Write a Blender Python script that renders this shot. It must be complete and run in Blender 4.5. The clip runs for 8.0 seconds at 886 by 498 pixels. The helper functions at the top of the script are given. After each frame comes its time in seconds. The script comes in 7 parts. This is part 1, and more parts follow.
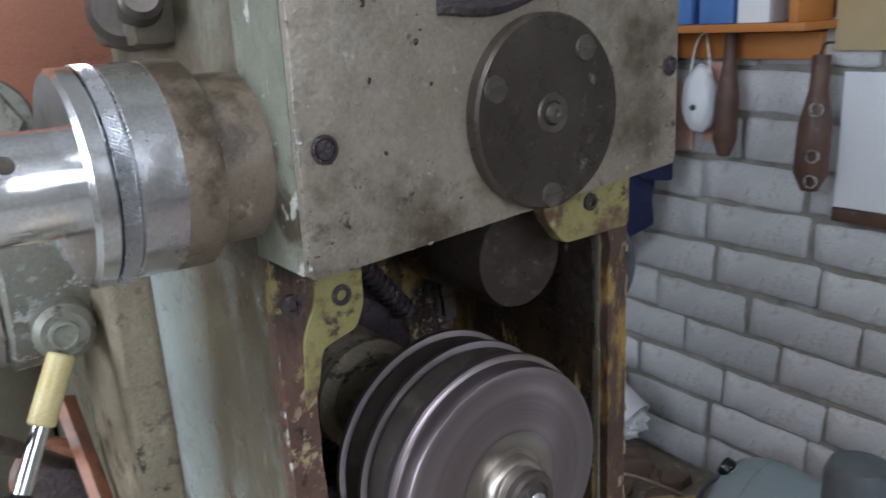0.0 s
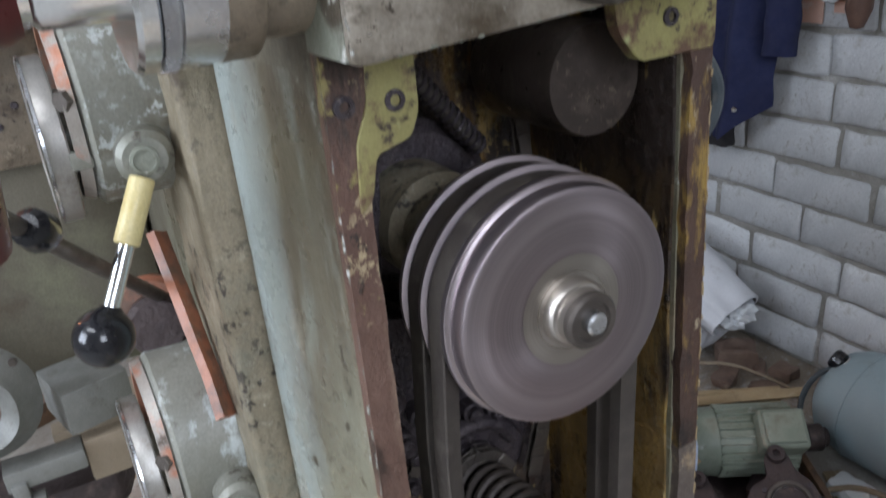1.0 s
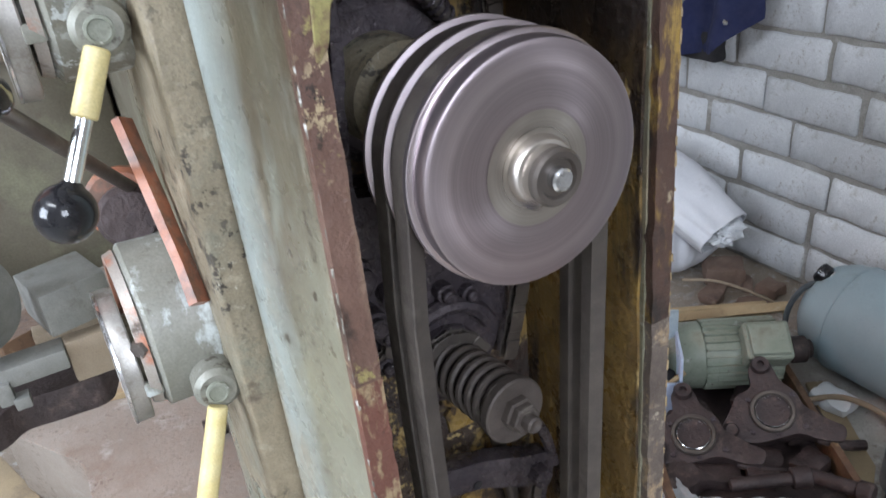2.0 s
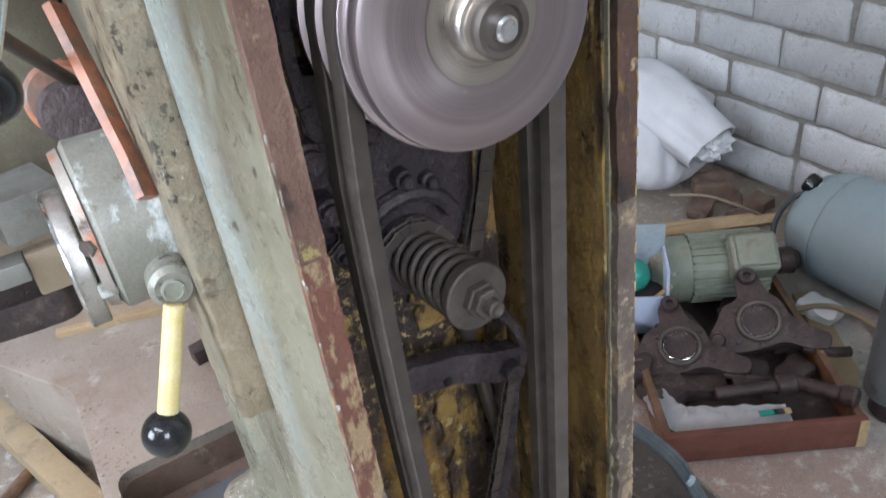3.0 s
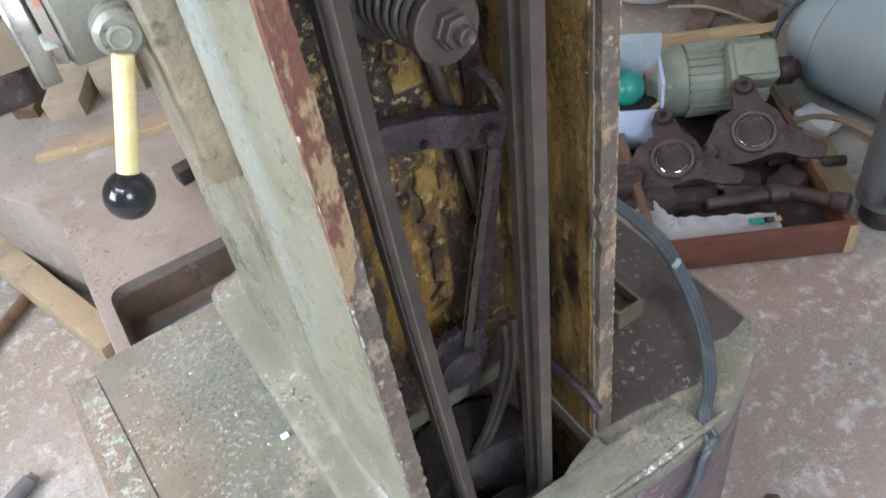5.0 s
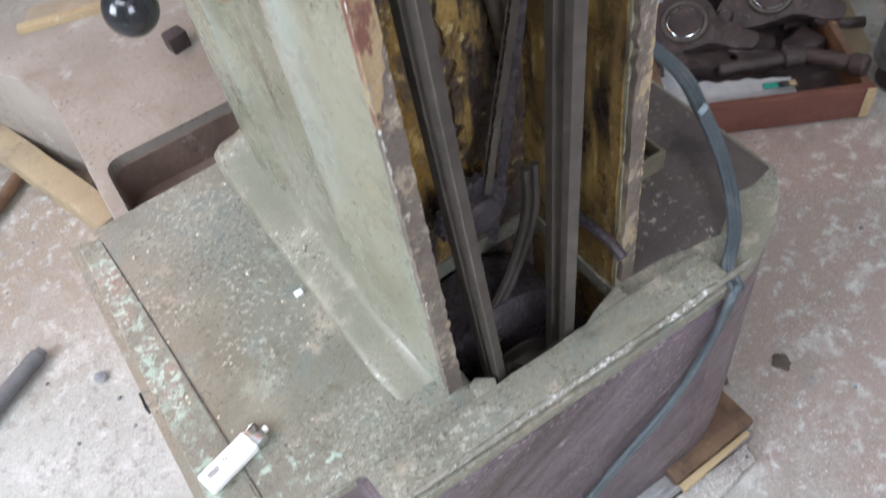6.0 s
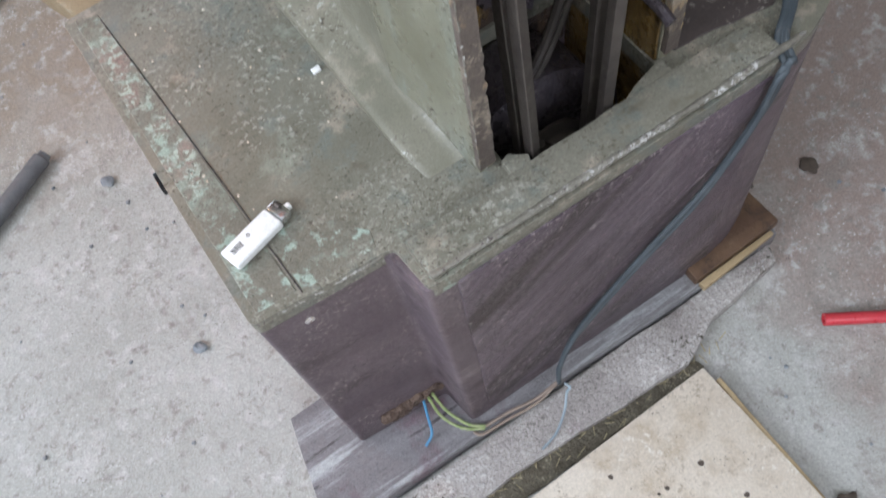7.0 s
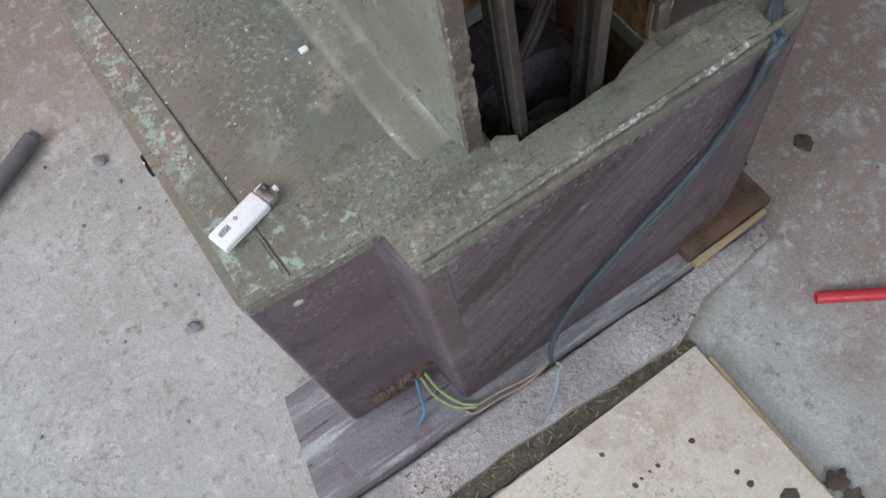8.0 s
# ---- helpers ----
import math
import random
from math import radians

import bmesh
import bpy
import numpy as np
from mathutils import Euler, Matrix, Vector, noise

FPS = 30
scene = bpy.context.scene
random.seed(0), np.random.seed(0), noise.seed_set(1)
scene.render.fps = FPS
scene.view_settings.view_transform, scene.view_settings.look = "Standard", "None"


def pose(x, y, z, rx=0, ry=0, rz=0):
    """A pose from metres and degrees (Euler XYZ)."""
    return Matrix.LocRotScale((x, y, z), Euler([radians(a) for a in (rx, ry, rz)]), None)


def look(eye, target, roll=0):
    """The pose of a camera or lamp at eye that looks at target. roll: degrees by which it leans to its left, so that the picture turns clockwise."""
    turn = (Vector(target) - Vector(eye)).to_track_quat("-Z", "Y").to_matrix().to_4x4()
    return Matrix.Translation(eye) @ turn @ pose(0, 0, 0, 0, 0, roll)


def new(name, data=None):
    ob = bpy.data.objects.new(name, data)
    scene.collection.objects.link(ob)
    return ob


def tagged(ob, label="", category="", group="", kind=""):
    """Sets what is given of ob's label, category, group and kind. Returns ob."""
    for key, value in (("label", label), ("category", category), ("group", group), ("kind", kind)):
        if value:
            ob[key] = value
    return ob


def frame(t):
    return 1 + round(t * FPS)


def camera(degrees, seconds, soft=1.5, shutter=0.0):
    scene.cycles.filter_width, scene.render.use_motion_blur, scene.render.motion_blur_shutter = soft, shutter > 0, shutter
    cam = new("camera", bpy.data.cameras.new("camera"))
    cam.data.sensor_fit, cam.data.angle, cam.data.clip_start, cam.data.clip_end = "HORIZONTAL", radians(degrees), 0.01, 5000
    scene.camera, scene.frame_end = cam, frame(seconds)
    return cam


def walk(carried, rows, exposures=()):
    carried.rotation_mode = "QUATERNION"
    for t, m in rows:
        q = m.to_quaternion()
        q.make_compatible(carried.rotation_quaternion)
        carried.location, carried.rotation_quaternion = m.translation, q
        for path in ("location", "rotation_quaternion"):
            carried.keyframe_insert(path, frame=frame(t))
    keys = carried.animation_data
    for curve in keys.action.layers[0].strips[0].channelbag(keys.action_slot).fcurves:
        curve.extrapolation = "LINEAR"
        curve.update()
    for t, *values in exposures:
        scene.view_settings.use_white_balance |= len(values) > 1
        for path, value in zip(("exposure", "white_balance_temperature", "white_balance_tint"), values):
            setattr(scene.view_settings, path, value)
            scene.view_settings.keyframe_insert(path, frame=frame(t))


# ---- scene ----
cam = camera(58.3, 8.0, soft=1.5, shutter=0.4)
PATH = [
    (0, (0.176, 0.086, 1.184), (1.31, 1.633, 0.618), -3.2),
    (0.5, (0.187, 0.079, 1.176), (1.122, 1.734, 0.556), -4.7),
    (1, (0.189, 0.073, 1.148), (1.032, 1.708, 0.363), -5.6),
    (1.5, (0.188, 0.067, 1.131), (1.007, 1.668, 0.256), -5.8),
    (3, (0.209, 0.056, 1.082), (0.973, 1.555, 0.001), -8.1),
    (3.5, (0.208, 0.055, 1.062), (0.931, 1.509, -0.106), -8.8),
    (4, (0.209, 0.054, 1.045), (0.89, 1.456, -0.208), -9.4),
    (5.3, (0.203, 0.04, 1.01), (0.801, 1.316, -0.409), -10.7),
    (5.5, (0.196, 0.043, 1.001), (0.78, 1.29, -0.449), -10.9),
    (6, (0.177, 0.048, 0.977), (0.684, 1.196, -0.58), -12.1),
    (6.5, (0.152, 0.049, 0.948), (0.558, 1.06, -0.729), -13.6),
    (7, (0.137, 0.046, 0.923), (0.439, 0.924, -0.849), -15.9),
    (7.5, (0.137, 0.046, 0.912), (0.387, 0.856, -0.9), -17.6),
    (8, (0.148, 0.047, 0.923), (0.415, 0.876, -0.877), -17.1),
]
EXPOSURES = [(t, stops, 6480, 15) for t, stops in ((0.0, -0.78), (0.5, -0.74), (1.0, -0.46), (1.5, -0.06), (3.0, 0.22), (3.5, 0.24), (5.5, 0.46), (6.5, 0.14), (7.5, -0.47), (8.0, -0.50))]
walk(cam, [(t, look(eye, target, roll)) for t, eye, target, roll in PATH], EXPOSURES)

# ---------------------------------------------------------------- light
world = bpy.data.worlds.new("world")
scene.world = world
world.use_nodes = True
sky = world.node_tree.nodes.new("ShaderNodeTexSky")
sky.sky_type, sky.sun_disc, sky.sun_elevation, sky.sun_rotation = "NISHITA", False, radians(40), radians(300)
background = world.node_tree.nodes["Background"]
background.inputs["Strength"].default_value = 0.1
world.node_tree.links.new(sky.outputs[0], background.inputs["Color"])


def window_light(name, place, target, width, height, watts, colour):
    data = bpy.data.lights.new(name, "AREA")
    data.shape, data.size, data.size_y, data.energy, data.color = "RECTANGLE", width, height, watts, colour
    ob = new(name, data)
    ob.matrix_world = look(place, target)
    return ob


# Daylight in the west, south and north windows.
window_light("daylight_west", (-2.24, 0.35, 1.80), (0.4, 0.5, 0.6), 1.3, 1.25, 96, (0.76, 0.875, 1.0))
window_light("daylight_south", (0.0, -2.08, 1.95), (0.4, 0.6, 0.7), 1.0, 1.0, 44, (0.80, 0.895, 1.0))
window_light("daylight_north", (-0.5, 3.66, 1.85), (0.1, 0.8, 0.3), 1.1, 1.0, 14, (0.82, 0.905, 1.0))
# An unseen tube lamp under the ceiling, added to brighten the near left.
window_light("added_tube_light", (-0.70, -0.10, 2.34), (-0.55, 0.0, 0.0), 1.25, 0.30, 18, (0.85, 0.93, 1.0))
# The warm work lamp that hangs behind the machine.
spot_data = bpy.data.lights.new("work_lamp_light", "SPOT")
spot_data.energy, spot_data.spot_size, spot_data.spot_blend, spot_data.shadow_soft_size, spot_data.color = 36, radians(58), 1.0, 0.05, (1.0, 0.38, 0.17)
new("work_lamp_light", spot_data).matrix_world = look((-0.75, 1.75, 1.62), (0.25, 0.88, 0.45))
sun_data = bpy.data.lights.new("sun", "SUN")
sun_data.energy, sun_data.angle, sun_data.color = 0.6, radians(10), (1.0, 0.95, 0.88)
new("sun", sun_data).matrix_world = look((-6, 5, 5), (0, 1.5, 0))


# ---------------------------------------------------------------- materials
def rgb(c):
    return (*c, 1.0)


class Nodes:
    """A short hand for one material's node tree."""

    def __init__(self, name):
        self.material = bpy.data.materials.new(name)
        self.material.use_nodes = True
        self.tree = self.material.node_tree
        self.shader = self.tree.nodes["Principled BSDF"]
        self.place = self.add("ShaderNodeTexCoord").outputs["Object"]

    def add(self, kind, **values):
        node = self.tree.nodes.new(kind)
        for key, value in values.items():
            node.inputs[key].default_value = value
        return node

    def link(self, a, b):
        self.tree.links.new(a, b)

    def noise(self, scale, detail=5.0, rough=0.6, stretch=(1, 1, 1)):
        vector = self.place
        if stretch != (1, 1, 1):
            mapping = self.add("ShaderNodeMapping")
            mapping.vector_type = "TEXTURE"
            mapping.inputs["Scale"].default_value = [1 / n for n in stretch[:3]]
            if len(stretch) > 3:
                mapping.inputs["Rotation"].default_value = (0, radians(stretch[3]), 0)
            self.link(vector, mapping.inputs["Vector"])
            vector = mapping.outputs[0]
        node = self.add("ShaderNodeTexNoise", Scale=scale, Detail=detail, Roughness=rough)
        self.link(vector, node.inputs["Vector"])
        return node.outputs["Fac"]

    def ramp(self, fac, low, high, a=0.0, b=1.0):
        node = self.add("ShaderNodeMapRange")
        for n, v in zip((1, 2, 3, 4), (low, high, a, b)):
            node.inputs[n].default_value = v
        self.link(fac, node.inputs[0])
        return node.outputs[0]

    def mix(self, fac, a, b):
        node = self.tree.nodes.new("ShaderNodeMix")
        node.data_type = "RGBA"
        for socket, value in ((node.inputs[0], fac), (node.inputs[6], a), (node.inputs[7], b)):
            if isinstance(value, (int, float)):
                socket.default_value = value
            elif isinstance(value, tuple):
                socket.default_value = rgb(value)
            else:
                self.link(value, socket)
        return node.outputs[2]

    def times(self, colour, fac, low, high):
        """The colour, lightened and darkened by the noise fac between low and high."""
        node = self.tree.nodes.new("ShaderNodeMix")
        node.data_type, node.blend_type = "RGBA", "MULTIPLY"
        node.inputs[0].default_value = 1.0
        self.link(colour, node.inputs[6])
        self.link(self.ramp(fac, 0.3, 0.7, low, high), node.inputs[7])
        return node.outputs[2]

    def bump(self, fac, strength, distance):
        node = self.add("ShaderNodeBump", Strength=strength, Distance=distance)
        self.link(fac, node.inputs["Height"])
        if self.shader.inputs["Normal"].links:
            self.link(self.shader.inputs["Normal"].links[0].from_socket, node.inputs["Normal"])
        self.link(node.outputs[0], self.shader.inputs["Normal"])

    def done(self, colour, rough, metal=0.0):
        for name, value in (("Base Color", colour), ("Roughness", rough), ("Metallic", metal)):
            socket = self.shader.inputs[name]
            if isinstance(value, tuple):
                socket.default_value = rgb(value)
            elif isinstance(value, (int, float)):
                socket.default_value = value
            else:
                self.link(value, socket)
        return self.material


def surface(name, a, b, scale, rough=0.6, metal=0.0, stains=(), grain=(900, 0.12), bump=(300, 0.3, 0.001),
            rough_spread=0.12, stretch=(1, 1, 1), random_tint=0.0, flakes=(), bands=(), ridges=()):
    """Two tones in large patches, stains (colour, scale, from, to), flakes in clusters, bands along an axis, fine grain
    and relief.
    """
    n = Nodes(name)
    colour = n.mix(n.ramp(n.noise(scale, 6, 0.62, stretch), 0.36, 0.64), a, b)
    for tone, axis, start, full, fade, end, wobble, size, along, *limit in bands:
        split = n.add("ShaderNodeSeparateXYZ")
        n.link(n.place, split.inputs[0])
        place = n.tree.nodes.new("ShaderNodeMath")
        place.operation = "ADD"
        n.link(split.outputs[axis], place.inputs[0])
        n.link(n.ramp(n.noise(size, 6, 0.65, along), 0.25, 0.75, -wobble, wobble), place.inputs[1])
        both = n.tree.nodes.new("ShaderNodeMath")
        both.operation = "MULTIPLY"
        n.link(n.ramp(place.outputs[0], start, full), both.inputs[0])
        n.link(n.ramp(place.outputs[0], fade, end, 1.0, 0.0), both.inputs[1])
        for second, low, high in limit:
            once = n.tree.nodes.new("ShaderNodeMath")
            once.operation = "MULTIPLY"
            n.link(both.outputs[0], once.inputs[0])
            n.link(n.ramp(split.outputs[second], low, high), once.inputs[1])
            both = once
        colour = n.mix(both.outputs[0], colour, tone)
    for tone, size, low, high, *more in stains:
        colour = n.mix(n.ramp(n.noise(size, 8, 0.68, more[0] if more else (1, 1, 1)), low, high), colour, tone)
    for tone, size, low, high, cluster, from_, to in flakes:
        spots = n.tree.nodes.new("ShaderNodeMath")
        spots.operation = "MULTIPLY"
        n.link(n.ramp(n.noise(size, 4, 0.7), low, high), spots.inputs[0])
        n.link(n.ramp(n.noise(cluster, 4, 0.6), from_, to), spots.inputs[1])
        colour = n.mix(spots.outputs[0], colour, tone)
    colour = n.times(colour, n.noise(grain[0], 3, 0.6), 1 - grain[1], 1 + grain[1])
    if random_tint:
        info = n.add("ShaderNodeObjectInfo")
        colour = n.times(colour, n.ramp(info.outputs["Random"], 0, 1, 0.3, 0.7), 1 - random_tint, 1 + random_tint)
    n.bump(n.noise(bump[0], 6, 0.65), bump[1], bump[2])
    for size, strength, distance, along in ridges:
        n.bump(n.noise(size, 4, 0.55, along), strength, distance)
    gloss = n.ramp(n.noise(scale * 3.1, 5), 0.3, 0.7, max(0.03, rough - rough_spread), min(1, rough + rough_spread))
    return n.done(colour, gloss, metal)


M = {}
# Pale band: lighter paint plus the ridge's highlight, put into the colour.
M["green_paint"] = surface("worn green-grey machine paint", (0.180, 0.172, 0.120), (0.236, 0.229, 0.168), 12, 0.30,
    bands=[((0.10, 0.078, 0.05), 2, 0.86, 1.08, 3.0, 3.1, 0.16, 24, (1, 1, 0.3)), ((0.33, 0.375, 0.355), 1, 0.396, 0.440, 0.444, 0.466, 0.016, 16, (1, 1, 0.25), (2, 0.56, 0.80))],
    stains=[((0.13, 0.105, 0.068), 20, 0.54, 0.72, (1, 1, 0.3)), ((0.29, 0.24, 0.165), 14, 0.54, 0.72, (1, 1, 0.35)), ((0.27, 0.295, 0.25), 18, 0.54, 0.72, (1, 1, 0.25)), ((0.07, 0.053, 0.036), 60, 0.66, 0.73, (1, 1, 0.5))],
    flakes=[((0.38, 0.38, 0.34), 170, 0.60, 0.66, 10, 0.50, 0.62), ((0.06, 0.048, 0.032), 110, 0.57, 0.65, 8, 0.46, 0.6)], grain=(600, 0.14), bump=(150, 0.3, 0.0015))
M["greasy_paint"] = surface("green paint under brown grease", (0.105, 0.09, 0.062), (0.165, 0.145, 0.105), 12, 0.36,
    stains=[((0.24, 0.235, 0.185), 10, 0.56, 0.68, (1, 1, 0.4)), ((0.05, 0.038, 0.026), 14, 0.54, 0.66, (1, 1, 0.4))], flakes=[((0.05, 0.04, 0.03), 130, 0.58, 0.64, 9, 0.46, 0.6)], grain=(600, 0.14), bump=(160, 0.4, 0.0015))
M["knee_paint"] = surface("greasy olive paint", (0.125, 0.110, 0.078), (0.175, 0.158, 0.118), 9, 0.42, stains=[((0.20, 0.195, 0.13), 12, 0.56, 0.70), ((0.10, 0.078, 0.052), 14, 0.55, 0.68)], grain=(500, 0.14), bump=(150, 0.4, 0.0015))
M["smooth_iron"] = surface("smooth brown-black iron", (0.055, 0.042, 0.036), (0.085, 0.066, 0.056), 30, 0.36, 0.3, stains=[((0.12, 0.095, 0.078), 40, 0.55, 0.68), ((0.03, 0.023, 0.02), 34, 0.55, 0.66)], flakes=[((0.16, 0.13, 0.10), 200, 0.58, 0.63, 20, 0.48, 0.58)], bump=(200, 0.4, 0.0012))
M["drum_paint"] = surface("scratched green-grey paint", (0.215, 0.213, 0.178), (0.275, 0.272, 0.235), 20, 0.42,
    stains=[((0.50, 0.54, 0.53), 24, 0.56, 0.62, (1, 0.6, 0.6)), ((0.12, 0.11, 0.085), 50, 0.60, 0.66), ((0.18, 0.15, 0.10), 14, 0.58, 0.72)],
    flakes=[((0.58, 0.61, 0.60), 120, 0.55, 0.60, 14, 0.5, 0.62)], grain=(600, 0.13), bump=(160, 0.35, 0.0015))
M["cream_paint"] = surface("chipped cream machine paint", (0.285, 0.235, 0.16), (0.225, 0.19, 0.13), 20, 0.48,
    stains=[((0.18, 0.175, 0.13), 18, 0.54, 0.68), ((0.38, 0.33, 0.24), 34, 0.58, 0.68), ((0.11, 0.085, 0.058), 26, 0.60, 0.68)], flakes=[((0.05, 0.04, 0.03), 80, 0.56, 0.60, 12, 0.46, 0.56), ((0.42, 0.39, 0.31), 180, 0.6, 0.65, 12, 0.5, 0.6)], grain=(600, 0.15), bump=(90, 0.9, 0.003))
M["base_paint"] = surface("dusty grey-green paint", (0.150, 0.142, 0.108), (0.212, 0.20, 0.158), 13, 0.40,
    stains=[((0.155, 0.165, 0.14), 26, 0.53, 0.62), ((0.32, 0.275, 0.215), 20, 0.57, 0.67), ((0.12, 0.10, 0.07), 30, 0.59, 0.70), ((0.255, 0.275, 0.22), 12, 0.59, 0.70), ((0.055, 0.046, 0.036), 150, 0.68, 0.73)],
    flakes=[((0.275, 0.262, 0.216), 230, 0.55, 0.60, 7, 0.46, 0.58), ((0.085, 0.074, 0.056), 260, 0.57, 0.62, 7, 0.46, 0.58), ((0.33, 0.32, 0.27), 150, 0.55, 0.60, 11, 0.50, 0.62), ((0.33, 0.40, 0.33), 80, 0.55, 0.60, 9, 0.58, 0.66), ((0.09, 0.076, 0.056), 210, 0.56, 0.62, 18, 0.44, 0.58)],
    grain=(480, 0.16), bump=(190, 0.35, 0.0015))
M["foot_paint"] = surface("smooth grey-green paint under tan dust", (0.165, 0.158, 0.116), (0.215, 0.202, 0.153), 12, 0.42,
    stains=[((0.31, 0.275, 0.215), 14, 0.57, 0.70), ((0.13, 0.11, 0.08), 26, 0.60, 0.72)], flakes=[((0.42, 0.42, 0.37), 150, 0.58, 0.63, 12, 0.5, 0.6), ((0.09, 0.075, 0.055), 180, 0.58, 0.63, 12, 0.48, 0.6)], grain=(600, 0.14), bump=(170, 0.4, 0.0015))
M["panel_paint"] = surface("scratched purple-brown paint", (0.080, 0.057, 0.070), (0.125, 0.094, 0.110), 8, 0.42, ridges=[(24, 0.8, 0.010, (0.07, 1, 1, -36)), (60, 0.6, 0.004, (0.10, 1, 1, -33))],
    stains=[((0.19, 0.155, 0.16), 16, 0.54, 0.66, (0.25, 1, 1, -36)), ((0.05, 0.036, 0.036), 22, 0.51, 0.61, (0.09, 1, 1, -36)), ((0.27, 0.23, 0.23), 34, 0.60, 0.66, (0.07, 1, 1, -33)), ((0.30, 0.265, 0.255), 26, 0.66, 0.72)],
    flakes=[((0.30, 0.25, 0.25), 160, 0.56, 0.61, 14, 0.46, 0.58), ((0.035, 0.028, 0.028), 170, 0.56, 0.61, 12, 0.45, 0.58)], grain=(480, 0.28), bump=(160, 0.8, 0.002))
M["dusty_cast"] = surface("dusty grey-tan casting", (0.245, 0.21, 0.175), (0.315, 0.28, 0.24), 5, 0.6, stains=[((0.22, 0.175, 0.14), 7, 0.54, 0.70), ((0.42, 0.40, 0.37), 12, 0.58, 0.72), ((0.27, 0.255, 0.22), 10, 0.6, 0.7)],
    flakes=[((0.16, 0.125, 0.10), 120, 0.56, 0.64, 8, 0.46, 0.6)], grain=(500, 0.15), bump=(120, 0.5, 0.003))
M["trough_rust"] = surface("dusty rust-brown steel", (0.15, 0.10, 0.075), (0.22, 0.15, 0.115), 12, 0.7, stains=[((0.09, 0.06, 0.05), 14, 0.55, 0.68), ((0.30, 0.25, 0.20), 22, 0.6, 0.7)], grain=(500, 0.15), bump=(120, 0.6, 0.003))
M["base_oily"] = surface("oily dark purple-brown paint", (0.062, 0.048, 0.045), (0.095, 0.075, 0.069), 11, 0.44,
    stains=[((0.12, 0.112, 0.08), 9, 0.58, 0.70), ((0.04, 0.03, 0.03), 14, 0.55, 0.66)], flakes=[((0.30, 0.27, 0.24), 150, 0.58, 0.63, 12, 0.5, 0.6)], grain=(480, 0.16), bump=(150, 0.4, 0.0015))
M["base_flaked"] = surface("flaking mint and red-brown paint", (0.152, 0.144, 0.112), (0.212, 0.20, 0.16), 13, 0.42,
    stains=[((0.33, 0.41, 0.345), 50, 0.54, 0.59), ((0.25, 0.29, 0.235), 16, 0.54, 0.64), ((0.28, 0.195, 0.165), 13, 0.57, 0.67), ((0.09, 0.075, 0.058), 70, 0.64, 0.70)],
    flakes=[((0.40, 0.46, 0.39), 110, 0.52, 0.58, 13, 0.52, 0.60), ((0.09, 0.075, 0.058), 200, 0.58, 0.63, 20, 0.44, 0.56)], grain=(700, 0.2), bump=(210, 0.7, 0.002))
M["scraped"] = surface("scraped paint edge", (0.165, 0.152, 0.122), (0.225, 0.208, 0.172), 20, 0.5,
    flakes=[((0.54, 0.53, 0.50), 170, 0.50, 0.56, 26, 0.47, 0.55), ((0.09, 0.07, 0.065), 190, 0.56, 0.62, 20, 0.46, 0.56)], grain=(600, 0.2), bump=(200, 0.6, 0.002))
M["base_side"] = surface("dirty purple-brown paint", (0.085, 0.061, 0.071), (0.130, 0.098, 0.108), 9, 0.48,
    stains=[((0.20, 0.165, 0.165), 16, 0.56, 0.70, (0.5, 1, 1)), ((0.05, 0.036, 0.036), 14, 0.56, 0.68, (0.35, 1, 1.2)), ((0.24, 0.20, 0.18), 60, 0.66, 0.74)],
    flakes=[((0.27, 0.225, 0.215), 240, 0.56, 0.62, 12, 0.46, 0.6), ((0.035, 0.028, 0.028), 260, 0.58, 0.63, 10, 0.45, 0.6)], grain=(700, 0.2), bump=(180, 0.5, 0.002))
M["rim_paint"] = surface("greasy red-brown paint", (0.115, 0.062, 0.046), (0.175, 0.10, 0.075), 18, 0.40,
    stains=[((0.25, 0.17, 0.12), 22, 0.54, 0.64, (1, 1, 0.3)), ((0.045, 0.028, 0.022), 26, 0.53, 0.62, (1, 1, 0.35)), ((0.30, 0.25, 0.10), 34, 0.62, 0.66)], flakes=[((0.42, 0.33, 0.20), 120, 0.56, 0.61, 14, 0.48, 0.58), ((0.03, 0.022, 0.018), 150, 0.56, 0.61, 14, 0.46, 0.58)], bump=(150, 0.8, 0.002))
M["rim_primer"] = surface("dusty brown rim flaked to tan primer", (0.10, 0.078, 0.066), (0.15, 0.12, 0.10), 24, 0.5,
    stains=[((0.36, 0.265, 0.165), 30, 0.55, 0.61, (1, 1, 0.6)), ((0.26, 0.215, 0.165), 55, 0.55, 0.62), ((0.075, 0.052, 0.045), 48, 0.59, 0.66)],
    flakes=[((0.46, 0.40, 0.31), 190, 0.56, 0.61, 18, 0.48, 0.6)], grain=(600, 0.2), bump=(170, 0.8, 0.002))
M["rim_red"] = surface("red-brown rim flaked to pale primer", (0.34, 0.25, 0.145), (0.28, 0.195, 0.11), 30, 0.5,
    stains=[((0.15, 0.06, 0.042), 60, 0.45, 0.51, (1, 1, 0.35)), ((0.08, 0.05, 0.04), 60, 0.58, 0.64), ((0.42, 0.36, 0.24), 80, 0.62, 0.67)], bump=(150, 0.8, 0.002))
M["rim_dark"] = surface("oily dark red-brown rim", (0.06, 0.034, 0.026), (0.10, 0.055, 0.04), 26, 0.45,
    stains=[((0.34, 0.22, 0.06), 34, 0.51, 0.57, (1, 1, 0.3)), ((0.42, 0.34, 0.23), 70, 0.60, 0.65, (1, 1, 0.5)), ((0.025, 0.018, 0.016), 40, 0.53, 0.62, (1, 1, 0.4))], bump=(150, 0.9, 0.002))
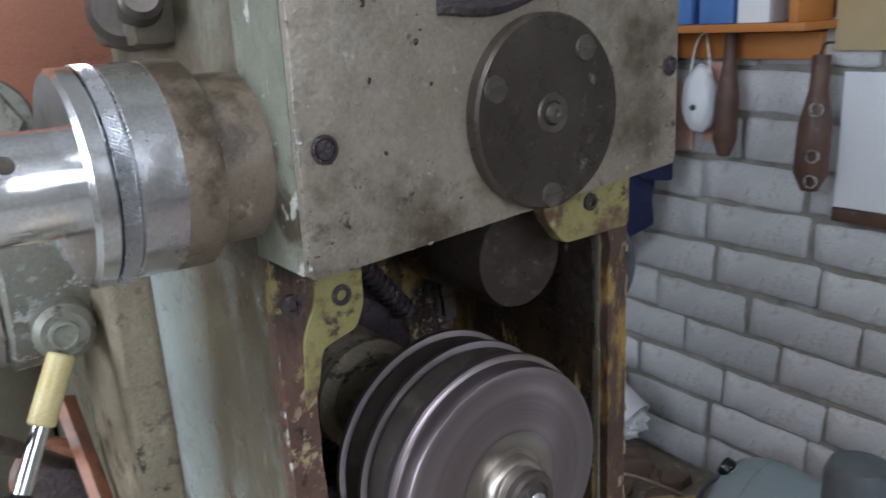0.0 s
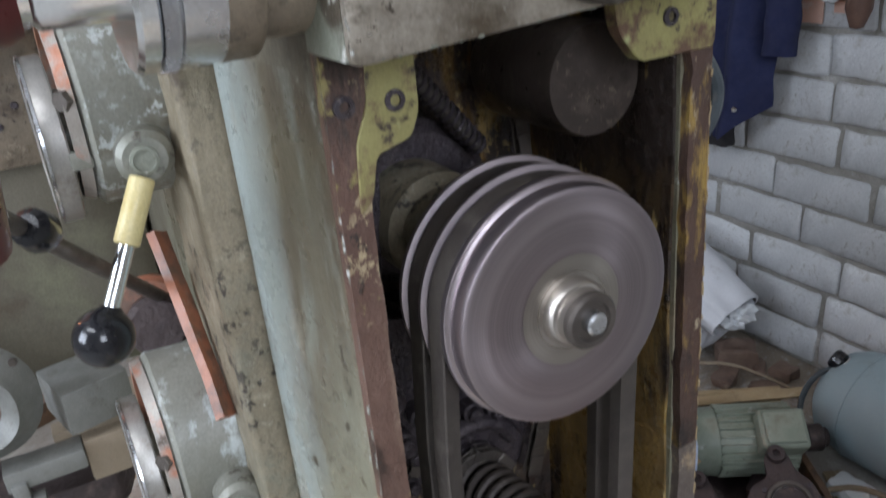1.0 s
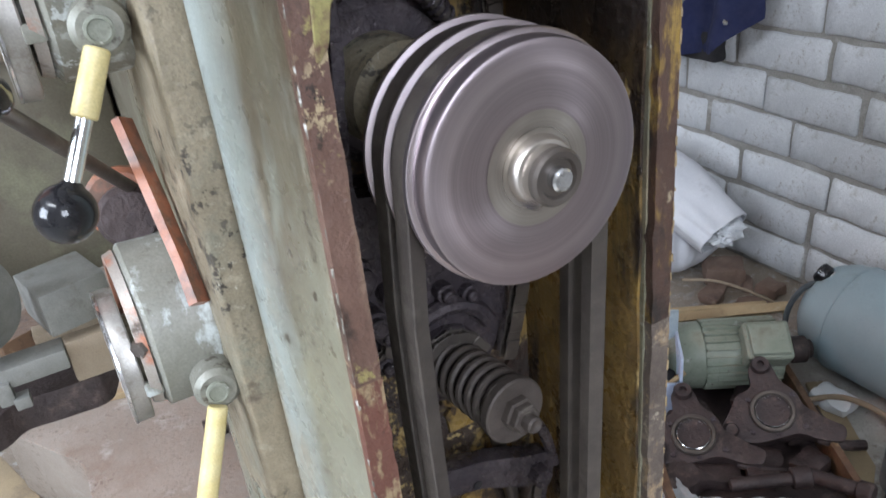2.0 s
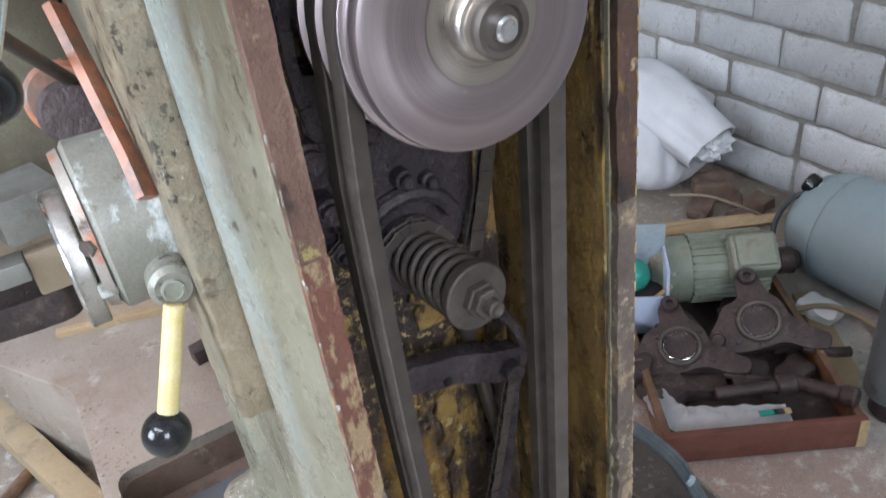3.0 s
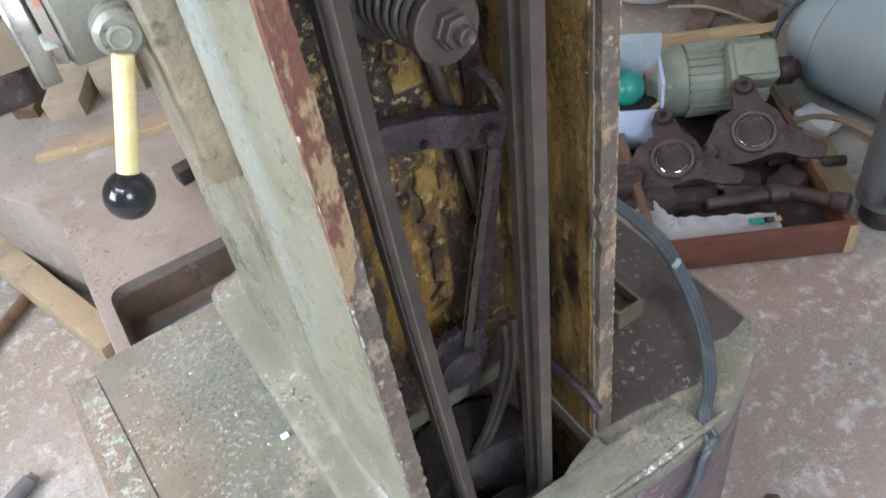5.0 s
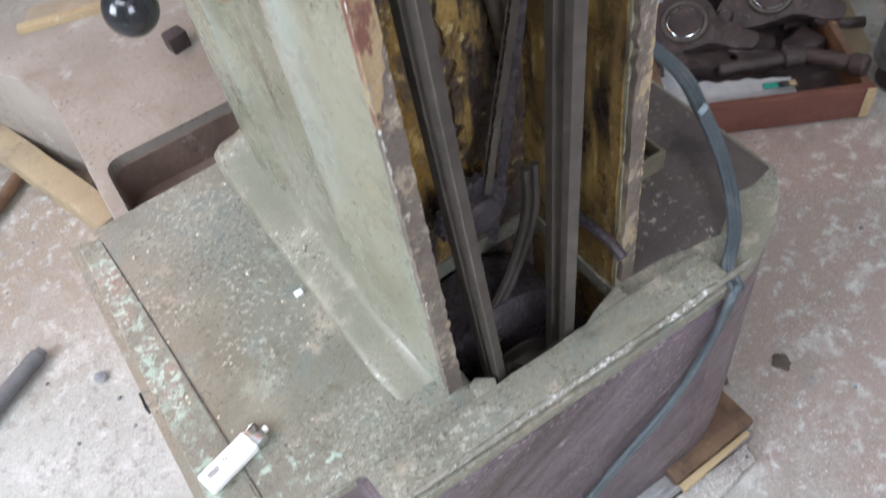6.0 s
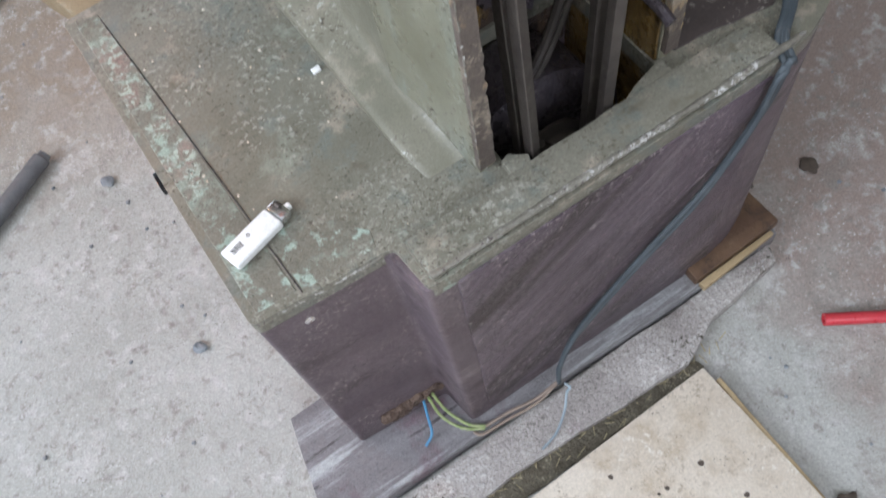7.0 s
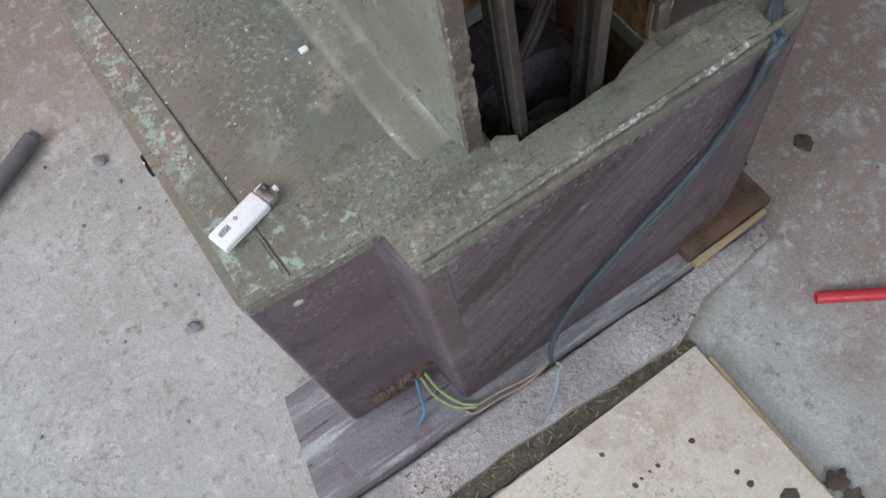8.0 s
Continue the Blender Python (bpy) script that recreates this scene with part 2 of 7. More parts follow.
M["yellow_paint"] = surface("greasy yellow-green primer", (0.34, 0.31, 0.12), (0.27, 0.235, 0.095), 40, 0.45,
    stains=[((0.14, 0.08, 0.05), 26, 0.49, 0.57), ((0.42, 0.42, 0.20), 50, 0.60, 0.68), ((0.06, 0.042, 0.03), 80, 0.58, 0.64)], bump=(150, 0.6, 0.0015))
M["oily_lining"] = surface("ochre paint under black oil", (0.048, 0.036, 0.034), (0.088, 0.058, 0.04), 14, 0.28,
    stains=[((0.26, 0.145, 0.035), 12, 0.53, 0.60, (1, 1, 0.3)), ((0.44, 0.30, 0.11), 34, 0.58, 0.64, (1, 1, 0.6)), ((0.025, 0.018, 0.02), 30, 0.53, 0.62, (1, 1, 0.3))],
    flakes=[((0.50, 0.37, 0.16), 160, 0.56, 0.61, 12, 0.48, 0.58)], bump=(130, 1.0, 0.004), rough_spread=0.16)
# The band turns the wall near black towards the top.
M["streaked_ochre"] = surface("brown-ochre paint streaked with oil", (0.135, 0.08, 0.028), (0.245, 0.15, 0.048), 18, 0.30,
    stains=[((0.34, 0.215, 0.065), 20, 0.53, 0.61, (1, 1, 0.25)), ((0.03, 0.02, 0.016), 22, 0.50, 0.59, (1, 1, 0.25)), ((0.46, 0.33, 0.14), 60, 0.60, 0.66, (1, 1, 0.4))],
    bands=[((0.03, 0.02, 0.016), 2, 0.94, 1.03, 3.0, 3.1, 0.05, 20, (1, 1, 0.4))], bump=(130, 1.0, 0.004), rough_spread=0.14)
M["ochre_bare"] = surface("ochre paint with black drips", (0.25, 0.145, 0.035), (0.36, 0.235, 0.075), 22, 0.36,
    stains=[((0.035, 0.024, 0.02), 24, 0.44, 0.52, (1, 1, 0.25)), ((0.05, 0.03, 0.022), 55, 0.51, 0.57, (1, 1, 0.5)), ((0.50, 0.38, 0.18), 46, 0.58, 0.64)], bump=(120, 1.0, 0.004), rough_spread=0.15)
M["oily_iron"] = surface("black oily iron", (0.048, 0.039, 0.047), (0.084, 0.068, 0.074), 36, 0.30, 0.3,
    stains=[((0.14, 0.115, 0.105), 60, 0.60, 0.72)], flakes=[((0.22, 0.19, 0.17), 240, 0.60, 0.65, 20, 0.48, 0.6)], bump=(260, 0.8, 0.002), rough_spread=0.18)
M["dusty_spring"] = surface("brown greasy spring steel", (0.068, 0.055, 0.048), (0.105, 0.086, 0.075), 34, 0.5, 0.25,
    stains=[((0.19, 0.165, 0.14), 60, 0.58, 0.72), ((0.05, 0.04, 0.036), 46, 0.56, 0.66)], bump=(300, 0.5, 0.0012))
M["dark_steel"] = surface("dark dusty steel", (0.10, 0.085, 0.075), (0.15, 0.13, 0.115), 30, 0.4, 0.6,
    stains=[((0.22, 0.20, 0.17), 60, 0.6, 0.75)], bump=(300, 0.3, 0.001))
M["plate_metal"] = surface("greasy bare cast plate", (0.31, 0.27, 0.215), (0.42, 0.375, 0.315), 13, 0.33, 0.45,
    stains=[((0.125, 0.098, 0.068), 12, 0.53, 0.66), ((0.36, 0.33, 0.285), 11, 0.56, 0.70), ((0.20, 0.165, 0.09), 22, 0.60, 0.70), ((0.10, 0.08, 0.056), 30, 0.63, 0.70)],
    flakes=[((0.06, 0.046, 0.034), 130, 0.60, 0.64, 16, 0.48, 0.58), ((0.46, 0.43, 0.38), 220, 0.60, 0.65, 14, 0.48, 0.6)], grain=(700, 0.13), bump=(90, 0.4, 0.0015))
M["plate_edge"] = surface("pale green painted edge", (0.19, 0.20, 0.155), (0.27, 0.28, 0.23), 30, 0.45,
    stains=[((0.075, 0.06, 0.042), 30, 0.52, 0.62), ((0.50, 0.49, 0.45), 90, 0.62, 0.66)], bump=(150, 0.7, 0.0015))
M["disc_metal"] = surface("brown-grey turned disc", (0.068, 0.057, 0.048), (0.10, 0.086, 0.073), 20, 0.32, 0.6,
    stains=[((0.055, 0.044, 0.036), 24, 0.55, 0.68), ((0.19, 0.165, 0.135), 20, 0.60, 0.72)], flakes=[((0.25, 0.22, 0.18), 160, 0.6, 0.65, 18, 0.5, 0.6)], bump=(300, 0.25, 0.0008))
M["chrome"] = surface("worn chrome", (0.76, 0.78, 0.80), (0.84, 0.85, 0.87), 30, 0.17, 1.0,
    stains=[((0.46, 0.37, 0.25), 34, 0.58, 0.70), ((0.20, 0.15, 0.10), 110, 0.66, 0.71)], bump=(500, 0.08, 0.0005), rough_spread=0.08)
M["satin_steel"] = surface("satin machined steel", (0.66, 0.68, 0.71), (0.74, 0.75, 0.77), 30, 0.24, 1.0,
    stains=[((0.36, 0.29, 0.20), 28, 0.60, 0.72), ((0.20, 0.16, 0.12), 90, 0.66, 0.72)], bump=(600, 0.1, 0.0005))
M["dull_steel"] = surface("dull worn steel", (0.36, 0.345, 0.32), (0.46, 0.44, 0.41), 24, 0.40, 0.75, stains=[((0.20, 0.165, 0.13), 26, 0.55, 0.68), ((0.56, 0.55, 0.53), 40, 0.62, 0.70)], bump=(300, 0.25, 0.0008))
M["bolt"] = surface("grey painted bolt", (0.20, 0.20, 0.165), (0.27, 0.265, 0.225), 60, 0.42, 0.3,
    stains=[((0.08, 0.065, 0.05), 110, 0.55, 0.64), ((0.38, 0.37, 0.33), 130, 0.62, 0.68)], bump=(400, 0.4, 0.001))
M["ball"] = surface("black bakelite", (0.010, 0.010, 0.012), (0.016, 0.016, 0.019), 60, 0.13, rough_spread=0.06, bump=(300, 0.05, 0.0005))
M["ivory"] = surface("yellowed plastic sleeve", (0.62, 0.50, 0.22), (0.70, 0.60, 0.32), 60, 0.4, bump=(300, 0.1, 0.0005))
# Salmon patches: the warm lamp's light on the drum edges, put into the colour.
M["warm_lit_metal"] = surface("grey metal with salmon lamp light painted in", (0.36, 0.32, 0.28), (0.44, 0.40, 0.36), 20, 0.4, 0.3, stains=[((0.50, 0.22, 0.14), 18, 0.48, 0.56), ((0.14, 0.11, 0.09), 40, 0.58, 0.66)], bump=(200, 0.4, 0.001))
M["gap_dirt"] = surface("dark damp dirt", (0.085, 0.072, 0.05), (0.14, 0.12, 0.085), 40, 0.9, flakes=[((0.34, 0.30, 0.22), 190, 0.56, 0.62, 20, 0.46, 0.58)], grain=(420, 0.3), bump=(150, 1.0, 0.006))
M["straw"] = surface("dry straw", (0.40, 0.33, 0.19), (0.30, 0.25, 0.15), 60, 0.8)
M["oil"] = surface("dark soaked oil", (0.06, 0.045, 0.036), (0.11, 0.085, 0.065), 60, 0.4)
M["belt"] = surface("dusty black rubber belt", (0.042, 0.034, 0.030), (0.066, 0.055, 0.046), 60, 0.42,
    stains=[((0.11, 0.095, 0.08), 50, 0.58, 0.75)], bump=(700, 0.3, 0.0006))
M["red_rubber"] = surface("dark red enamel", (0.07, 0.011, 0.011), (0.095, 0.02, 0.018), 30, 0.35, bump=(300, 0.1, 0.0005))
# Enamel of the lamp shade; on link bar and lug it stands for lamp glow.
M["orange"] = surface("orange-red enamel and painted lamp glow", (0.42, 0.16, 0.085), (0.29, 0.125, 0.078), 30, 0.45, stains=[((0.17, 0.10, 0.07), 30, 0.47, 0.60), ((0.34, 0.26, 0.20), 50, 0.62, 0.7)], bump=(200, 0.3, 0.001))
M["beige_iron"] = surface("greasy beige painted iron", (0.25, 0.20, 0.145), (0.18, 0.145, 0.105), 26, 0.38, stains=[((0.085, 0.062, 0.042), 22, 0.52, 0.62), ((0.38, 0.32, 0.24), 40, 0.60, 0.68)],
    flakes=[((0.05, 0.038, 0.028), 130, 0.56, 0.62, 20, 0.48, 0.58)], bump=(150, 0.7, 0.0015))
M["concrete"] = surface("dusty concrete floor", (0.35, 0.345, 0.312), (0.45, 0.445, 0.412), 3.4, 0.9,
    stains=[((0.50, 0.485, 0.46), 7, 0.56, 0.72), ((0.50, 0.49, 0.47), 36, 0.54, 0.68), ((0.27, 0.245, 0.22), 46, 0.56, 0.67), ((0.32, 0.285, 0.255), 1.6, 0.54, 0.68), ((0.26, 0.225, 0.195), 2.7, 0.57, 0.70), ((0.25, 0.22, 0.195), 11, 0.60, 0.75), ((0.10, 0.085, 0.075), 26, 0.725, 0.75)],
    flakes=[((0.48, 0.465, 0.44), 80, 0.54, 0.68, 7, 0.50, 0.66), ((0.25, 0.23, 0.205), 110, 0.55, 0.66, 5, 0.45, 0.6), ((0.15, 0.135, 0.12), 300, 0.62, 0.67, 8, 0.46, 0.56), ((0.56, 0.55, 0.52), 210, 0.60, 0.66, 5, 0.44, 0.58)],
    bands=[((0.30, 0.235, 0.205), 0, 0.54, 0.70, 1.05, 1.45, 0.14, 9, (1, 1, 1)), ((0.29, 0.24, 0.19), 1, 0.86, 1.12, 9, 10, 0.14, 7, (1, 1, 1))], grain=(380, 0.15), bump=(110, 0.6, 0.004), rough_spread=0.05)
M["mortar_strip"] = surface("dirty mortar bed", (0.33, 0.295, 0.275), (0.44, 0.405, 0.375), 12, 0.9,
    stains=[((0.17, 0.13, 0.115), 10, 0.57, 0.70), ((0.25, 0.185, 0.19), 8, 0.56, 0.68)],
    flakes=[((0.56, 0.54, 0.51), 130, 0.53, 0.60, 12, 0.44, 0.58), ((0.10, 0.09, 0.07), 180, 0.57, 0.62, 14, 0.47, 0.58)], grain=(420, 0.25), bump=(130, 0.9, 0.005))
M["brick"] = surface("white silicate brick", (0.495, 0.505, 0.515), (0.59, 0.60, 0.61), 9, 0.85,
    stains=[((0.40, 0.39, 0.37), 13, 0.57, 0.72), ((0.33, 0.305, 0.28), 40, 0.66, 0.76)],
    flakes=[((0.36, 0.345, 0.32), 110, 0.56, 0.66, 8, 0.45, 0.6)], grain=(300, 0.12), bump=(70, 0.8, 0.005), random_tint=0.13)
M["mortar"] = surface("grey cement mortar", (0.235, 0.222, 0.20), (0.32, 0.305, 0.28), 14, 0.95,
    stains=[((0.42, 0.41, 0.39), 9, 0.55, 0.66), ((0.18, 0.165, 0.15), 22, 0.57, 0.7)], grain=(300, 0.2), bump=(90, 0.9, 0.006))
M["plaster"] = surface("ochre wall plaster", (0.42, 0.33, 0.18), (0.48, 0.39, 0.23), 5, 0.9, stains=[((0.30, 0.24, 0.15), 8, 0.6, 0.75)], bump=(80, 0.4, 0.003))
M["room_wall"] = surface("grey limewashed wall", (0.48, 0.46, 0.42), (0.56, 0.54, 0.50), 3, 0.9, stains=[((0.36, 0.33, 0.29), 5, 0.58, 0.74)], bump=(60, 0.4, 0.003))
M["white_ceiling"] = surface("whitewash", (0.74, 0.74, 0.73), (0.80, 0.80, 0.79), 3, 0.9, stains=[((0.62, 0.60, 0.57), 4, 0.6, 0.75)], bump=(60, 0.3, 0.003))
M["old_plank"] = surface("grey weathered plank", (0.14, 0.125, 0.13), (0.24, 0.23, 0.232), 30, 0.8,
    stains=[((0.40, 0.41, 0.41), 34, 0.51, 0.60, (0.10, 1, 1)), ((0.15, 0.095, 0.11), 9, 0.54, 0.66), ((0.05, 0.04, 0.04), 60, 0.58, 0.66, (0.08, 1, 1))], stretch=(0.08, 1, 1), grain=(600, 0.2), bump=(160, 0.8, 0.003))
M["raw_wood"] = surface("pale raw wood", (0.42, 0.315, 0.18), (0.34, 0.25, 0.14), 26, 0.7, stains=[((0.22, 0.155, 0.09), 30, 0.58, 0.70), ((0.50, 0.42, 0.30), 50, 0.60, 0.70)], stretch=(0.25, 1, 1), grain=(500, 0.15), bump=(200, 0.4, 0.001))
M["bar_wood"] = surface("dusty squared wood", (0.36, 0.28, 0.17), (0.30, 0.235, 0.15), 14, 0.75, stains=[((0.22, 0.175, 0.12), 12, 0.57, 0.70), ((0.43, 0.37, 0.27), 20, 0.6, 0.7)], stretch=(0.3, 1, 1), grain=(500, 0.15), bump=(160, 0.5, 0.0015))
M["wet_wood"] = surface("oil-soaked wood", (0.10, 0.055, 0.034), (0.17, 0.10, 0.058), 30, 0.45, stains=[((0.045, 0.028, 0.02), 24, 0.55, 0.66), ((0.36, 0.26, 0.16), 22, 0.60, 0.70)], stretch=(0.2, 1, 1), bump=(160, 0.5, 0.002))
M["rust_crumbs"] = surface("dried rust and dirt", (0.085, 0.055, 0.042), (0.15, 0.10, 0.075), 40, 0.9, grain=(420, 0.3), bump=(150, 1.0, 0.005))
M["brown_wood"] = surface("brown-red stained wood", (0.115, 0.042, 0.03), (0.155, 0.062, 0.045), 30, 0.5, stains=[((0.10, 0.035, 0.025), 20, 0.58, 0.7)], stretch=(0.15, 1, 1), bump=(200, 0.3, 0.001))
M["grey_wood"] = surface("dusty grey-brown wood", (0.27, 0.21, 0.145), (0.34, 0.275, 0.20), 20, 0.8, stains=[((0.16, 0.12, 0.085), 30, 0.6, 0.72)], bump=(160, 0.4, 0.002))
M["board"] = surface("pale particle board with oil drops", (0.60, 0.515, 0.415), (0.71, 0.63, 0.53), 9, 0.7,
    stains=[((0.44, 0.345, 0.235), 8, 0.54, 0.68), ((0.47, 0.375, 0.265), 18, 0.50, 0.68), ((0.30, 0.235, 0.18), 17, 0.635, 0.66), ((0.13, 0.10, 0.08), 60, 0.655, 0.68)],
    flakes=[((0.40, 0.33, 0.245), 200, 0.54, 0.60, 10, 0.44, 0.6), ((0.78, 0.73, 0.65), 150, 0.55, 0.62, 12, 0.44, 0.6), ((0.14, 0.11, 0.085), 240, 0.64, 0.67, 8, 0.5, 0.58)], grain=(500, 0.12), bump=(250, 0.3, 0.001))
M["motor_green"] = surface("grey-green motor enamel", (0.185, 0.215, 0.165), (0.25, 0.275, 0.22), 16, 0.45, stains=[((0.17, 0.16, 0.12), 16, 0.56, 0.72), ((0.42, 0.44, 0.40), 30, 0.62, 0.72)],
    flakes=[((0.12, 0.11, 0.09), 160, 0.58, 0.64, 14, 0.46, 0.6)], bump=(200, 0.3, 0.001))
M["tank_grey"] = surface("blue-grey enamel", (0.255, 0.34, 0.37), (0.305, 0.39, 0.42), 6, 0.45, stains=[((0.22, 0.27, 0.27), 12, 0.6, 0.75)], bump=(200, 0.1, 0.001))
M["post_grey"] = surface("dark blue-grey steel", (0.10, 0.125, 0.14), (0.14, 0.165, 0.18), 10, 0.5, stains=[((0.07, 0.07, 0.07), 18, 0.56, 0.7)], bump=(200, 0.2, 0.001))
M["rusty_iron"] = surface("rust-brown greasy casting", (0.04, 0.029, 0.029), (0.07, 0.05, 0.048), 24, 0.45, 0.25, stains=[((0.15, 0.11, 0.095), 34, 0.58, 0.72), ((0.03, 0.023, 0.023), 26, 0.56, 0.68)], bump=(140, 0.8, 0.003))
M["sack"] = surface("white woven sack", (0.60, 0.615, 0.65), (0.68, 0.69, 0.725), 12, 0.8, stains=[((0.46, 0.45, 0.46), 14, 0.6, 0.76)], grain=(700, 0.1), bump=(500, 0.3, 0.001))
M["bag_plastic"] = surface("white plastic bag", (0.58, 0.60, 0.62), (0.68, 0.70, 0.72), 20, 0.35, stains=[((0.40, 0.40, 0.40), 22, 0.58, 0.70)], bump=(60, 0.6, 0.006))
M["blue_plastic"] = surface("pale blue plastic", (0.40, 0.48, 0.62), (0.47, 0.54, 0.68), 20, 0.35, bump=(200, 0.1, 0.0005))
M["clear_plastic"] = surface("dull grey-blue plastic", (0.27, 0.33, 0.37), (0.34, 0.40, 0.43), 14, 0.3, bump=(200, 0.1, 0.0005))
M["teal"] = surface("teal plastic", (0.01, 0.22, 0.17), (0.015, 0.27, 0.21), 30, 0.35, bump=(200, 0.1, 0.0005))
M["navy"] = surface("navy cloth", (0.008, 0.011, 0.045), (0.012, 0.017, 0.06), 14, 0.9, grain=(700, 0.2), bump=(300, 0.4, 0.002))
M["black_cloth"] = surface("black cloth", (0.012, 0.011, 0.013), (0.02, 0.018, 0.02), 14, 0.9, bump=(300, 0.4, 0.002))
M["cable"] = surface("blue-grey rubber cable", (0.042, 0.054, 0.062), (0.072, 0.088, 0.098), 30, 0.55, stains=[((0.14, 0.13, 0.12), 40, 0.6, 0.72)], bump=(300, 0.2, 0.001))
M["copper"] = surface("brown insulated wire", (0.20, 0.15, 0.12), (0.27, 0.205, 0.16), 40, 0.5)
M["wire_blue"] = surface("blue insulation", (0.05, 0.18, 0.32), (0.065, 0.22, 0.37), 60, 0.45)
M["wire_green"] = surface("dirty yellow-green insulation", (0.20, 0.27, 0.09), (0.34, 0.36, 0.20), 160, 0.5)
M["wire_grey"] = surface("grey-blue string", (0.24, 0.30, 0.33), (0.30, 0.35, 0.38), 80, 0.8)
M["white_plastic"] = surface("white lighter plastic", (0.80, 0.80, 0.78), (0.84, 0.84, 0.82), 60, 0.3, bump=(300, 0.05, 0.0003))
M["ink"] = surface("black print", (0.03, 0.03, 0.03), (0.05, 0.05, 0.05), 80, 0.5)
M["red_tube"] = surface("red plastic", (0.50, 0.03, 0.045), (0.56, 0.05, 0.06), 40, 0.35)
M["pipe"] = surface("dark grey pipe", (0.12, 0.12, 0.125), (0.17, 0.17, 0.175), 40, 0.5, 0.3, bump=(200, 0.3, 0.001))
M["stone"] = surface("grey-blue grit", (0.16, 0.18, 0.20), (0.28, 0.29, 0.30), 90, 0.9, bump=(200, 0.6, 0.002))
M["shelf_wood"] = surface("orange varnished wood", (0.52, 0.21, 0.055), (0.44, 0.16, 0.04), 12, 0.4, stretch=(1, 0.15, 1), stains=[((0.30, 0.10, 0.03), 14, 0.58, 0.72)])
M["pink"] = surface("salmon cardboard", (0.62, 0.36, 0.27), (0.68, 0.44, 0.35), 8, 0.8, stains=[((0.62, 0.58, 0.56), 12, 0.6, 0.7)])
M["white_paper"] = surface("white paper", (0.72, 0.76, 0.80), (0.78, 0.80, 0.83), 8, 0.8)
M["brown_leather"] = surface("dark brown worn handle", (0.07, 0.035, 0.025), (0.11, 0.06, 0.042), 20, 0.5, stains=[((0.20, 0.13, 0.10), 30, 0.6, 0.72)])
M["box_blue"] = surface("blue carton", (0.06, 0.16, 0.42), (0.08, 0.20, 0.48), 20, 0.4)
M["box_red"] = surface("red carton", (0.45, 0.05, 0.03), (0.5, 0.08, 0.05), 20, 0.4)
M["red_board"] = surface("red-brown painted board", (0.60, 0.27, 0.18), (0.50, 0.20, 0.13), 12, 0.5, stains=[((0.50, 0.24, 0.14), 10, 0.58, 0.7), ((0.16, 0.07, 0.05), 16, 0.6, 0.72)], stretch=(0.3, 1, 1))
M["grey_cast"] = surface("grey cast part", (0.185, 0.185, 0.17), (0.26, 0.26, 0.24), 24, 0.5, 0.3, stains=[((0.14, 0.12, 0.10), 26, 0.58, 0.7)], bump=(200, 0.3, 0.001))


def turned_metal(name, a, b, rough):
    """Fine rings round the local y axis, as a lathe leaves them."""
    n = Nodes(name)
    split = n.add("ShaderNodeSeparateXYZ")
    n.link(n.place, split.inputs[0])
    flat = n.add("ShaderNodeCombineXYZ")
    n.link(split.outputs[0], flat.inputs[0])
    n.link(split.outputs[2], flat.inputs[1])
    size = n.tree.nodes.new("ShaderNodeVectorMath")
    size.operation = "LENGTH"
    n.link(flat.outputs[0], size.inputs[0])
    along = n.add("ShaderNodeCombineXYZ")
    n.link(size.outputs["Value"], along.inputs[0])
    rings = n.add("ShaderNodeTexNoise", Scale=900.0, Detail=4.0, Roughness=0.7)
    n.link(along.outputs[0], rings.inputs["Vector"])
    broad = n.add("ShaderNodeTexNoise", Scale=130.0, Detail=2.0)
    n.link(along.outputs[0], broad.inputs["Vector"])
    colour = n.mix(n.ramp(broad.outputs["Fac"], 0.35, 0.65), a, b)
    colour = n.times(colour, rings.outputs["Fac"], 0.86, 1.14)
    n.bump(rings.outputs["Fac"], 0.12, 0.0004)
    gloss = n.ramp(broad.outputs["Fac"], 0.3, 0.7, rough - 0.05, rough + 0.05)
    round_y = n.add("ShaderNodeTangent")
    round_y.direction_type, round_y.axis = "RADIAL", "Y"
    n.link(round_y.outputs[0], n.shader.inputs["Tangent"])
    n.shader.inputs["Anisotropic"].default_value = 0.75
    return n.done(colour, gloss, 0.9)


M["turned"] = turned_metal("turned pulley metal", (0.285, 0.242, 0.255), (0.385, 0.33, 0.342), 0.32)
M["turned_bright"] = turned_metal("turned bright hub", (0.38, 0.345, 0.305), (0.46, 0.42, 0.38), 0.30)


# ---------------------------------------------------------------- shaping
def link_mesh(name, bm, material, parent=None, label="", sharp=35):
    bmesh.ops.recalc_face_normals(bm, faces=bm.faces)
    data = bpy.data.meshes.new(name)
    bm.to_mesh(data)
    bm.free()
    for p in data.polygons:
        p.use_smooth = True
    data.set_sharp_from_angle(angle=radians(sharp))
    data.materials.append(M[material])
    ob = new(name, data)
    if parent:
        ob.parent = parent
    if label:
        ob["label"] = label
    return ob


def part(name, bm, material, parent, label="", sharp=35):
    return link_mesh(name, bm, material, parent, label, sharp)


def thing(name, label, category, group="", kind=""):
    return tagged(new(name), label, category, group, kind)


def solid(name, bm, material, label, category, group="", kind="", sharp=35):
    return tagged(link_mesh(name, bm, material, sharp=sharp), label, category, group, kind)


def setting(name, bm, material, label, category):
    return solid(name, bm, material, label, category, kind="structure")


def bevel(bm, width, edges=None, segments=2):
    bmesh.ops.bevel(bm, geom=list(edges or bm.edges), offset=width, segments=segments, affect="EDGES", profile=0.6, clamp_overlap=True)


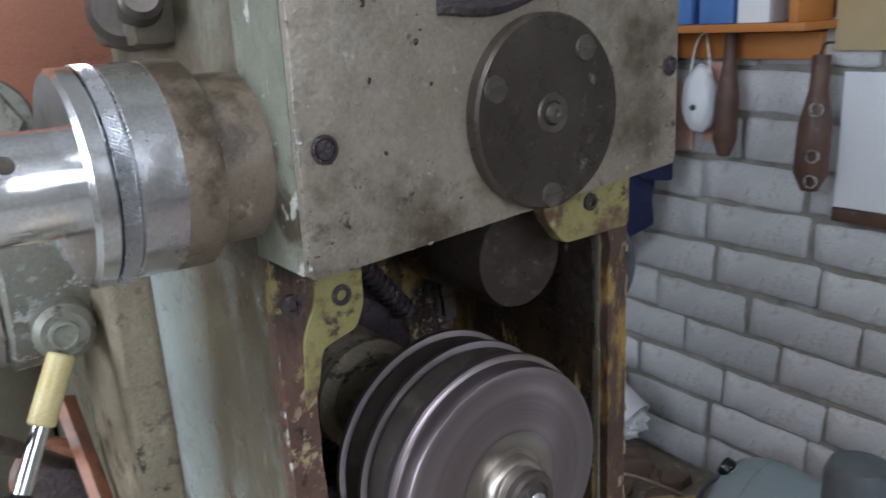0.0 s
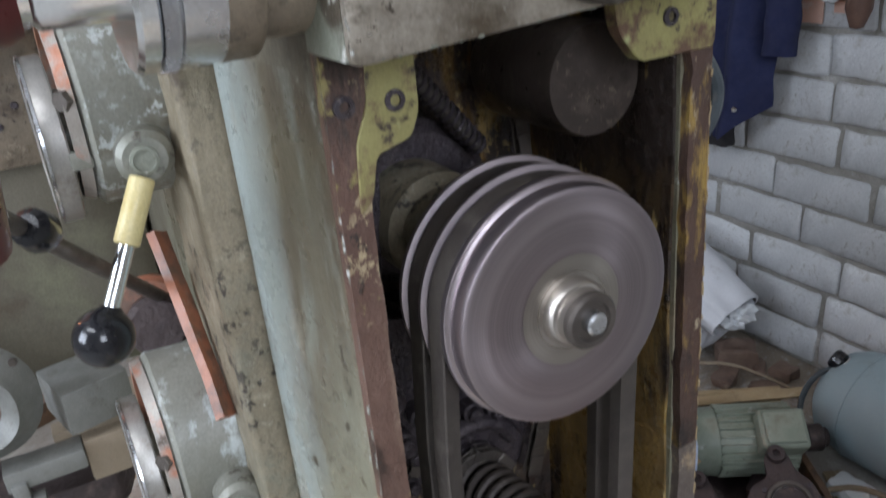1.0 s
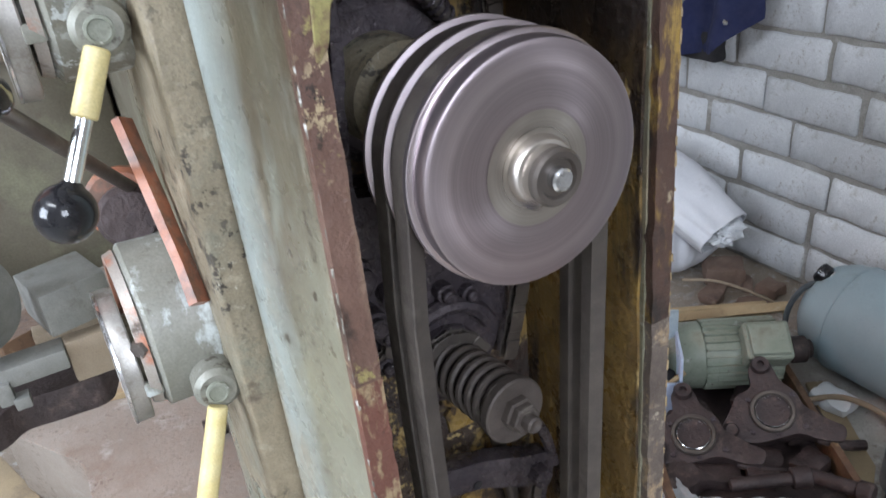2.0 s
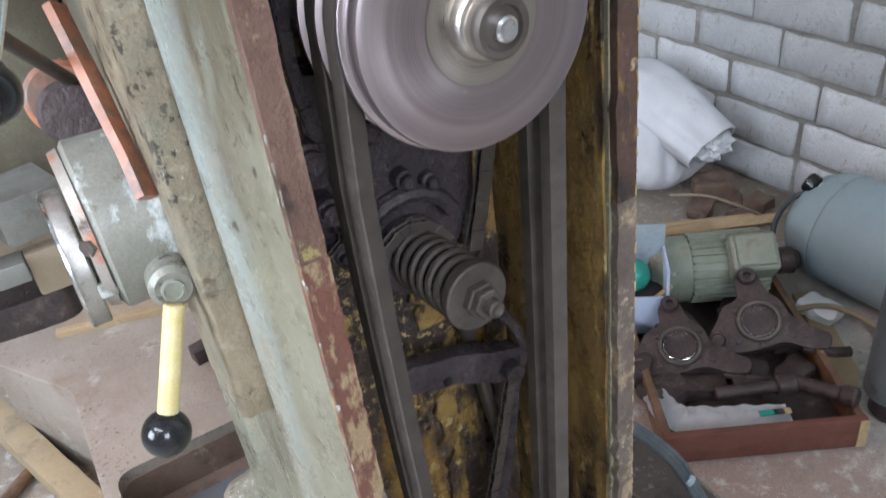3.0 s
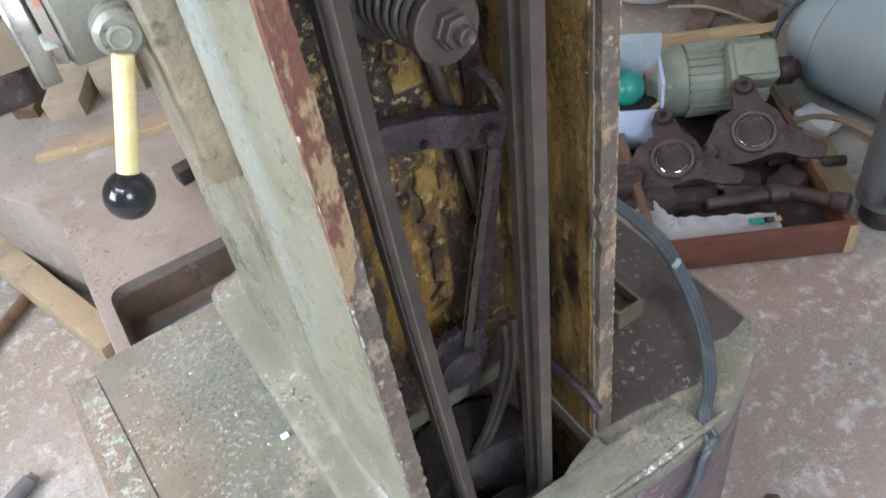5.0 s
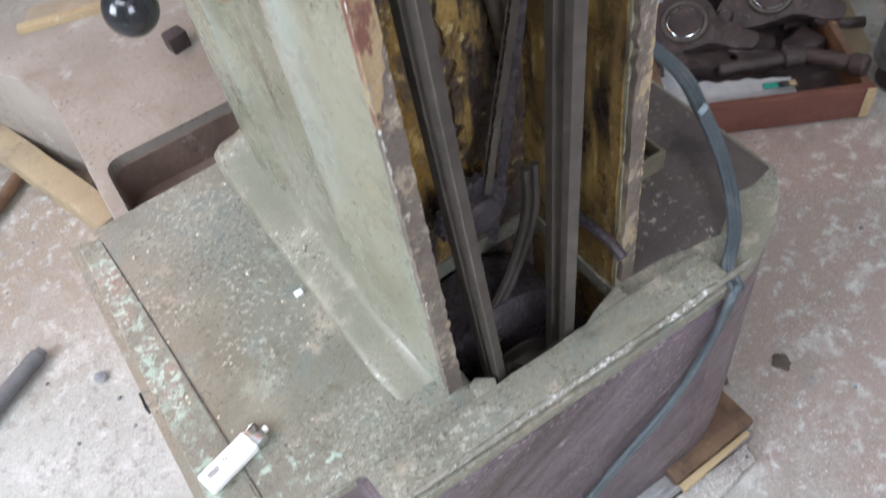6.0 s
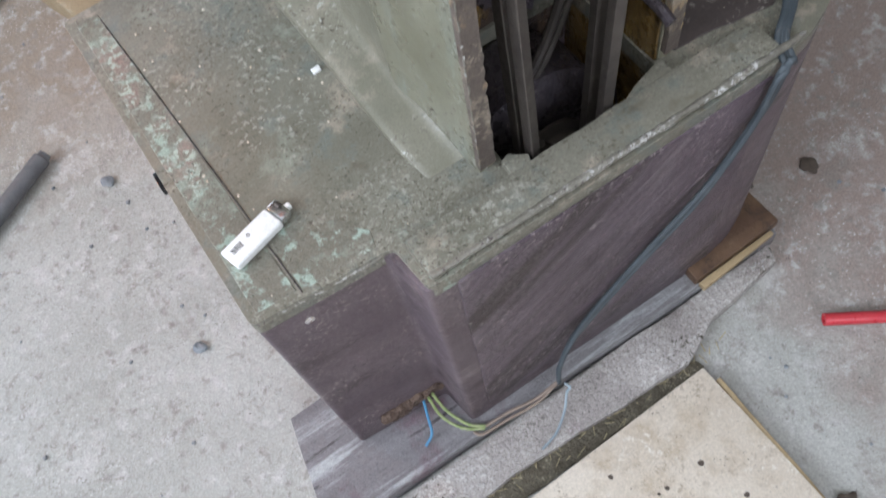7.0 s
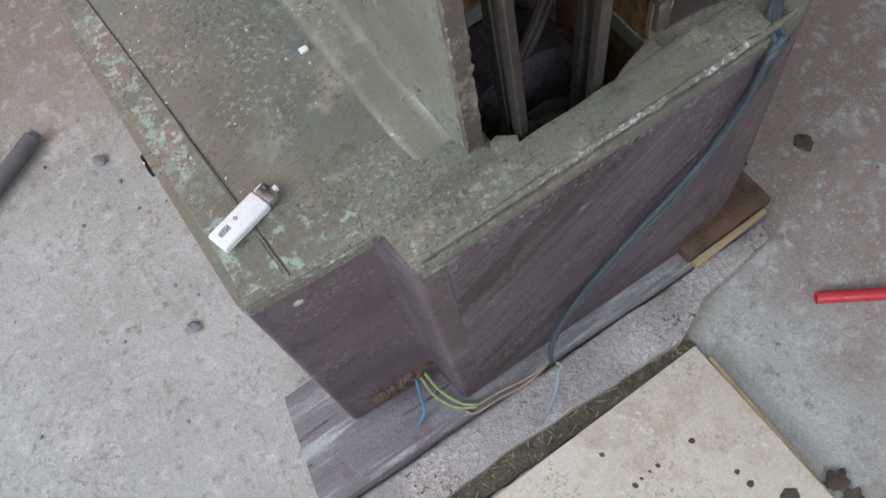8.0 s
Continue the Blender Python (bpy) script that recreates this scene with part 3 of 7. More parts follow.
def block(x0, x1, y0, y1, z0, z1, soft=0.0, turn=None, segments=2):
    bm = bmesh.new()
    bmesh.ops.create_cube(bm, size=1.0)
    for v in bm.verts:
        v.co = Vector((x0 + (v.co.x + 0.5) * (x1 - x0), y0 + (v.co.y + 0.5) * (y1 - y0), z0 + (v.co.z + 0.5) * (z1 - z0)))
    if soft:
        bevel(bm, soft, segments=segments)
    if turn:
        bm.transform(turn)
    return bm


def joined(*parts):
    """One bmesh out of several."""
    out = bmesh.new()
    for bm in parts:
        data = bpy.data.meshes.new("joint")
        bm.to_mesh(data)
        bm.free()
        out.from_mesh(data)
        bpy.data.meshes.remove(data)
    return out


def axis_pose(origin, way):
    """A pose whose z axis points along way."""
    return Matrix.Translation(origin) @ Vector(way).to_track_quat("Z", "Y").to_matrix().to_4x4()


def lathe(profile, origin=(0, 0, 0), way=(0, 0, 1), seg=48, closed=False):
    """Turns a profile of (radius, height) about the axis way through origin."""
    bm = bmesh.new()
    rings = []
    for r, h in profile:
        if r < 1e-6:
            rings.append([bm.verts.new((0, 0, h))])
        else:
            rings.append([bm.verts.new((r * math.cos(2 * math.pi * k / seg), r * math.sin(2 * math.pi * k / seg), h)) for k in range(seg)])
    pairs = list(zip(rings, rings[1:]))
    if closed:
        pairs.append((rings[-1], rings[0]))
    for a, b in pairs:
        for k in range(seg):
            n = (k + 1) % seg
            loop = [a[k % len(a)], a[n % len(a)], b[n % len(b)], b[k % len(b)]]
            loop = [v for i, v in enumerate(loop) if v not in loop[:i]]
            if len(loop) > 2:
                bm.faces.new(loop)
    if not closed:
        for ring in (rings[0], rings[-1]):
            if len(ring) > 2:
                bm.faces.new(ring)
    bm.transform(axis_pose(origin, way))
    return bm


def rod(a, b, r, seg=20, soft=0.0, r2=None):
    a, b = Vector(a), Vector(b)
    n, r2 = (b - a).length, r if r2 is None else r2
    if soft:
        profile = [(0, 0), (r - soft, 0), (r, soft), (r2, n - soft), (r2 - soft, n), (0, n)]
    else:
        profile = [(0, 0), (r, 0), (r2, n), (0, n)]
    return lathe(profile, a, b - a, seg)


def nut(origin, way, r, h):
    bm = lathe([(0, 0), (r, 0), (r, h * 0.85), (r * 0.9, h), (0, h)], origin, way, 6)
    return bm


def smooth_line(points, steps=8):
    """A Catmull-Rom line through the points."""
    p = [Vector(q) for q in points]
    p = [2 * p[0] - p[1]] + p + [2 * p[-1] - p[-2]]
    out = []
    for i in range(1, len(p) - 2):
        for k in range(steps):
            t = k / steps
            out.append(0.5 * (2 * p[i] + (p[i + 1] - p[i - 1]) * t + (2 * p[i - 1] - 5 * p[i] + 4 * p[i + 1] - p[i + 2]) * t * t
                              + (3 * p[i] - p[i - 1] - 3 * p[i + 1] + p[i + 2]) * t ** 3))
    return out + [p[-2]]


def tube(points, r, seg=10, steps=8, closed=False, section=None):
    """A tube, or a bar of the given section [(across, up)], along a smooth line."""
    line = smooth_line(points, steps) if steps else [Vector(q) for q in points]
    bm = bmesh.new()
    section = section or [(r * math.cos(2 * math.pi * k / seg), r * math.sin(2 * math.pi * k / seg)) for k in range(seg)]
    rings, side = [], None
    for i, c in enumerate(line):
        if closed:
            way = line[(i + 1) % len(line)] - line[i - 1]
        else:
            way = line[min(i + 1, len(line) - 1)] - line[max(i - 1, 0)]
        way.normalize()
        if side is None:
            side = way.orthogonal().normalized()
        side = (side - way * side.dot(way)).normalized()
        up = way.cross(side)
        rings.append([bm.verts.new(c + side * u + up * v) for u, v in section])
    n = len(section)
    for a, b in list(zip(rings, rings[1:])) + ([(rings[-1], rings[0])] if closed else []):
        for k in range(n):
            bm.faces.new((a[k], a[(k + 1) % n], b[(k + 1) % n], b[k]))
    if not closed:
        bm.faces.new(rings[0])
        bm.faces.new(rings[-1])
    return bm


def prism(outline, low, high, axis="z", soft=0.0, segments=2):
    """An outline extruded along an axis. Outlines are (x, y), (x, z) or (y, z)."""
    bm = bmesh.new()
    lift = {"z": lambda p, h: (p[0], p[1], h), "y": lambda p, h: (p[0], h, p[1]), "x": lambda p, h: (h, p[0], p[1])}[axis]
    a = [bm.verts.new(lift(p, low)) for p in outline]
    b = [bm.verts.new(lift(p, high)) for p in outline]
    bm.faces.new(a)
    bm.faces.new(b)
    n = len(a)
    for k in range(n):
        bm.faces.new((a[k], a[(k + 1) % n], b[(k + 1) % n], b[k]))
    bmesh.ops.recalc_face_normals(bm, faces=bm.faces)
    if soft:
        bevel(bm, soft, segments=segments)
    return bm


def rounded(outline, r, steps=5):
    """The outline with its corners rounded."""
    out = []
    for i, p in enumerate(outline):
        p, a, b = Vector(p), Vector(outline[i - 1]), Vector(outline[(i + 1) % len(outline)])
        da, db = (a - p), (b - p)
        d = min(r, da.length * 0.45, db.length * 0.45)
        s, e = p + da.normalized() * d, p + db.normalized() * d
        for k in range(steps + 1):
            t = k / steps
            out.append(tuple((1 - t) ** 2 * s + 2 * t * (1 - t) * p + t * t * e))
    return out


def rough_up(bm, amount, scale, seed=0.0):
    """Uneven surface: moves the vertices by noise."""
    for v in bm.verts:
        v.co += noise.noise_vector(v.co * scale + Vector((seed, seed * 0.7, 0))) * amount
    return bm


def grid_split(bm, length):
    """Cuts long edges, so that the surface can be made uneven."""
    for _ in range(5):
        long_edges = [e for e in bm.edges if e.calc_length() > length]
        if not long_edges:
            break
        bmesh.ops.subdivide_edges(bm, edges=long_edges, cuts=1, use_grid_fill=True)
    bmesh.ops.triangulate(bm, faces=[f for f in bm.faces if len(f.verts) > 4])
    return bm


def cut(ob, *cutters):
    """Takes the cutters out of a mesh object, for good."""
    for bm in cutters:
        data = bpy.data.meshes.new("cutter")
        bmesh.ops.recalc_face_normals(bm, faces=bm.faces)
        bm.to_mesh(data)
        bm.free()
        tool = new("cutter", data)
        mod = ob.modifiers.new("cut", "BOOLEAN")
        mod.operation, mod.object, mod.solver = "DIFFERENCE", tool, "EXACT"
        done = bpy.data.meshes.new_from_object(ob.evaluated_get(bpy.context.evaluated_depsgraph_get()))
        ob.modifiers.clear()
        ob.data = done
        done.set_sharp_from_angle(angle=radians(35))
        bpy.data.objects.remove(tool)
    return ob


# ---------------------------------------------------------------- the room
WEST, EAST, SOUTH, NORTH, TOP = -2.2, 1.77, -2.0, 3.6, 2.6

ground = grid_split(block(WEST - 0.3, EAST + 0.3, SOUTH - 0.3, NORTH + 0.3, -0.2, 0.0), 0.2)
for v in ground.verts:
    if v.co.z > -0.1:
        v.co.z += 0.004 * noise.noise(v.co * 3.0) - 0.004
setting("floor", ground, "concrete", "dusty grey concrete floor with pale patches and stains", "floor")
setting("ceiling", block(WEST - 0.3, EAST + 0.3, SOUTH - 0.3, NORTH + 0.3, TOP, TOP + 0.15), "white_ceiling", "plain whitewashed ceiling", "ceiling")
setting("wall_north", joined(block(WEST - 0.3, -1.1, NORTH, NORTH + 0.25, 0, TOP), block(0.1, EAST + 0.3, NORTH, NORTH + 0.25, 0, TOP),
                             block(-1.1, 0.1, NORTH, NORTH + 0.25, 2.42, TOP), block(-1.1, 0.1, NORTH, NORTH + 0.25, 0, 1.3)), "room_wall", "grey limewashed wall with a window opening", "wall")
setting("wall_south", joined(block(WEST - 0.3, -0.6, SOUTH - 0.25, SOUTH, 0, TOP), block(0.6, EAST + 0.3, SOUTH - 0.25, SOUTH, 0, TOP),
                             block(-0.6, 0.6, SOUTH - 0.25, SOUTH, 2.52, TOP), block(-0.6, 0.6, SOUTH - 0.25, SOUTH, 0, 1.35)), "room_wall", "grey limewashed wall with a window opening", "wall")
setting("wall_west", joined(block(WEST - 0.25, WEST, SOUTH, -0.40, 0, TOP), block(WEST - 0.25, WEST, 1.10, NORTH, 0, TOP),
                            block(WEST - 0.25, WEST, -0.40, 1.10, 0, 1.1), block(WEST - 0.25, WEST, -0.40, 1.10, 2.5, TOP)), "room_wall", "grey limewashed wall with a window opening", "wall")
wall_east = setting("wall_east", rough_up(grid_split(block(EAST + 0.0035, EAST + 0.3, SOUTH, NORTH, 0, TOP), 0.12), 0.004, 9), "mortar", "white silicate brick wall with grey mortar joints", "wall")


# ---------------------------------------------------------------- the machine
machine = thing("milling_machine", "old green-grey cast-iron milling machine with its belt cover removed", "milling machine")

# The base: a wide hollow casting with a deeper middle front.
base_outline = rounded([(0.19, 0.330), (0.197, 0.284), (0.535, 0.284), (0.57, 0.2895), (0.60, 0.302), (0.633, 0.322), (0.664, 0.352), (0.668, 0.745), (0.067, 0.722), (0.078, 0.337)], 0.006, 3)
base = part("base", grid_split(prism(base_outline, 0.03, 0.395, soft=0.007), 0.05), "base_side", machine, "dirty purple-brown painted base casting")
cut(base, block(0.303, 0.458, 0.326, 0.462, 0.17, 0.6))
top_outline = rounded([(0.196, 0.328), (0.200, 0.2835), (0.535, 0.2835), (0.5705, 0.289), (0.6005, 0.3015), (0.6335, 0.3215), (0.6645, 0.3515), (0.6685, 0.7455), (0.0665, 0.7225), (0.0775, 0.3365), (0.188, 0.3295)], 0.006, 3)
base_top = part("base_top", grid_split(prism(top_outline, 0.382, 0.400, soft=0.0065, segments=3), 0.03), "base_paint", machine, "dusty grey-green top with flaking paint")
cut(base_top, block(0.306, 0.455, 0.328, 0.459, 0.3, 0.6))
part("front_lip", rough_up(grid_split(block(0.2045, 0.538, 0.2865, 0.325, 0.398, 0.409, 0.004), 0.02), 0.0015, 60), "base_paint", machine, "dusty raised front lip of the base")
part("front_panel", rough_up(grid_split(block(0.222, 0.53, 0.2815, 0.29, 0.06, 0.385, 0.003), 0.04), 0.0012, 30), "panel_paint", machine, "purple-brown front panel with scratches")
part("flaked_band", rough_up(grid_split(prism([(0.0855, 0.344), (0.119, 0.342), (0.116, 0.40), (0.111, 0.50), (0.108, 0.58), (0.098, 0.710), (0.0765, 0.710), (0.0805, 0.52)], 0.399, 0.4005, soft=0.0004, segments=1), 0.012), 0.0007, 90), "base_flaked", machine, "mint and red-brown flaking paint along the edge")
part("flaked_corner", rough_up(grid_split(prism([(0.1235, 0.3395), (0.186, 0.3365), (0.190, 0.352), (0.181, 0.362), (0.176, 0.376), (0.164, 0.380), (0.155, 0.374), (0.146, 0.394), (0.134, 0.398), (0.1215, 0.392)], 0.399, 0.4004, soft=0.0003, segments=1), 0.008), 0.0009, 120), "base_flaked", machine)
part("scraped_edge", rough_up(grid_split(tube([(0.206, 0.2885, 0.4065), (0.30, 0.2875, 0.4075), (0.45, 0.2875, 0.4075), (0.536, 0.2885, 0.4065), (0.57, 0.294, 0.3965), (0.602, 0.306, 0.3965), (0.662, 0.352, 0.3965)], 0.0030, 10), 0.006), 0.0016, 120), "scraped", machine, "scraped pale edge of the base")
part("scraped_edge", rough_up(grid_split(tube([(0.081, 0.3395, 0.3945), (0.12, 0.3365, 0.395), (0.186, 0.3315, 0.395)], 0.0030, 10), 0.006), 0.0016, 120), "scraped", machine, "scraped pale edge of the base")
part("seam", tube([(0.098, 0.70, 0.4008), (0.112, 0.50, 0.4008), (0.122, 0.338, 0.4006)], 0.0005, 6), "oily_iron", machine, "dark seam in the base top")
part("seam", tube([(0.1225, 0.3352, 0.385), (0.124, 0.3352, 0.25), (0.124, 0.3352, 0.11)], 0.0010, 6), "oily_iron", machine)
part("screw", lathe([(0, 0), (0.005, 0), (0.0048, 0.0018), (0, 0.003)], (0.115, 0.3365, 0.362), (0, -1, 0), 16), "satin_steel", machine)
part("corner_groove", tube([(0.196, 0.331, 0.39), (0.199, 0.331, 0.22), (0.20, 0.331, 0.06)], 0.004, 8), "oily_iron", machine)
dark_outline = [(0.4765, 0.3425), (0.5, 0.341), (0.5176, 0.3385), (0.532, 0.3345), (0.5464, 0.333), (0.5686, 0.3285), (0.579, 0.335), (0.5926, 0.342), (0.603, 0.350), (0.615, 0.3545), (0.632, 0.351), (0.648, 0.354), (0.6605, 0.3575), (0.6645, 0.742), (0.4765, 0.735)]
part("oily_top", rough_up(grid_split(prism(dark_outline, 0.399, 0.4013, soft=0.0005, segments=1), 0.02), 0.0006, 70), "base_oily", machine, "oily dark brown paint on the base top")
part("edge_slot", block(0.0685, 0.0735, 0.496, 0.516, 0.383, 0.392, 0.001), "ball", machine, "black slot in the base edge")
vent = part("vent_box", block(0.556, 0.588, 0.420, 0.464, 0.399, 0.423, 0.002), "greasy_paint", machine, "small open green iron box on the base")
cut(vent, block(0.560, 0.584, 0.424, 0.460, 0.405, 0.5))

# The column: a deep U of cast iron, open to the front.
COL_TOP = 1.32
outer = [(0.2855, 0.343), (0.2835, 0.362), (0.2805, 0.385), (0.2775, 0.41), (0.2750, 0.43), (0.2738, 0.443), (0.2745, 0.452), (0.2770, 0.460), (0.280, 0.466), (0.2805, 0.60), (0.288, 0.655), (0.465, 0.655), (0.474, 0.63), (0.4735, 0.343)]
inner = [(0.4595, 0.343), (0.4595, 0.468), (0.305, 0.468), (0.2975, 0.343)]
part("column_head", grid_split(prism([(x - (0.0006 if x < 0.3 else 0), min(y, 0.50)) for x, y in outer[:9]] + [(0.47, 0.50), (0.4735, 0.343)] + inner, 1.098, COL_TOP), 0.08), "greasy_paint", machine, "column head under brown grease", 50)
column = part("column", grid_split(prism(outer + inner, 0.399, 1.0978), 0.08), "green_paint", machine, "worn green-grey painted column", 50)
foot_profile = [(0.300, 0.399), (0.2360, 0.399), (0.2350, 0.420), (0.2365, 0.4265), (0.2415, 0.4305), (0.2560, 0.4345), (0.2670, 0.4368), (0.2725, 0.4400), (0.2745, 0.4465), (0.2765, 0.47), (0.2785, 0.55), (0.2805, 0.62), (0.2815, 0.66), (0.300, 0.66)]


def loft(rings):
    """A closed skin over rings of the same number of points."""
    bm = bmesh.new()
    rows = [[bm.verts.new(p) for p in ring] for ring in rings]
    n = len(rows[0])
    for a, b in zip(rows, rows[1:]):
        for k in range(n):
            bm.faces.new((a[k], a[(k + 1) % n], b[(k + 1) % n], b[k]))
    bm.faces.new(rows[0])
    bm.faces.new(rows[-1])
    return bm


foot_rings = []
for k in range(21):
    t = k / 20
    y = 0.735 - 0.372 * t
    squash = (1 - 0.70 * t) * (0.55 if k == 0 else 0.86 if k == 1 else 0.12 if k == 20 else 0.65 if k == 19 else 1)
    shift = 0.0095 * t + (0.012 if k == 0 else 0.002 if k in (1, 19) else 0.006 if k == 20 else 0)
    ring = []
    for x, z in foot_profile:
        low = max(0.0, 1 - (z - 0.44) / 0.08) if z > 0.44 else 1.0
        ring.append((min(0.300, x + shift * (1 if x < 0.26 else 0.35) + (0.0028 * max(0, k - 17) if x >= 0.27 else 0)), y, 0.399 + (z - 0.399) * (squash if low >= 1 else 1 - (1 - squash) * low)))
    foot_rings.append(ring)
part("column_foot", loft(foot_rings), "foot_paint", machine, "flared foot of the column", 60)
foot_right = prism([(0.950 - a - 0.19, b) for a, b in foot_profile], 0.40, 0.70, axis="y", soft=0.004)
part("column_foot", foot_right, "base_side", machine)
# The liner: what is seen of the inside.
liner = prism([(0.4565, 0.462), (0.307, 0.462), (0.307, 0.466), (0.4565, 0.466)], 0.30, COL_TOP, axis="z")
side_liner = prism([(0.4592, 0.345), (0.4572, 0.345), (0.4572, 0.466), (0.4592, 0.466)], 0.30, COL_TOP, axis="z")
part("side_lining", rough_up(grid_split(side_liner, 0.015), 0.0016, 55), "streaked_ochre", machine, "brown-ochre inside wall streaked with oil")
part("lining", rough_up(grid_split(liner, 0.02), 0.0018, 45), "oily_lining", machine, "ochre inside wall smeared with black oil")


def worn_edge(x, z0, z1, n, amount, seed):
    return [(x + amount * noise.noise(Vector((seed, k * 0.9, 0))) + 0.6 * amount * noise.noise(Vector((seed, k * 3.1, 5))), z0 + (z1 - z0) * k / n) for k in range(n + 1)]


rim_left = [(0.2838, 0.412), (0.2838, 0.694), (0.2848, 0.697), (0.2848, 0.765)] + worn_edge(0.2975, 0.765, 0.412, 50, 0.0024, 2.0)
part("rim", prism(rim_left, 0.3375, 0.344, axis="y"), "rim_primer", machine, "column rim with paint flaked to ochre primer")
part("rim", prism([(0.2838, 0.700), (0.2838, 0.90)] + worn_edge(0.2972, 0.90, 0.752, 22, 0.0014, 4.0) + [(0.2945, 0.744), (0.2950, 0.735), (0.2918, 0.731), (0.2912, 0.722), (0.2880, 0.716), (0.2868, 0.707)], 0.3371, 0.344, axis="y"), "rim_red", machine, "red-brown column rim flaked to pale primer")
rim_upper = [(0.2838, 0.9003), (0.2838, 1.13), (0.318, 1.13), (0.3192, 1.085), (0.3175, 1.073), (0.309, 1.070), (0.3005, 1.066), (0.2972, 1.056)] + worn_edge(0.2965, 1.04, 0.9003, 14, 0.001, 5.0)
part("rim", prism(rim_upper, 0.3366, 0.344, axis="y"), "rim_paint", machine, "red-brown painted column rim")
part("tab", prism(rounded([(0.3025, 1.13), (0.3202, 1.13), (0.3202, 1.080), (0.316, 1.0705), (0.301, 1.0665), (0.2975, 1.050), (0.2915, 1.044), (0.2935, 1.072), (0.2995, 1.086)], 0.003, 3), 0.3355, 0.3385, axis="y", soft=0.0006, segments=1), "yellow_paint", machine, "yellow-green painted cover lug")
rim_right = worn_edge(0.4605, 0.859, 1.08, 24, 0.0022, 9.0) + [(0.4738, 1.08), (0.4738, 0.859)]
part("rim", prism(worn_edge(0.4605, 0.412, 0.86, 46, 0.0026, 9.0) + [(0.4738, 0.86), (0.4738, 0.412)], 0.3372, 0.344, axis="y"), "rim_primer", machine, "column rim flaked to tan primer")
part("rim", prism(rim_right, 0.3375, 0.344, axis="y"), "rim_dark", machine, "oily dark brown column rim with ochre flakes")
part("tab", prism(rounded([(0.412, 1.13), (0.4738, 1.13), (0.4738, 1.0795), (0.4475, 1.0795), (0.429, 1.0795), (0.417, 1.094)], 0.004, 3), 0.336, 0.344, axis="y", soft=0.0006, segments=1), "yellow_paint", machine, "yellow-green painted cover lug")
for x, z in ((0.2905, 1.0865), (0.3105, 1.0855), (0.4455, 1.0965)):
    part("screw_hole", lathe([(0.0022, -0.001), (0.0042, 0.0), (0.0042, 0.002), (0.0022, 0.0024)], (x, 0.3368, z), (0, -1, 0), 14, True), "oily_iron", machine)


def chips(a, b, count, r, seed):
    """Short bare splinters along a worn edge, with gaps."""
    rng, a, b = random.Random(seed), Vector(a), Vector(b)
    bits = []
    for k in range(count):
        t = (k + rng.uniform(0.1, 0.5)) / count
        e = min(1.0, t + rng.uniform(0.15, 0.75) / count)
        bits.append(rough_up(tube([a.lerp(b, t + (e - t) * m / 5) for m in range(6)], r * rng.uniform(0.5, 1.1), 6, 0), r * 0.9, 190, seed + k))
    return joined(*bits)


part("chipped_edge", chips((0.2842, 0.3378, 0.43), (0.2842, 0.3378, 1.10), 46, 0.0009, 3), "scraped", machine, "chipped pale edge of the column")
part("chipped_edge", chips((0.2822, 0.3010, 1.108), (0.2830, 0.3010, 1.315), 26, 0.0009, 7), "scraped", machine, "chipped bright edge of the plate")
part("chipped_edge", chips((0.283, 0.3012, 1.1062), (0.461, 0.3012, 1.1172), 30, 0.0007, 9), "plate_edge", machine)
for k in range(16):
    px, pz = 0.292 + 0.155 * random.Random(k).random(), 1.118 + 0.10 * random.Random(k + 50).random()
    if math.hypot(px - 0.3815, pz - 1.1475) > 0.04:
        pit = lathe([(0, 0), (0.0005 + 0.0003 * (k % 3), 0), (0.0003, 0.0002), (0, 0.0004)], (px, 0.3003, pz), (0, -1, 0), 9)
        part("pit", rough_up(pit, 0.0006, 400, k), "oily_iron", machine)
part("chipped_edge", chips((0.4735, 0.3372, 0.43), (0.4735, 0.3372, 1.075), 50, 0.0006, 21), "raw_wood", machine, "flaked tan edge of the column")
part("rim_edge", tube([(0.4742, 0.342, 0.42), (0.4748, 0.342, 0.75), (0.4742, 0.342, 1.09)], 0.0016, 6), "rim_dark", machine)
for outline in ([(0.4405, 0.95), (0.457, 0.95)] + worn_edge(0.457, 0.94, 0.52, 2, 0, 0) + worn_edge(0.4405, 0.52, 0.94, 40, 0.007, 12.0),
                worn_edge(0.386, 0.80, 0.735, 12, 0.010, 1.0) + worn_edge(0.425, 0.735, 0.80, 12, 0.010, 3.0),
                worn_edge(0.392, 0.70, 0.50, 30, 0.016, 14.0) + worn_edge(0.430, 0.50, 0.70, 30, 0.012, 15.0),
                worn_edge(0.405, 0.97, 0.90, 8, 0.005, 21.0) + worn_edge(0.428, 0.90, 0.97, 8, 0.005, 22.0)):
    part("paint_patch", prism(outline, 0.4575, 0.461, axis="y"), "ochre_bare", machine, "bare ochre paint with oil drips")

# The guideway strip on the column's side.
strip = prism([(0.2785, 0.4615), (0.2590, 0.4630), (0.2565, 0.4665), (0.2560, 0.548), (0.2795, 0.553)], 0.712, 1.145, axis="z")
for v in strip.verts:
    if v.co.z < 0.8:
        v.co.z += 0.02 * (0.553 - v.co.y) / 0.085 * 0.6
bevel(strip, 0.0022, segments=2)
part("guide_strip", rough_up(grid_split(strip, 0.012), 0.0013, 110), "cream_paint", machine, "cream-painted strip with chipped edges")
part("gap", tube([(0.2782, 0.4608, 0.73), (0.2782, 0.4608, 1.0), (0.2782, 0.4608, COL_TOP)], 0.0014, 6), "oily_iron", machine)
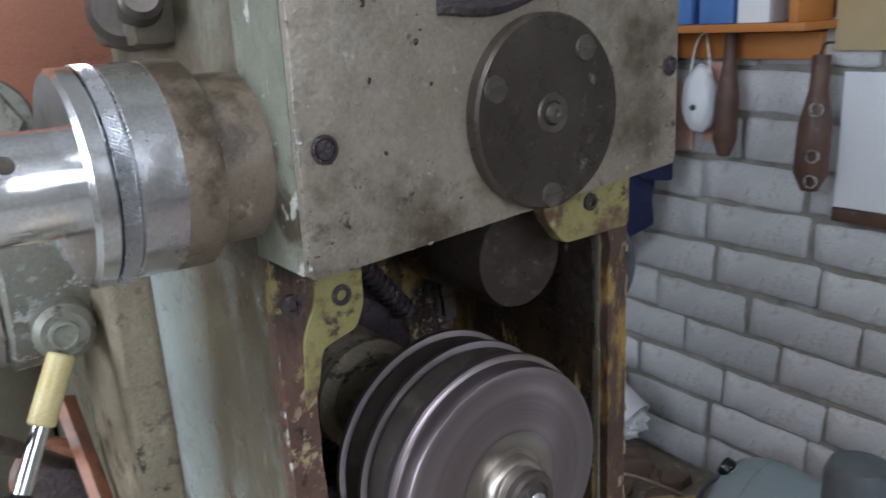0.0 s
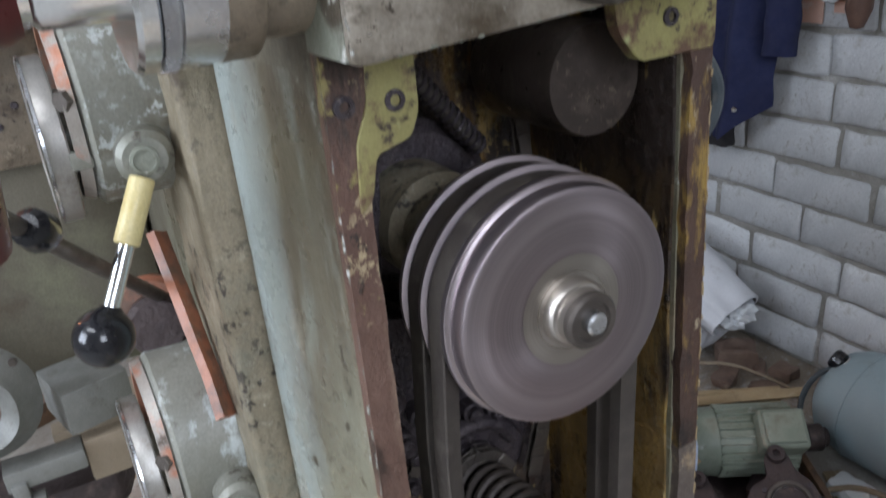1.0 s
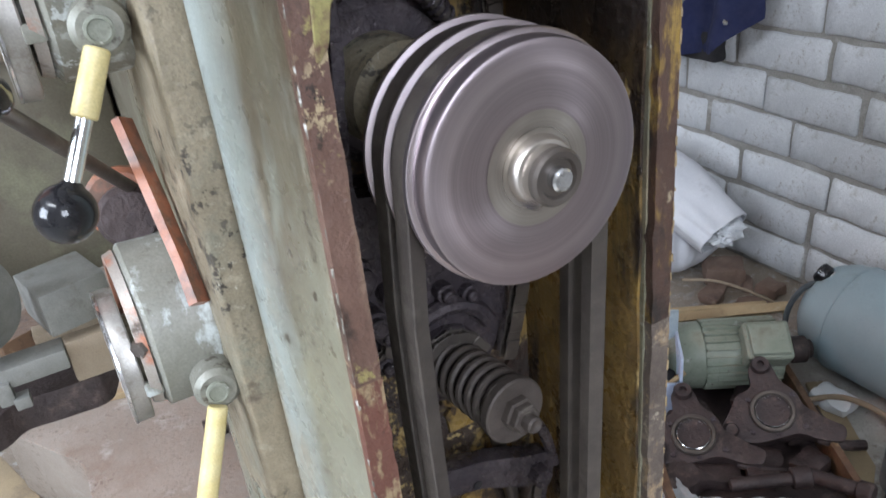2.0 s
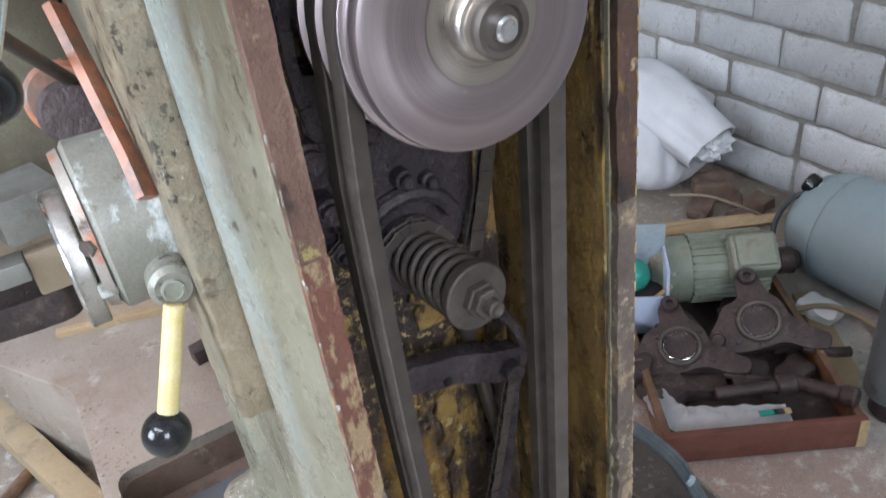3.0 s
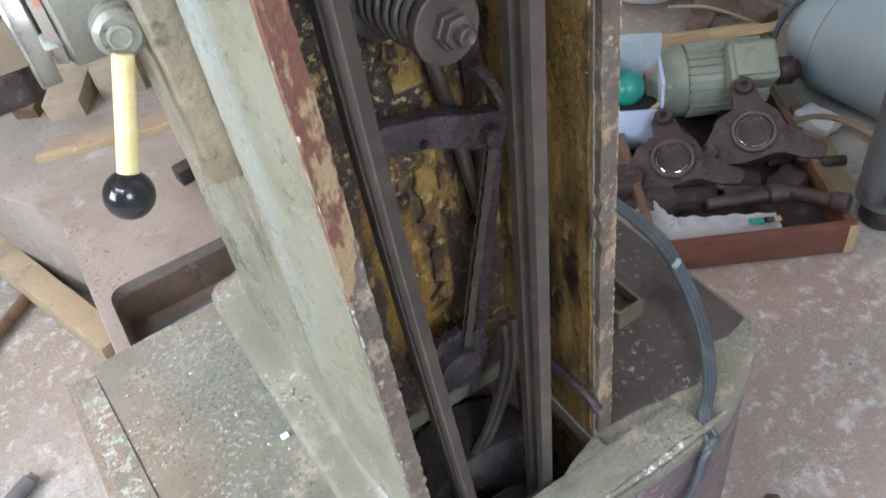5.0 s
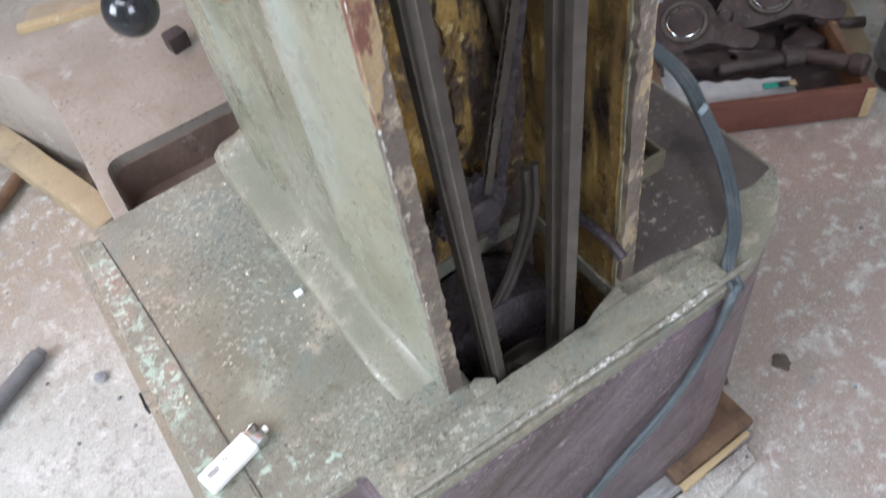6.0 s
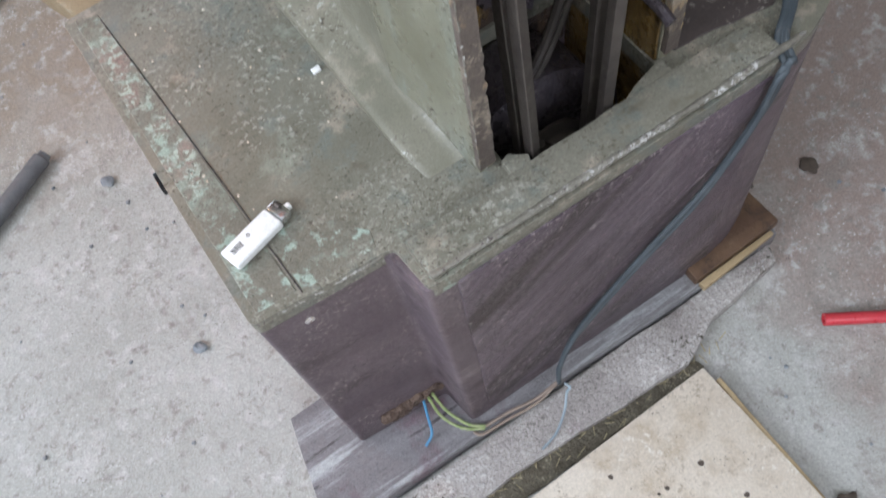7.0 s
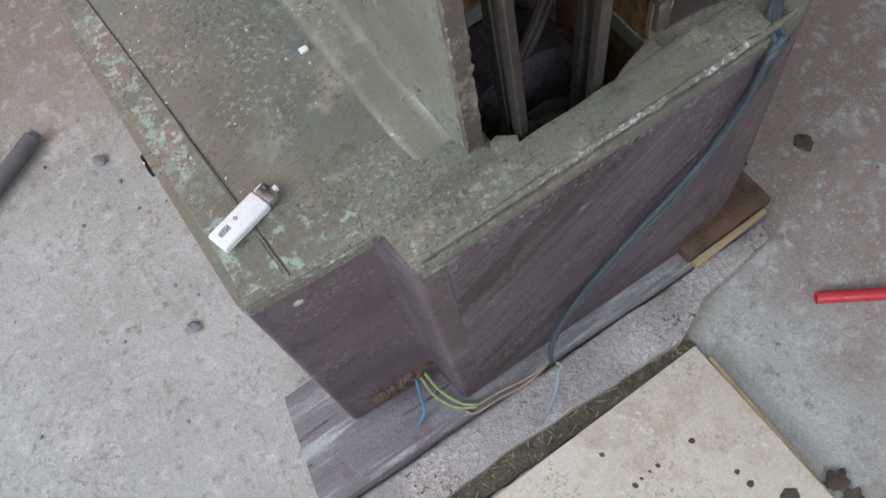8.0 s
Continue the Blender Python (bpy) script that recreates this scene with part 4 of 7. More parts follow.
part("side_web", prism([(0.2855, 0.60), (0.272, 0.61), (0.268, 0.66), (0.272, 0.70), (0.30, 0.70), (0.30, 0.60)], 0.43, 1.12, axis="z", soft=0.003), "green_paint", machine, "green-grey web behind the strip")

# The head plate with its round cover.
plate = part("head_plate", grid_split(prism(rounded([(0.2815, 1.1055), (0.4615, 1.1165), (0.4600, COL_TOP), (0.2835, COL_TOP)], 0.004, 3), 0.3005, 0.331, axis="y", soft=0.0018), 0.03), "plate_metal", machine, "greasy bare metal head plate")
part("plate_edge", prism([(0.2812, 1.107), (0.2832, 1.107), (0.2845, COL_TOP), (0.2826, COL_TOP)], 0.304, 0.338, axis="y"), "plate_edge", machine, "pale green painted edge")
cover = part("round_cover", lathe([(0, -0.002), (0.0355, -0.002), (0.0355, 0.0045), (0.0345, 0.0058), (0, 0.0058)], (0.3815, 0.3005, 1.1475), (0, -1, 0), 64), "disc_metal", machine, "dark turned round cover")
for x, z in ((0.3545, 1.1585), (0.3985, 1.1695), (0.3805, 1.1175)):
    part("screw", joined(lathe([(0, 0), (0.0048, 0), (0.0046, 0.0012), (0, 0.0016)], (x, 0.2948, z), (0, -1, 0), 20),
                         block(x - 0.0042, x + 0.0042, 0.2926, 0.2938, z - 0.0005, z + 0.0005)), "dark_steel", cover)
part("centre_bolt", joined(lathe([(0.0045, 0), (0.0075, 0), (0.007, 0.0012), (0.0045, 0.0008)], (0.3815, 0.2948, 1.1475), (0, -1, 0), 24, True),
                           lathe([(0, 0), (0.0042, 0), (0.0036, 0.0022), (0.0015, 0.0026), (0, 0.0018)], (0.3815, 0.2948, 1.1475), (0, -1, 0), 20)), "dark_steel", cover)
for x, z, r in ((0.2905, 1.1465, 0.0042), (0.4555, 1.1585, 0.0038)):
    part("threaded_hole", joined(lathe([(r * 0.55, -0.004), (r, -0.0003), (r * 1.12, 0.0004), (r * 0.9, 0.0008)], (x, 0.3003, z), (0, -1, 0), 20, True),
                                 lathe([(0, 0.0), (r * 0.8, 0.0), (r * 0.7, 0.0006), (0, 0.0006)], (x, 0.3003, z), (0, -1, 0), 16)), "oily_iron", machine)
part("handle_slot", tube([(0.336, 0.300, 1.1865), (0.36, 0.2995, 1.1855), (0.386, 0.300, 1.192)], 0.0028, 8), "oily_iron", machine, "dark oil channel")

# Pulleys and belts. The upper one turns about its own axis.
PULLEY, DRIVEN = (0.3697, 0.330, 0.989), (0.364, 0.330, 0.335)
R, RB = 0.0556, 0.037


GROOVES = [(R_OF, h) for R_OF, h in ((0.0, 0.0045), (0.012, 0.0002), (0.012, -0.0082), (0.0, -0.0122), (0.0, -0.0142), (0.012, -0.0182), (0.012, -0.0258), (0.0, -0.0298))]
pulley_profile = [(0.0, 0.018), (0.016, 0.018), (0.030, 0.0188), (R - 0.0045, 0.0182), (R - 0.0028, 0.0174), (R - 0.0022, 0.0155), (R - 0.0022, 0.0090), (R - 0.0006, 0.0084), (R, 0.0076)] + [(R - d, h) for d, h in GROOVES] + [(R, -0.0322), (R - 0.0008, -0.0330), (R - 0.003, -0.0335), (0.0, -0.0335)]
pulley = part("drive_pulley", lathe(pulley_profile, (0, 0, 0), (0, -1, 0), 96), "turned", machine, "spinning two-groove pulley of turned metal")
part("hub", lathe([(0.0, 0.017), (0.0152, 0.017), (0.0150, 0.0225), (0.0138, 0.0242), (0.0122, 0.0246), (0.0118, 0.0285), (0.0, 0.0285)], (0, 0, 0), (0, -1, 0), 48), "turned_bright", pulley, "worn turned hub")
part("hub_nut", lathe([(0.0, 0.028), (0.0118, 0.028), (0.0124, 0.0290), (0.0124, 0.0318), (0.0112, 0.0332), (0.0088, 0.0330), (0.0080, 0.0312), (0.0, 0.0312)], (0, 0, 0), (0, -1, 0), 48), "dark_steel", pulley, "dark round lock nut")
part("stain_ring", lathe([(0.0152, 0.0180), (0.0245, 0.01845), (0.0250, 0.0189), (0.0152, 0.0189)], (0, 0, 0), (0, -1, 0), 64, True), "turned_bright", pulley, "tan worn ring round the hub")
part("shaft_end", lathe([(0, 0.028), (0.0050, 0.028), (0.0050, 0.0352), (0.0040, 0.0362), (0, 0.0362)], (0, 0, 0), (0, -1, 0), 32), "satin_steel", pulley, "bright steel shaft end")
part("key", block(0.010, 0.0165, -0.0245, -0.022, -0.0018, 0.0018, 0.0004), "oily_iron", pulley)
pulley.location = PULLEY
driven_profile = [(0, 0.008), (0.02, 0.008), (RB, 0.0068)] + [(RB - d * 0.75, h) for d, h in GROOVES] + [(RB, -0.0325), (0, -0.033)]
driven = part("motor_pulley", lathe(driven_profile, (0, 0, 0), (0, -1, 0), 48), "dark_steel", machine, "spinning motor pulley in the base")
part("shaft_end", lathe([(0, 0.007), (0.008, 0.007), (0.007, 0.015), (0, 0.015)], (0, 0, 0), (0, -1, 0), 24), "satin_steel", driven)
driven.location = DRIVEN


def belt_loop(y):
    """A V-belt round both pulleys, in the plane y."""
    (xa, za), (xb, zb) = (PULLEY[0], PULLEY[2]), (DRIVEN[0], DRIVEN[2])
    ra, rb = R - 0.0062, RB - 0.005
    d, heading = math.hypot(xb - xa, zb - za), math.atan2(zb - za, xb - xa)
    lean = math.acos((ra - rb) / d)
    pts = []
    for k in range(41):
        a = heading + lean + (2 * math.pi - 2 * lean) * k / 40
        pts.append((xa + ra * math.cos(a), za + ra * math.sin(a)))
    straight = lambda p, q: [(p[0] + (q[0] - p[0]) * k / 10, p[1] + (q[1] - p[1]) * k / 10) for k in range(1, 10)]
    low = [(xb + rb * math.cos(heading - lean + 2 * lean * k / 24), zb + rb * math.sin(heading - lean + 2 * lean * k / 24)) for k in range(25)]
    slack = [(x - 0.0075 * math.sin(math.pi * (k / 10) ** 0.6), z) for k, (x, z) in enumerate(straight(pts[-1], low[0]), 1)]
    pts = pts + slack + low + straight(low[-1], pts[0])
    bm = bmesh.new()
    rings, n = [], len(pts)
    for k in range(n):
        way = Vector((pts[(k + 1) % n][0] - pts[k - 1][0], 0, pts[(k + 1) % n][1] - pts[k - 1][1])).normalized()
        out = Vector((way.z, 0, -way.x))
        c = Vector((pts[k][0], y, pts[k][1]))
        rings.append([bm.verts.new(c + out * o + Vector((0, w, 0))) for o, w in ((0.0042, -0.0054), (0.0042, 0.0054), (0.0034, 0.0060), (-0.0042, 0.0038), (-0.0042, -0.0038), (0.0034, -0.0060))])
    for k in range(n):
        a, b = rings[k], rings[(k + 1) % n]
        for j in range(6):
            bm.faces.new((a[j], a[(j + 1) % 6], b[(j + 1) % 6], b[j]))
    return bm


for y in (0.3340, 0.3520):
    part("drive_belt", belt_loop(y), "belt", machine, "running black rubber V-belt")

# Behind the pulley: bearing boss, idler, chains, rods, spring.
part("bearing_boss", lathe([(0, 0), (0.0295, 0), (0.0295, 0.05), (0.024, 0.055), (0.024, 0.108), (0, 0.108)], (0.3625, 0.4605, 0.998), (0, -1, 0), 40), "cream_paint", machine, "beige painted bearing boss")
part("boss_flange", rough_up(lathe([(0, 0), (0.047, 0), (0.047, 0.012), (0.040, 0.018), (0, 0.018)], (0.368, 0.461, 1.0), (0, -1, 0), 40), 0.001, 50), "oily_iron", machine)
part("idler_drum", lathe([(0, 0), (0.026, 0), (0.0275, 0.003), (0.0275, 0.066), (0.0262, 0.070), (0.0, 0.0705)], (0.4285, 0.436, 1.068), (0, -1, 0), 48), "smooth_iron", machine, "dark brown iron drum")
part("threaded_rod", tube([(0.350, 0.43, 1.092), (0.403, 0.432, 1.027)], 0.0042, 12, 0), "dark_steel", machine, "greasy threaded rod")
part("thread", tube([Vector((0.350, 0.43, 1.092)).lerp(Vector((0.403, 0.432, 1.027)), k / 216) + Matrix.Rotation(k * math.pi / 6, 3, Vector((0.053, 0.002, -0.065))) @ Vector((0.0032, 0.0032, 0.0027)) for k in range(217)], 0.0011, 5, 0), "oily_iron", machine)


def chain(points, name="chain", pitch=0.0095, width=0.0055, tall=0.0034, material="oily_iron"):
    """A roller chain: link plates and rollers along a line."""
    line = smooth_line(points, 40)
    spots, gone = [line[0]], 0.0
    for a, b in zip(line, line[1:]):
        gone += (b - a).length
        if gone >= pitch:
            spots.append(b)
            gone = 0.0
    bms = []
    for k, (a, b) in enumerate(zip(spots, spots[1:])):
        way = (b - a).normalized()
        side = way.cross(Vector((0, 1, 0))).normalized()
        deep = side.cross(way)
        w = width * (0.5 if k % 2 else 0.36)
        bms.append(rod(a - deep * width * 0.42, a + deep * width * 0.42, 0.0026, 10))
        for s in (-1, 1):
            mid = (a + b) / 2 + deep * w * s
            plate_bm = block(-pitch * 0.74, pitch * 0.74, -tall, tall, -0.0005, 0.0005, 0.0004, segments=1)
            m = Matrix((way, side, deep)).transposed().to_4x4()
            plate_bm.transform(Matrix.Translation(mid) @ m)
            bms.append(plate_bm)
    return part(name, joined(*bms), material, machine, "black oily roller chain")


chain([(0.333, 0.425, 1.08), (0.334, 0.425, 1.03), (0.330, 0.425, 0.99), (0.328, 0.425, 0.95), (0.334, 0.425, 0.90)])
chain([(0.421, 0.428, 1.12), (0.4225, 0.428, 1.07), (0.428, 0.428, 1.02)], tall=0.0038, material="dusty_spring")
chain([(0.4359, 0.4240, 0.6840), (0.4226, 0.4240, 0.6308), (0.4089, 0.4240, 0.5777), (0.3912, 0.4240, 0.5063), (0.3782, 0.4240, 0.4618)], pitch=0.0085, tall=0.0036, material="dark_steel")
chain([(0.4337, 0.4180, 0.8902), (0.4273, 0.4180, 0.8589), (0.4214, 0.4180, 0.8359), (0.4135, 0.4180, 0.8084)], tall=0.0050, material="dark_steel")
chain([(0.3255, 0.4180, 0.8459), (0.3361, 0.4180, 0.8551), (0.3316, 0.4180, 0.8699), (0.3258, 0.4180, 0.8782)], material="dark_steel")
chain([(0.3503, 0.4120, 0.8330), (0.3559, 0.4120, 0.8429), (0.3676, 0.4120, 0.8486), (0.3798, 0.4120, 0.8473), (0.3910, 0.4120, 0.8378), (0.3983, 0.4120, 0.8242)], material="dark_steel")
part("tension_bar", tube([(0.4440, 0.4250, 0.6997), (0.4309, 0.4250, 0.6249), (0.4075, 0.4250, 0.5074), (0.3917, 0.4250, 0.4402)], 0.004, 4, 8, section=[(0.0022, -0.004), (0.0022, 0.004), (-0.0022, 0.004), (-0.0022, -0.004)]), "oily_iron", machine, "oily flat steel bar beside the chain")

# The clutch spring with its washer and nuts.
SPRING_A, SPRING_B = Vector((0.3728, 0.4250, 0.8252)), Vector((0.3771, 0.3560, 0.8289))
spring_way = (SPRING_B - SPRING_A).normalized()
side_a = spring_way.orthogonal().normalized()
side_b = spring_way.cross(side_a)
coil = [SPRING_A + spring_way * (0.008 + 0.058 * k / 168) + (side_a * math.cos(k * math.pi / 12) + side_b * math.sin(k * math.pi / 12)) * 0.0160 for k in range(169)]
spring = part("clutch_spring", tube(coil, 0.0027, 8, 0), "dusty_spring", machine, "greasy steel coil spring")
part("core", rod(SPRING_A, SPRING_B, 0.0125, 24), "oily_iron", spring)
part("washer", lathe([(0, 0), (0.0198, 0), (0.0198, 0.0046), (0.0188, 0.0055), (0, 0.0055)], SPRING_B - spring_way * 0.003, spring_way, 40), "dusty_spring", spring)
part("rear_cap", lathe([(0, 0), (0.025, 0), (0.0245, 0.008), (0.020, 0.011), (0, 0.011)], SPRING_A - spring_way * 0.002, spring_way, 32), "oily_iron", spring)
part("nut", nut(SPRING_B + spring_way * 0.002, spring_way, 0.0105, 0.006), "dusty_spring", spring)
part("nut", nut(SPRING_B + spring_way * 0.0082, spring_way, 0.009, 0.005), "dusty_spring", spring)
part("stud", lathe([(0, 0), (0.005, 0), (0.005, 0.006), (0.004, 0.007), (0.0015, 0.0055), (0, 0.0055)], SPRING_B + spring_way * 0.013, spring_way, 16), "dusty_spring", spring)
# The gear carrier: an oily casting with bolts behind the belts.
carrier = prism(rounded([(0.308, 0.955), (0.345, 0.945), (0.40, 0.94), (0.425, 0.90), (0.42, 0.845), (0.40, 0.80), (0.37, 0.79), (0.345, 0.83), (0.318, 0.85), (0.307, 0.90)], 0.012), 0.425, 0.462, axis="y", soft=0.003)
part("gear_carrier", rough_up(grid_split(carrier, 0.015), 0.002, 60), "oily_iron", machine, "black oily gear carrier")
ring_line = [(SPRING_A.x + 0.034 * math.cos(a), 0.42, SPRING_A.z + 0.006 + 0.034 * math.sin(a)) for a in [k * math.pi / 8 for k in range(1, 8)]]
part("boss_rim", tube(ring_line, 0.0055, 8), "oily_iron", machine)
for x, y, z, r in ((0.320, 0.402, 0.911, 0.0075), (0.326, 0.405, 0.878, 0.006), (0.357, 0.412, 0.912, 0.007), (0.352, 0.415, 0.868, 0.0045), (0.375, 0.412, 0.876, 0.0045),
                   (0.392, 0.415, 0.868, 0.004), (0.333, 0.410, 0.865, 0.004), (0.34, 0.41, 0.888, 0.0045), (0.33, 0.41, 0.845, 0.004), (0.401, 0.418, 0.85, 0.004)):
    part("bolt", lathe([(0, -0.02), (r * 1.35, -0.02), (r * 1.35, -0.004), (r, -0.003), (r, 0.001), (r * 0.75, 0.002), (r * 0.55, 0.001), (0, 0.001)], (x, y, z), (0, -1, 0), 18), "oily_iron", machine)
part("lever_arm", rough_up(grid_split(prism(rounded([(0.352, 0.745), (0.395, 0.735), (0.425, 0.722), (0.447, 0.714), (0.446, 0.692), (0.425, 0.692), (0.392, 0.711), (0.352, 0.722)], 0.008), 0.418, 0.432, axis="y", soft=0.002), 0.02), 0.001, 60), "oily_iron", machine, "greasy steel lever arm")
part("arm_bolt", nut((0.432, 0.418, 0.703), (0, -1, 0), 0.0085, 0.009), "oily_iron", machine)
part("arm_hole", lathe([(0, 0), (0.0035, 0), (0.0035, 0.0006), (0, 0.0006)], (0.383, 0.4178, 0.719), (0, -1, 0), 14), "ball", machine)
part("arm_link", tube([(0.425, 0.415, 0.762), (0.440, 0.418, 0.735), (0.450, 0.422, 0.70)], 0.0042, 8), "oily_iron", machine)
part("push_rod", rod((0.412, 0.445, 0.76), (0.440, 0.445, 0.57), 0.0055, 14), "dark_steel", machine, "greasy push rod")
part("push_rod", rod((0.438, 0.446, 0.96), (0.426, 0.446, 0.80), 0.006, 14), "oily_iron", machine)
part("hand_rod", rod((0.311, 0.405, 0.99), (0.314, 0.405, 0.925), 0.0065, 14, 0.002), "oily_lining", machine)
teeth = [( (0.036 if k % 2 else 0.031) * math.cos(k * math.pi / 22) + 0.378, (0.036 if k % 2 else 0.031) * math.sin(k * math.pi / 22) + 0.488) for k in range(44)]
part("sprocket", prism(teeth, 0.424, 0.432, axis="y", soft=0.0005, segments=1), "oily_iron", machine, "oily chain sprocket")
part("sprocket_hub", lathe([(0, 0), (0.020, 0), (0.019, 0.012), (0.012, 0.014), (0, 0.014)], (0.378, 0.426, 0.488), (0, -1, 0), 24), "oily_iron", machine)
for shift in (0.0, 0.009):
    part("hose", tube([(0.424 + shift, 0.415, 0.515), (0.418 + shift, 0.41, 0.47), (0.396 + shift, 0.405, 0.42), (0.366 + shift, 0.40, 0.385), (0.345, 0.41, 0.36)], 0.0042, 8), "belt", machine, "black rubber hose")
part("cross_bar", tube([(0.452, 0.395, 0.462), (0.455, 0.355, 0.462), (0.456, 0.332, 0.455)], 0.005, 8), "oily_iron", machine)
part("motor_body", lathe([(0, 0), (0.07, 0), (0.075, 0.01), (0.075, 0.06), (0.05, 0.075), (0, 0.075)], (0.372, 0.455, 0.315), (0, -1, 0), 40), "oily_iron", machine, "black motor end in the base")
part("belt_stop", tube([(0.34, 0.338, 0.396), (0.365, 0.345, 0.36), (0.40, 0.345, 0.365)], 0.0035, 8), "dark_steel", machine)
part("lip_tooth", rough_up(grid_split(prism([(0.302, 0.322), (0.318, 0.318), (0.323, 0.330), (0.310, 0.340), (0.302, 0.338)], 0.395, 0.408, soft=0.001), 0.01), 0.0008, 90), "base_paint", machine)
part("lip_tooth", prism([(0.405, 0.322), (0.459, 0.322), (0.459, 0.341), (0.425, 0.331)], 0.396, 0.4065, soft=0.001), "base_paint", machine)

# Feed collar and sleeve on the column's side.
AX = (0.2860, 0.345, 1.1415)
part("collar_boss", lathe([(0, -0.004), (0.0285, -0.004), (0.0285, 0.022), (0.0275, 0.024), (0, 0.024)], AX, (-1, 0, 0), 56), "beige_iron", machine, "greasy beige boss")
dial = part("feed_dial", lathe([(0, 0.024), (0.0325, 0.024), (0.0335, 0.025), (0.0335, 0.0475), (0.0325, 0.0485), (0, 0.0485)], AX, (-1, 0, 0), 72), "satin_steel", machine, "bright graduated feed dial")
part("base_ring", lathe([(0.02, 0.0225), (0.0331, 0.0225), (0.0338, 0.0235), (0.0338, 0.0345), (0.02, 0.0345)], AX, (-1, 0, 0), 72, True), "beige_iron", dial, "dirty tan index ring")
knurl = [(0.0342 if k % 2 else 0.0335) for k in range(360)]
bm = bmesh.new()
ring_a = [bm.verts.new((r * math.cos(2 * math.pi * k / 360), r * math.sin(2 * math.pi * k / 360), 0.0488)) for k, r in enumerate(knurl)]
ring_b = [bm.verts.new((r * math.cos(2 * math.pi * (k + 5) / 360), r * math.sin(2 * math.pi * (k + 5) / 360), 0.0535)) for k, r in enumerate(knurl)]
for k in range(360):
    bm.faces.new((ring_a[k], ring_a[(k + 1) % 360], ring_b[(k + 1) % 360], ring_b[k]))
bm.faces.new(ring_a)
bm.faces.new(ring_b)
bm.transform(axis_pose(AX, (-1, 0, 0)))
part("knurled_ring", bm, "satin_steel", dial, "knurled grip ring", 10)
part("end_disc", lathe([(0, 0.0537), (0.0325, 0.0537), (0.0338, 0.0548), (0.0338, 0.0595), (0.0322, 0.061), (0, 0.061)], AX, (-1, 0, 0), 72), "chrome", dial, "bright chrome end disc")
for k in range(26):
    a = math.radians(95 + k * 7.2)
    long = 0.0055 if k % 5 == 0 else 0.0032
    tick = block(-0.0001, 0.0003, -0.0002, 0.0002, 0, long)
    tick.transform(axis_pose(AX, (-1, 0, 0)) @ Matrix.Rotation(a, 4, "Z") @ pose(0.0336, 0, 0.036))
    part("tick", tick, "ink", dial)
part("sleeve", lathe([(0, 0.060), (0.0165, 0.060), (0.0165, 0.0835), (0.0158, 0.0845), (0.0150, 0.0855), (0.0150, 0.089), (0, 0.089)], AX, (-1, 0, 0), 48), "chrome", machine, "worn chrome sleeve")
part("set_screw", lathe([(0, 0), (0.0028, 0), (0.0026, 0.0008), (0, 0.0004)], (0.2085, 0.3315, 1.1505), (0, -0.82, 0.57), 14), "dark_steel", machine)
part("crank_hub", lathe([(0, 0.0885), (0.0175, 0.0885), (0.0195, 0.093), (0.0200, 0.125), (0.016, 0.135), (0, 0.135)], AX, (-1, 0, 0), 40), "red_rubber", machine, "dark red crank hub")
part("crank_grip", tube([(0.172, 0.350, 1.128), (0.167, 0.372, 1.085), (0.163, 0.392, 1.050)], 0.0125, 16), "red_rubber", machine, "dark red crank handle")

# Saddle parts over the collar.
part("saddle_bolt", joined(lathe([(0, 0), (0.014, 0), (0.014, 0.012), (0.011, 0.016), (0, 0.016)], (0.272, 0.41, 1.19), (-0.4, -0.9, 0.2), 24), rod((0.272, 0.40, 1.19), (0.266, 0.375, 1.196), 0.008, 18, 0.002)), "dark_steel", machine, "greasy clamp bolt")
part("saddle_lug", rough_up(grid_split(block(0.264, 0.284, 0.385, 0.44, 1.178, 1.25, 0.006), 0.02), 0.001, 50), "greasy_paint", machine, "dirty clamp lug")
part("guard_board", block(-0.05, 0.44, 0.735, 0.75, 1.128, 1.40, 0.003), "red_board", machine, "red-brown painted guard board")
part("arbor_bracket", rough_up(grid_split(block(0.14, 0.243, 0.58, 0.66, 1.125, 1.176, 0.007), 0.03), 0.0008, 40), "grey_cast", machine, "grey cast bracket")
part("arbor_nut", nut((0.236, 0.575, 1.140), (-0.1, -1, 0.1), 0.019, 0.014), "bolt", machine, "grey arbor nut")
part("arbor_ring", lathe([(0.012, 0), (0.026, 0), (0.024, 0.008), (0.012, 0.008)], (0.236, 0.582, 1.140), (-0.1, -1, 0.1), 32, True), "bolt", machine)


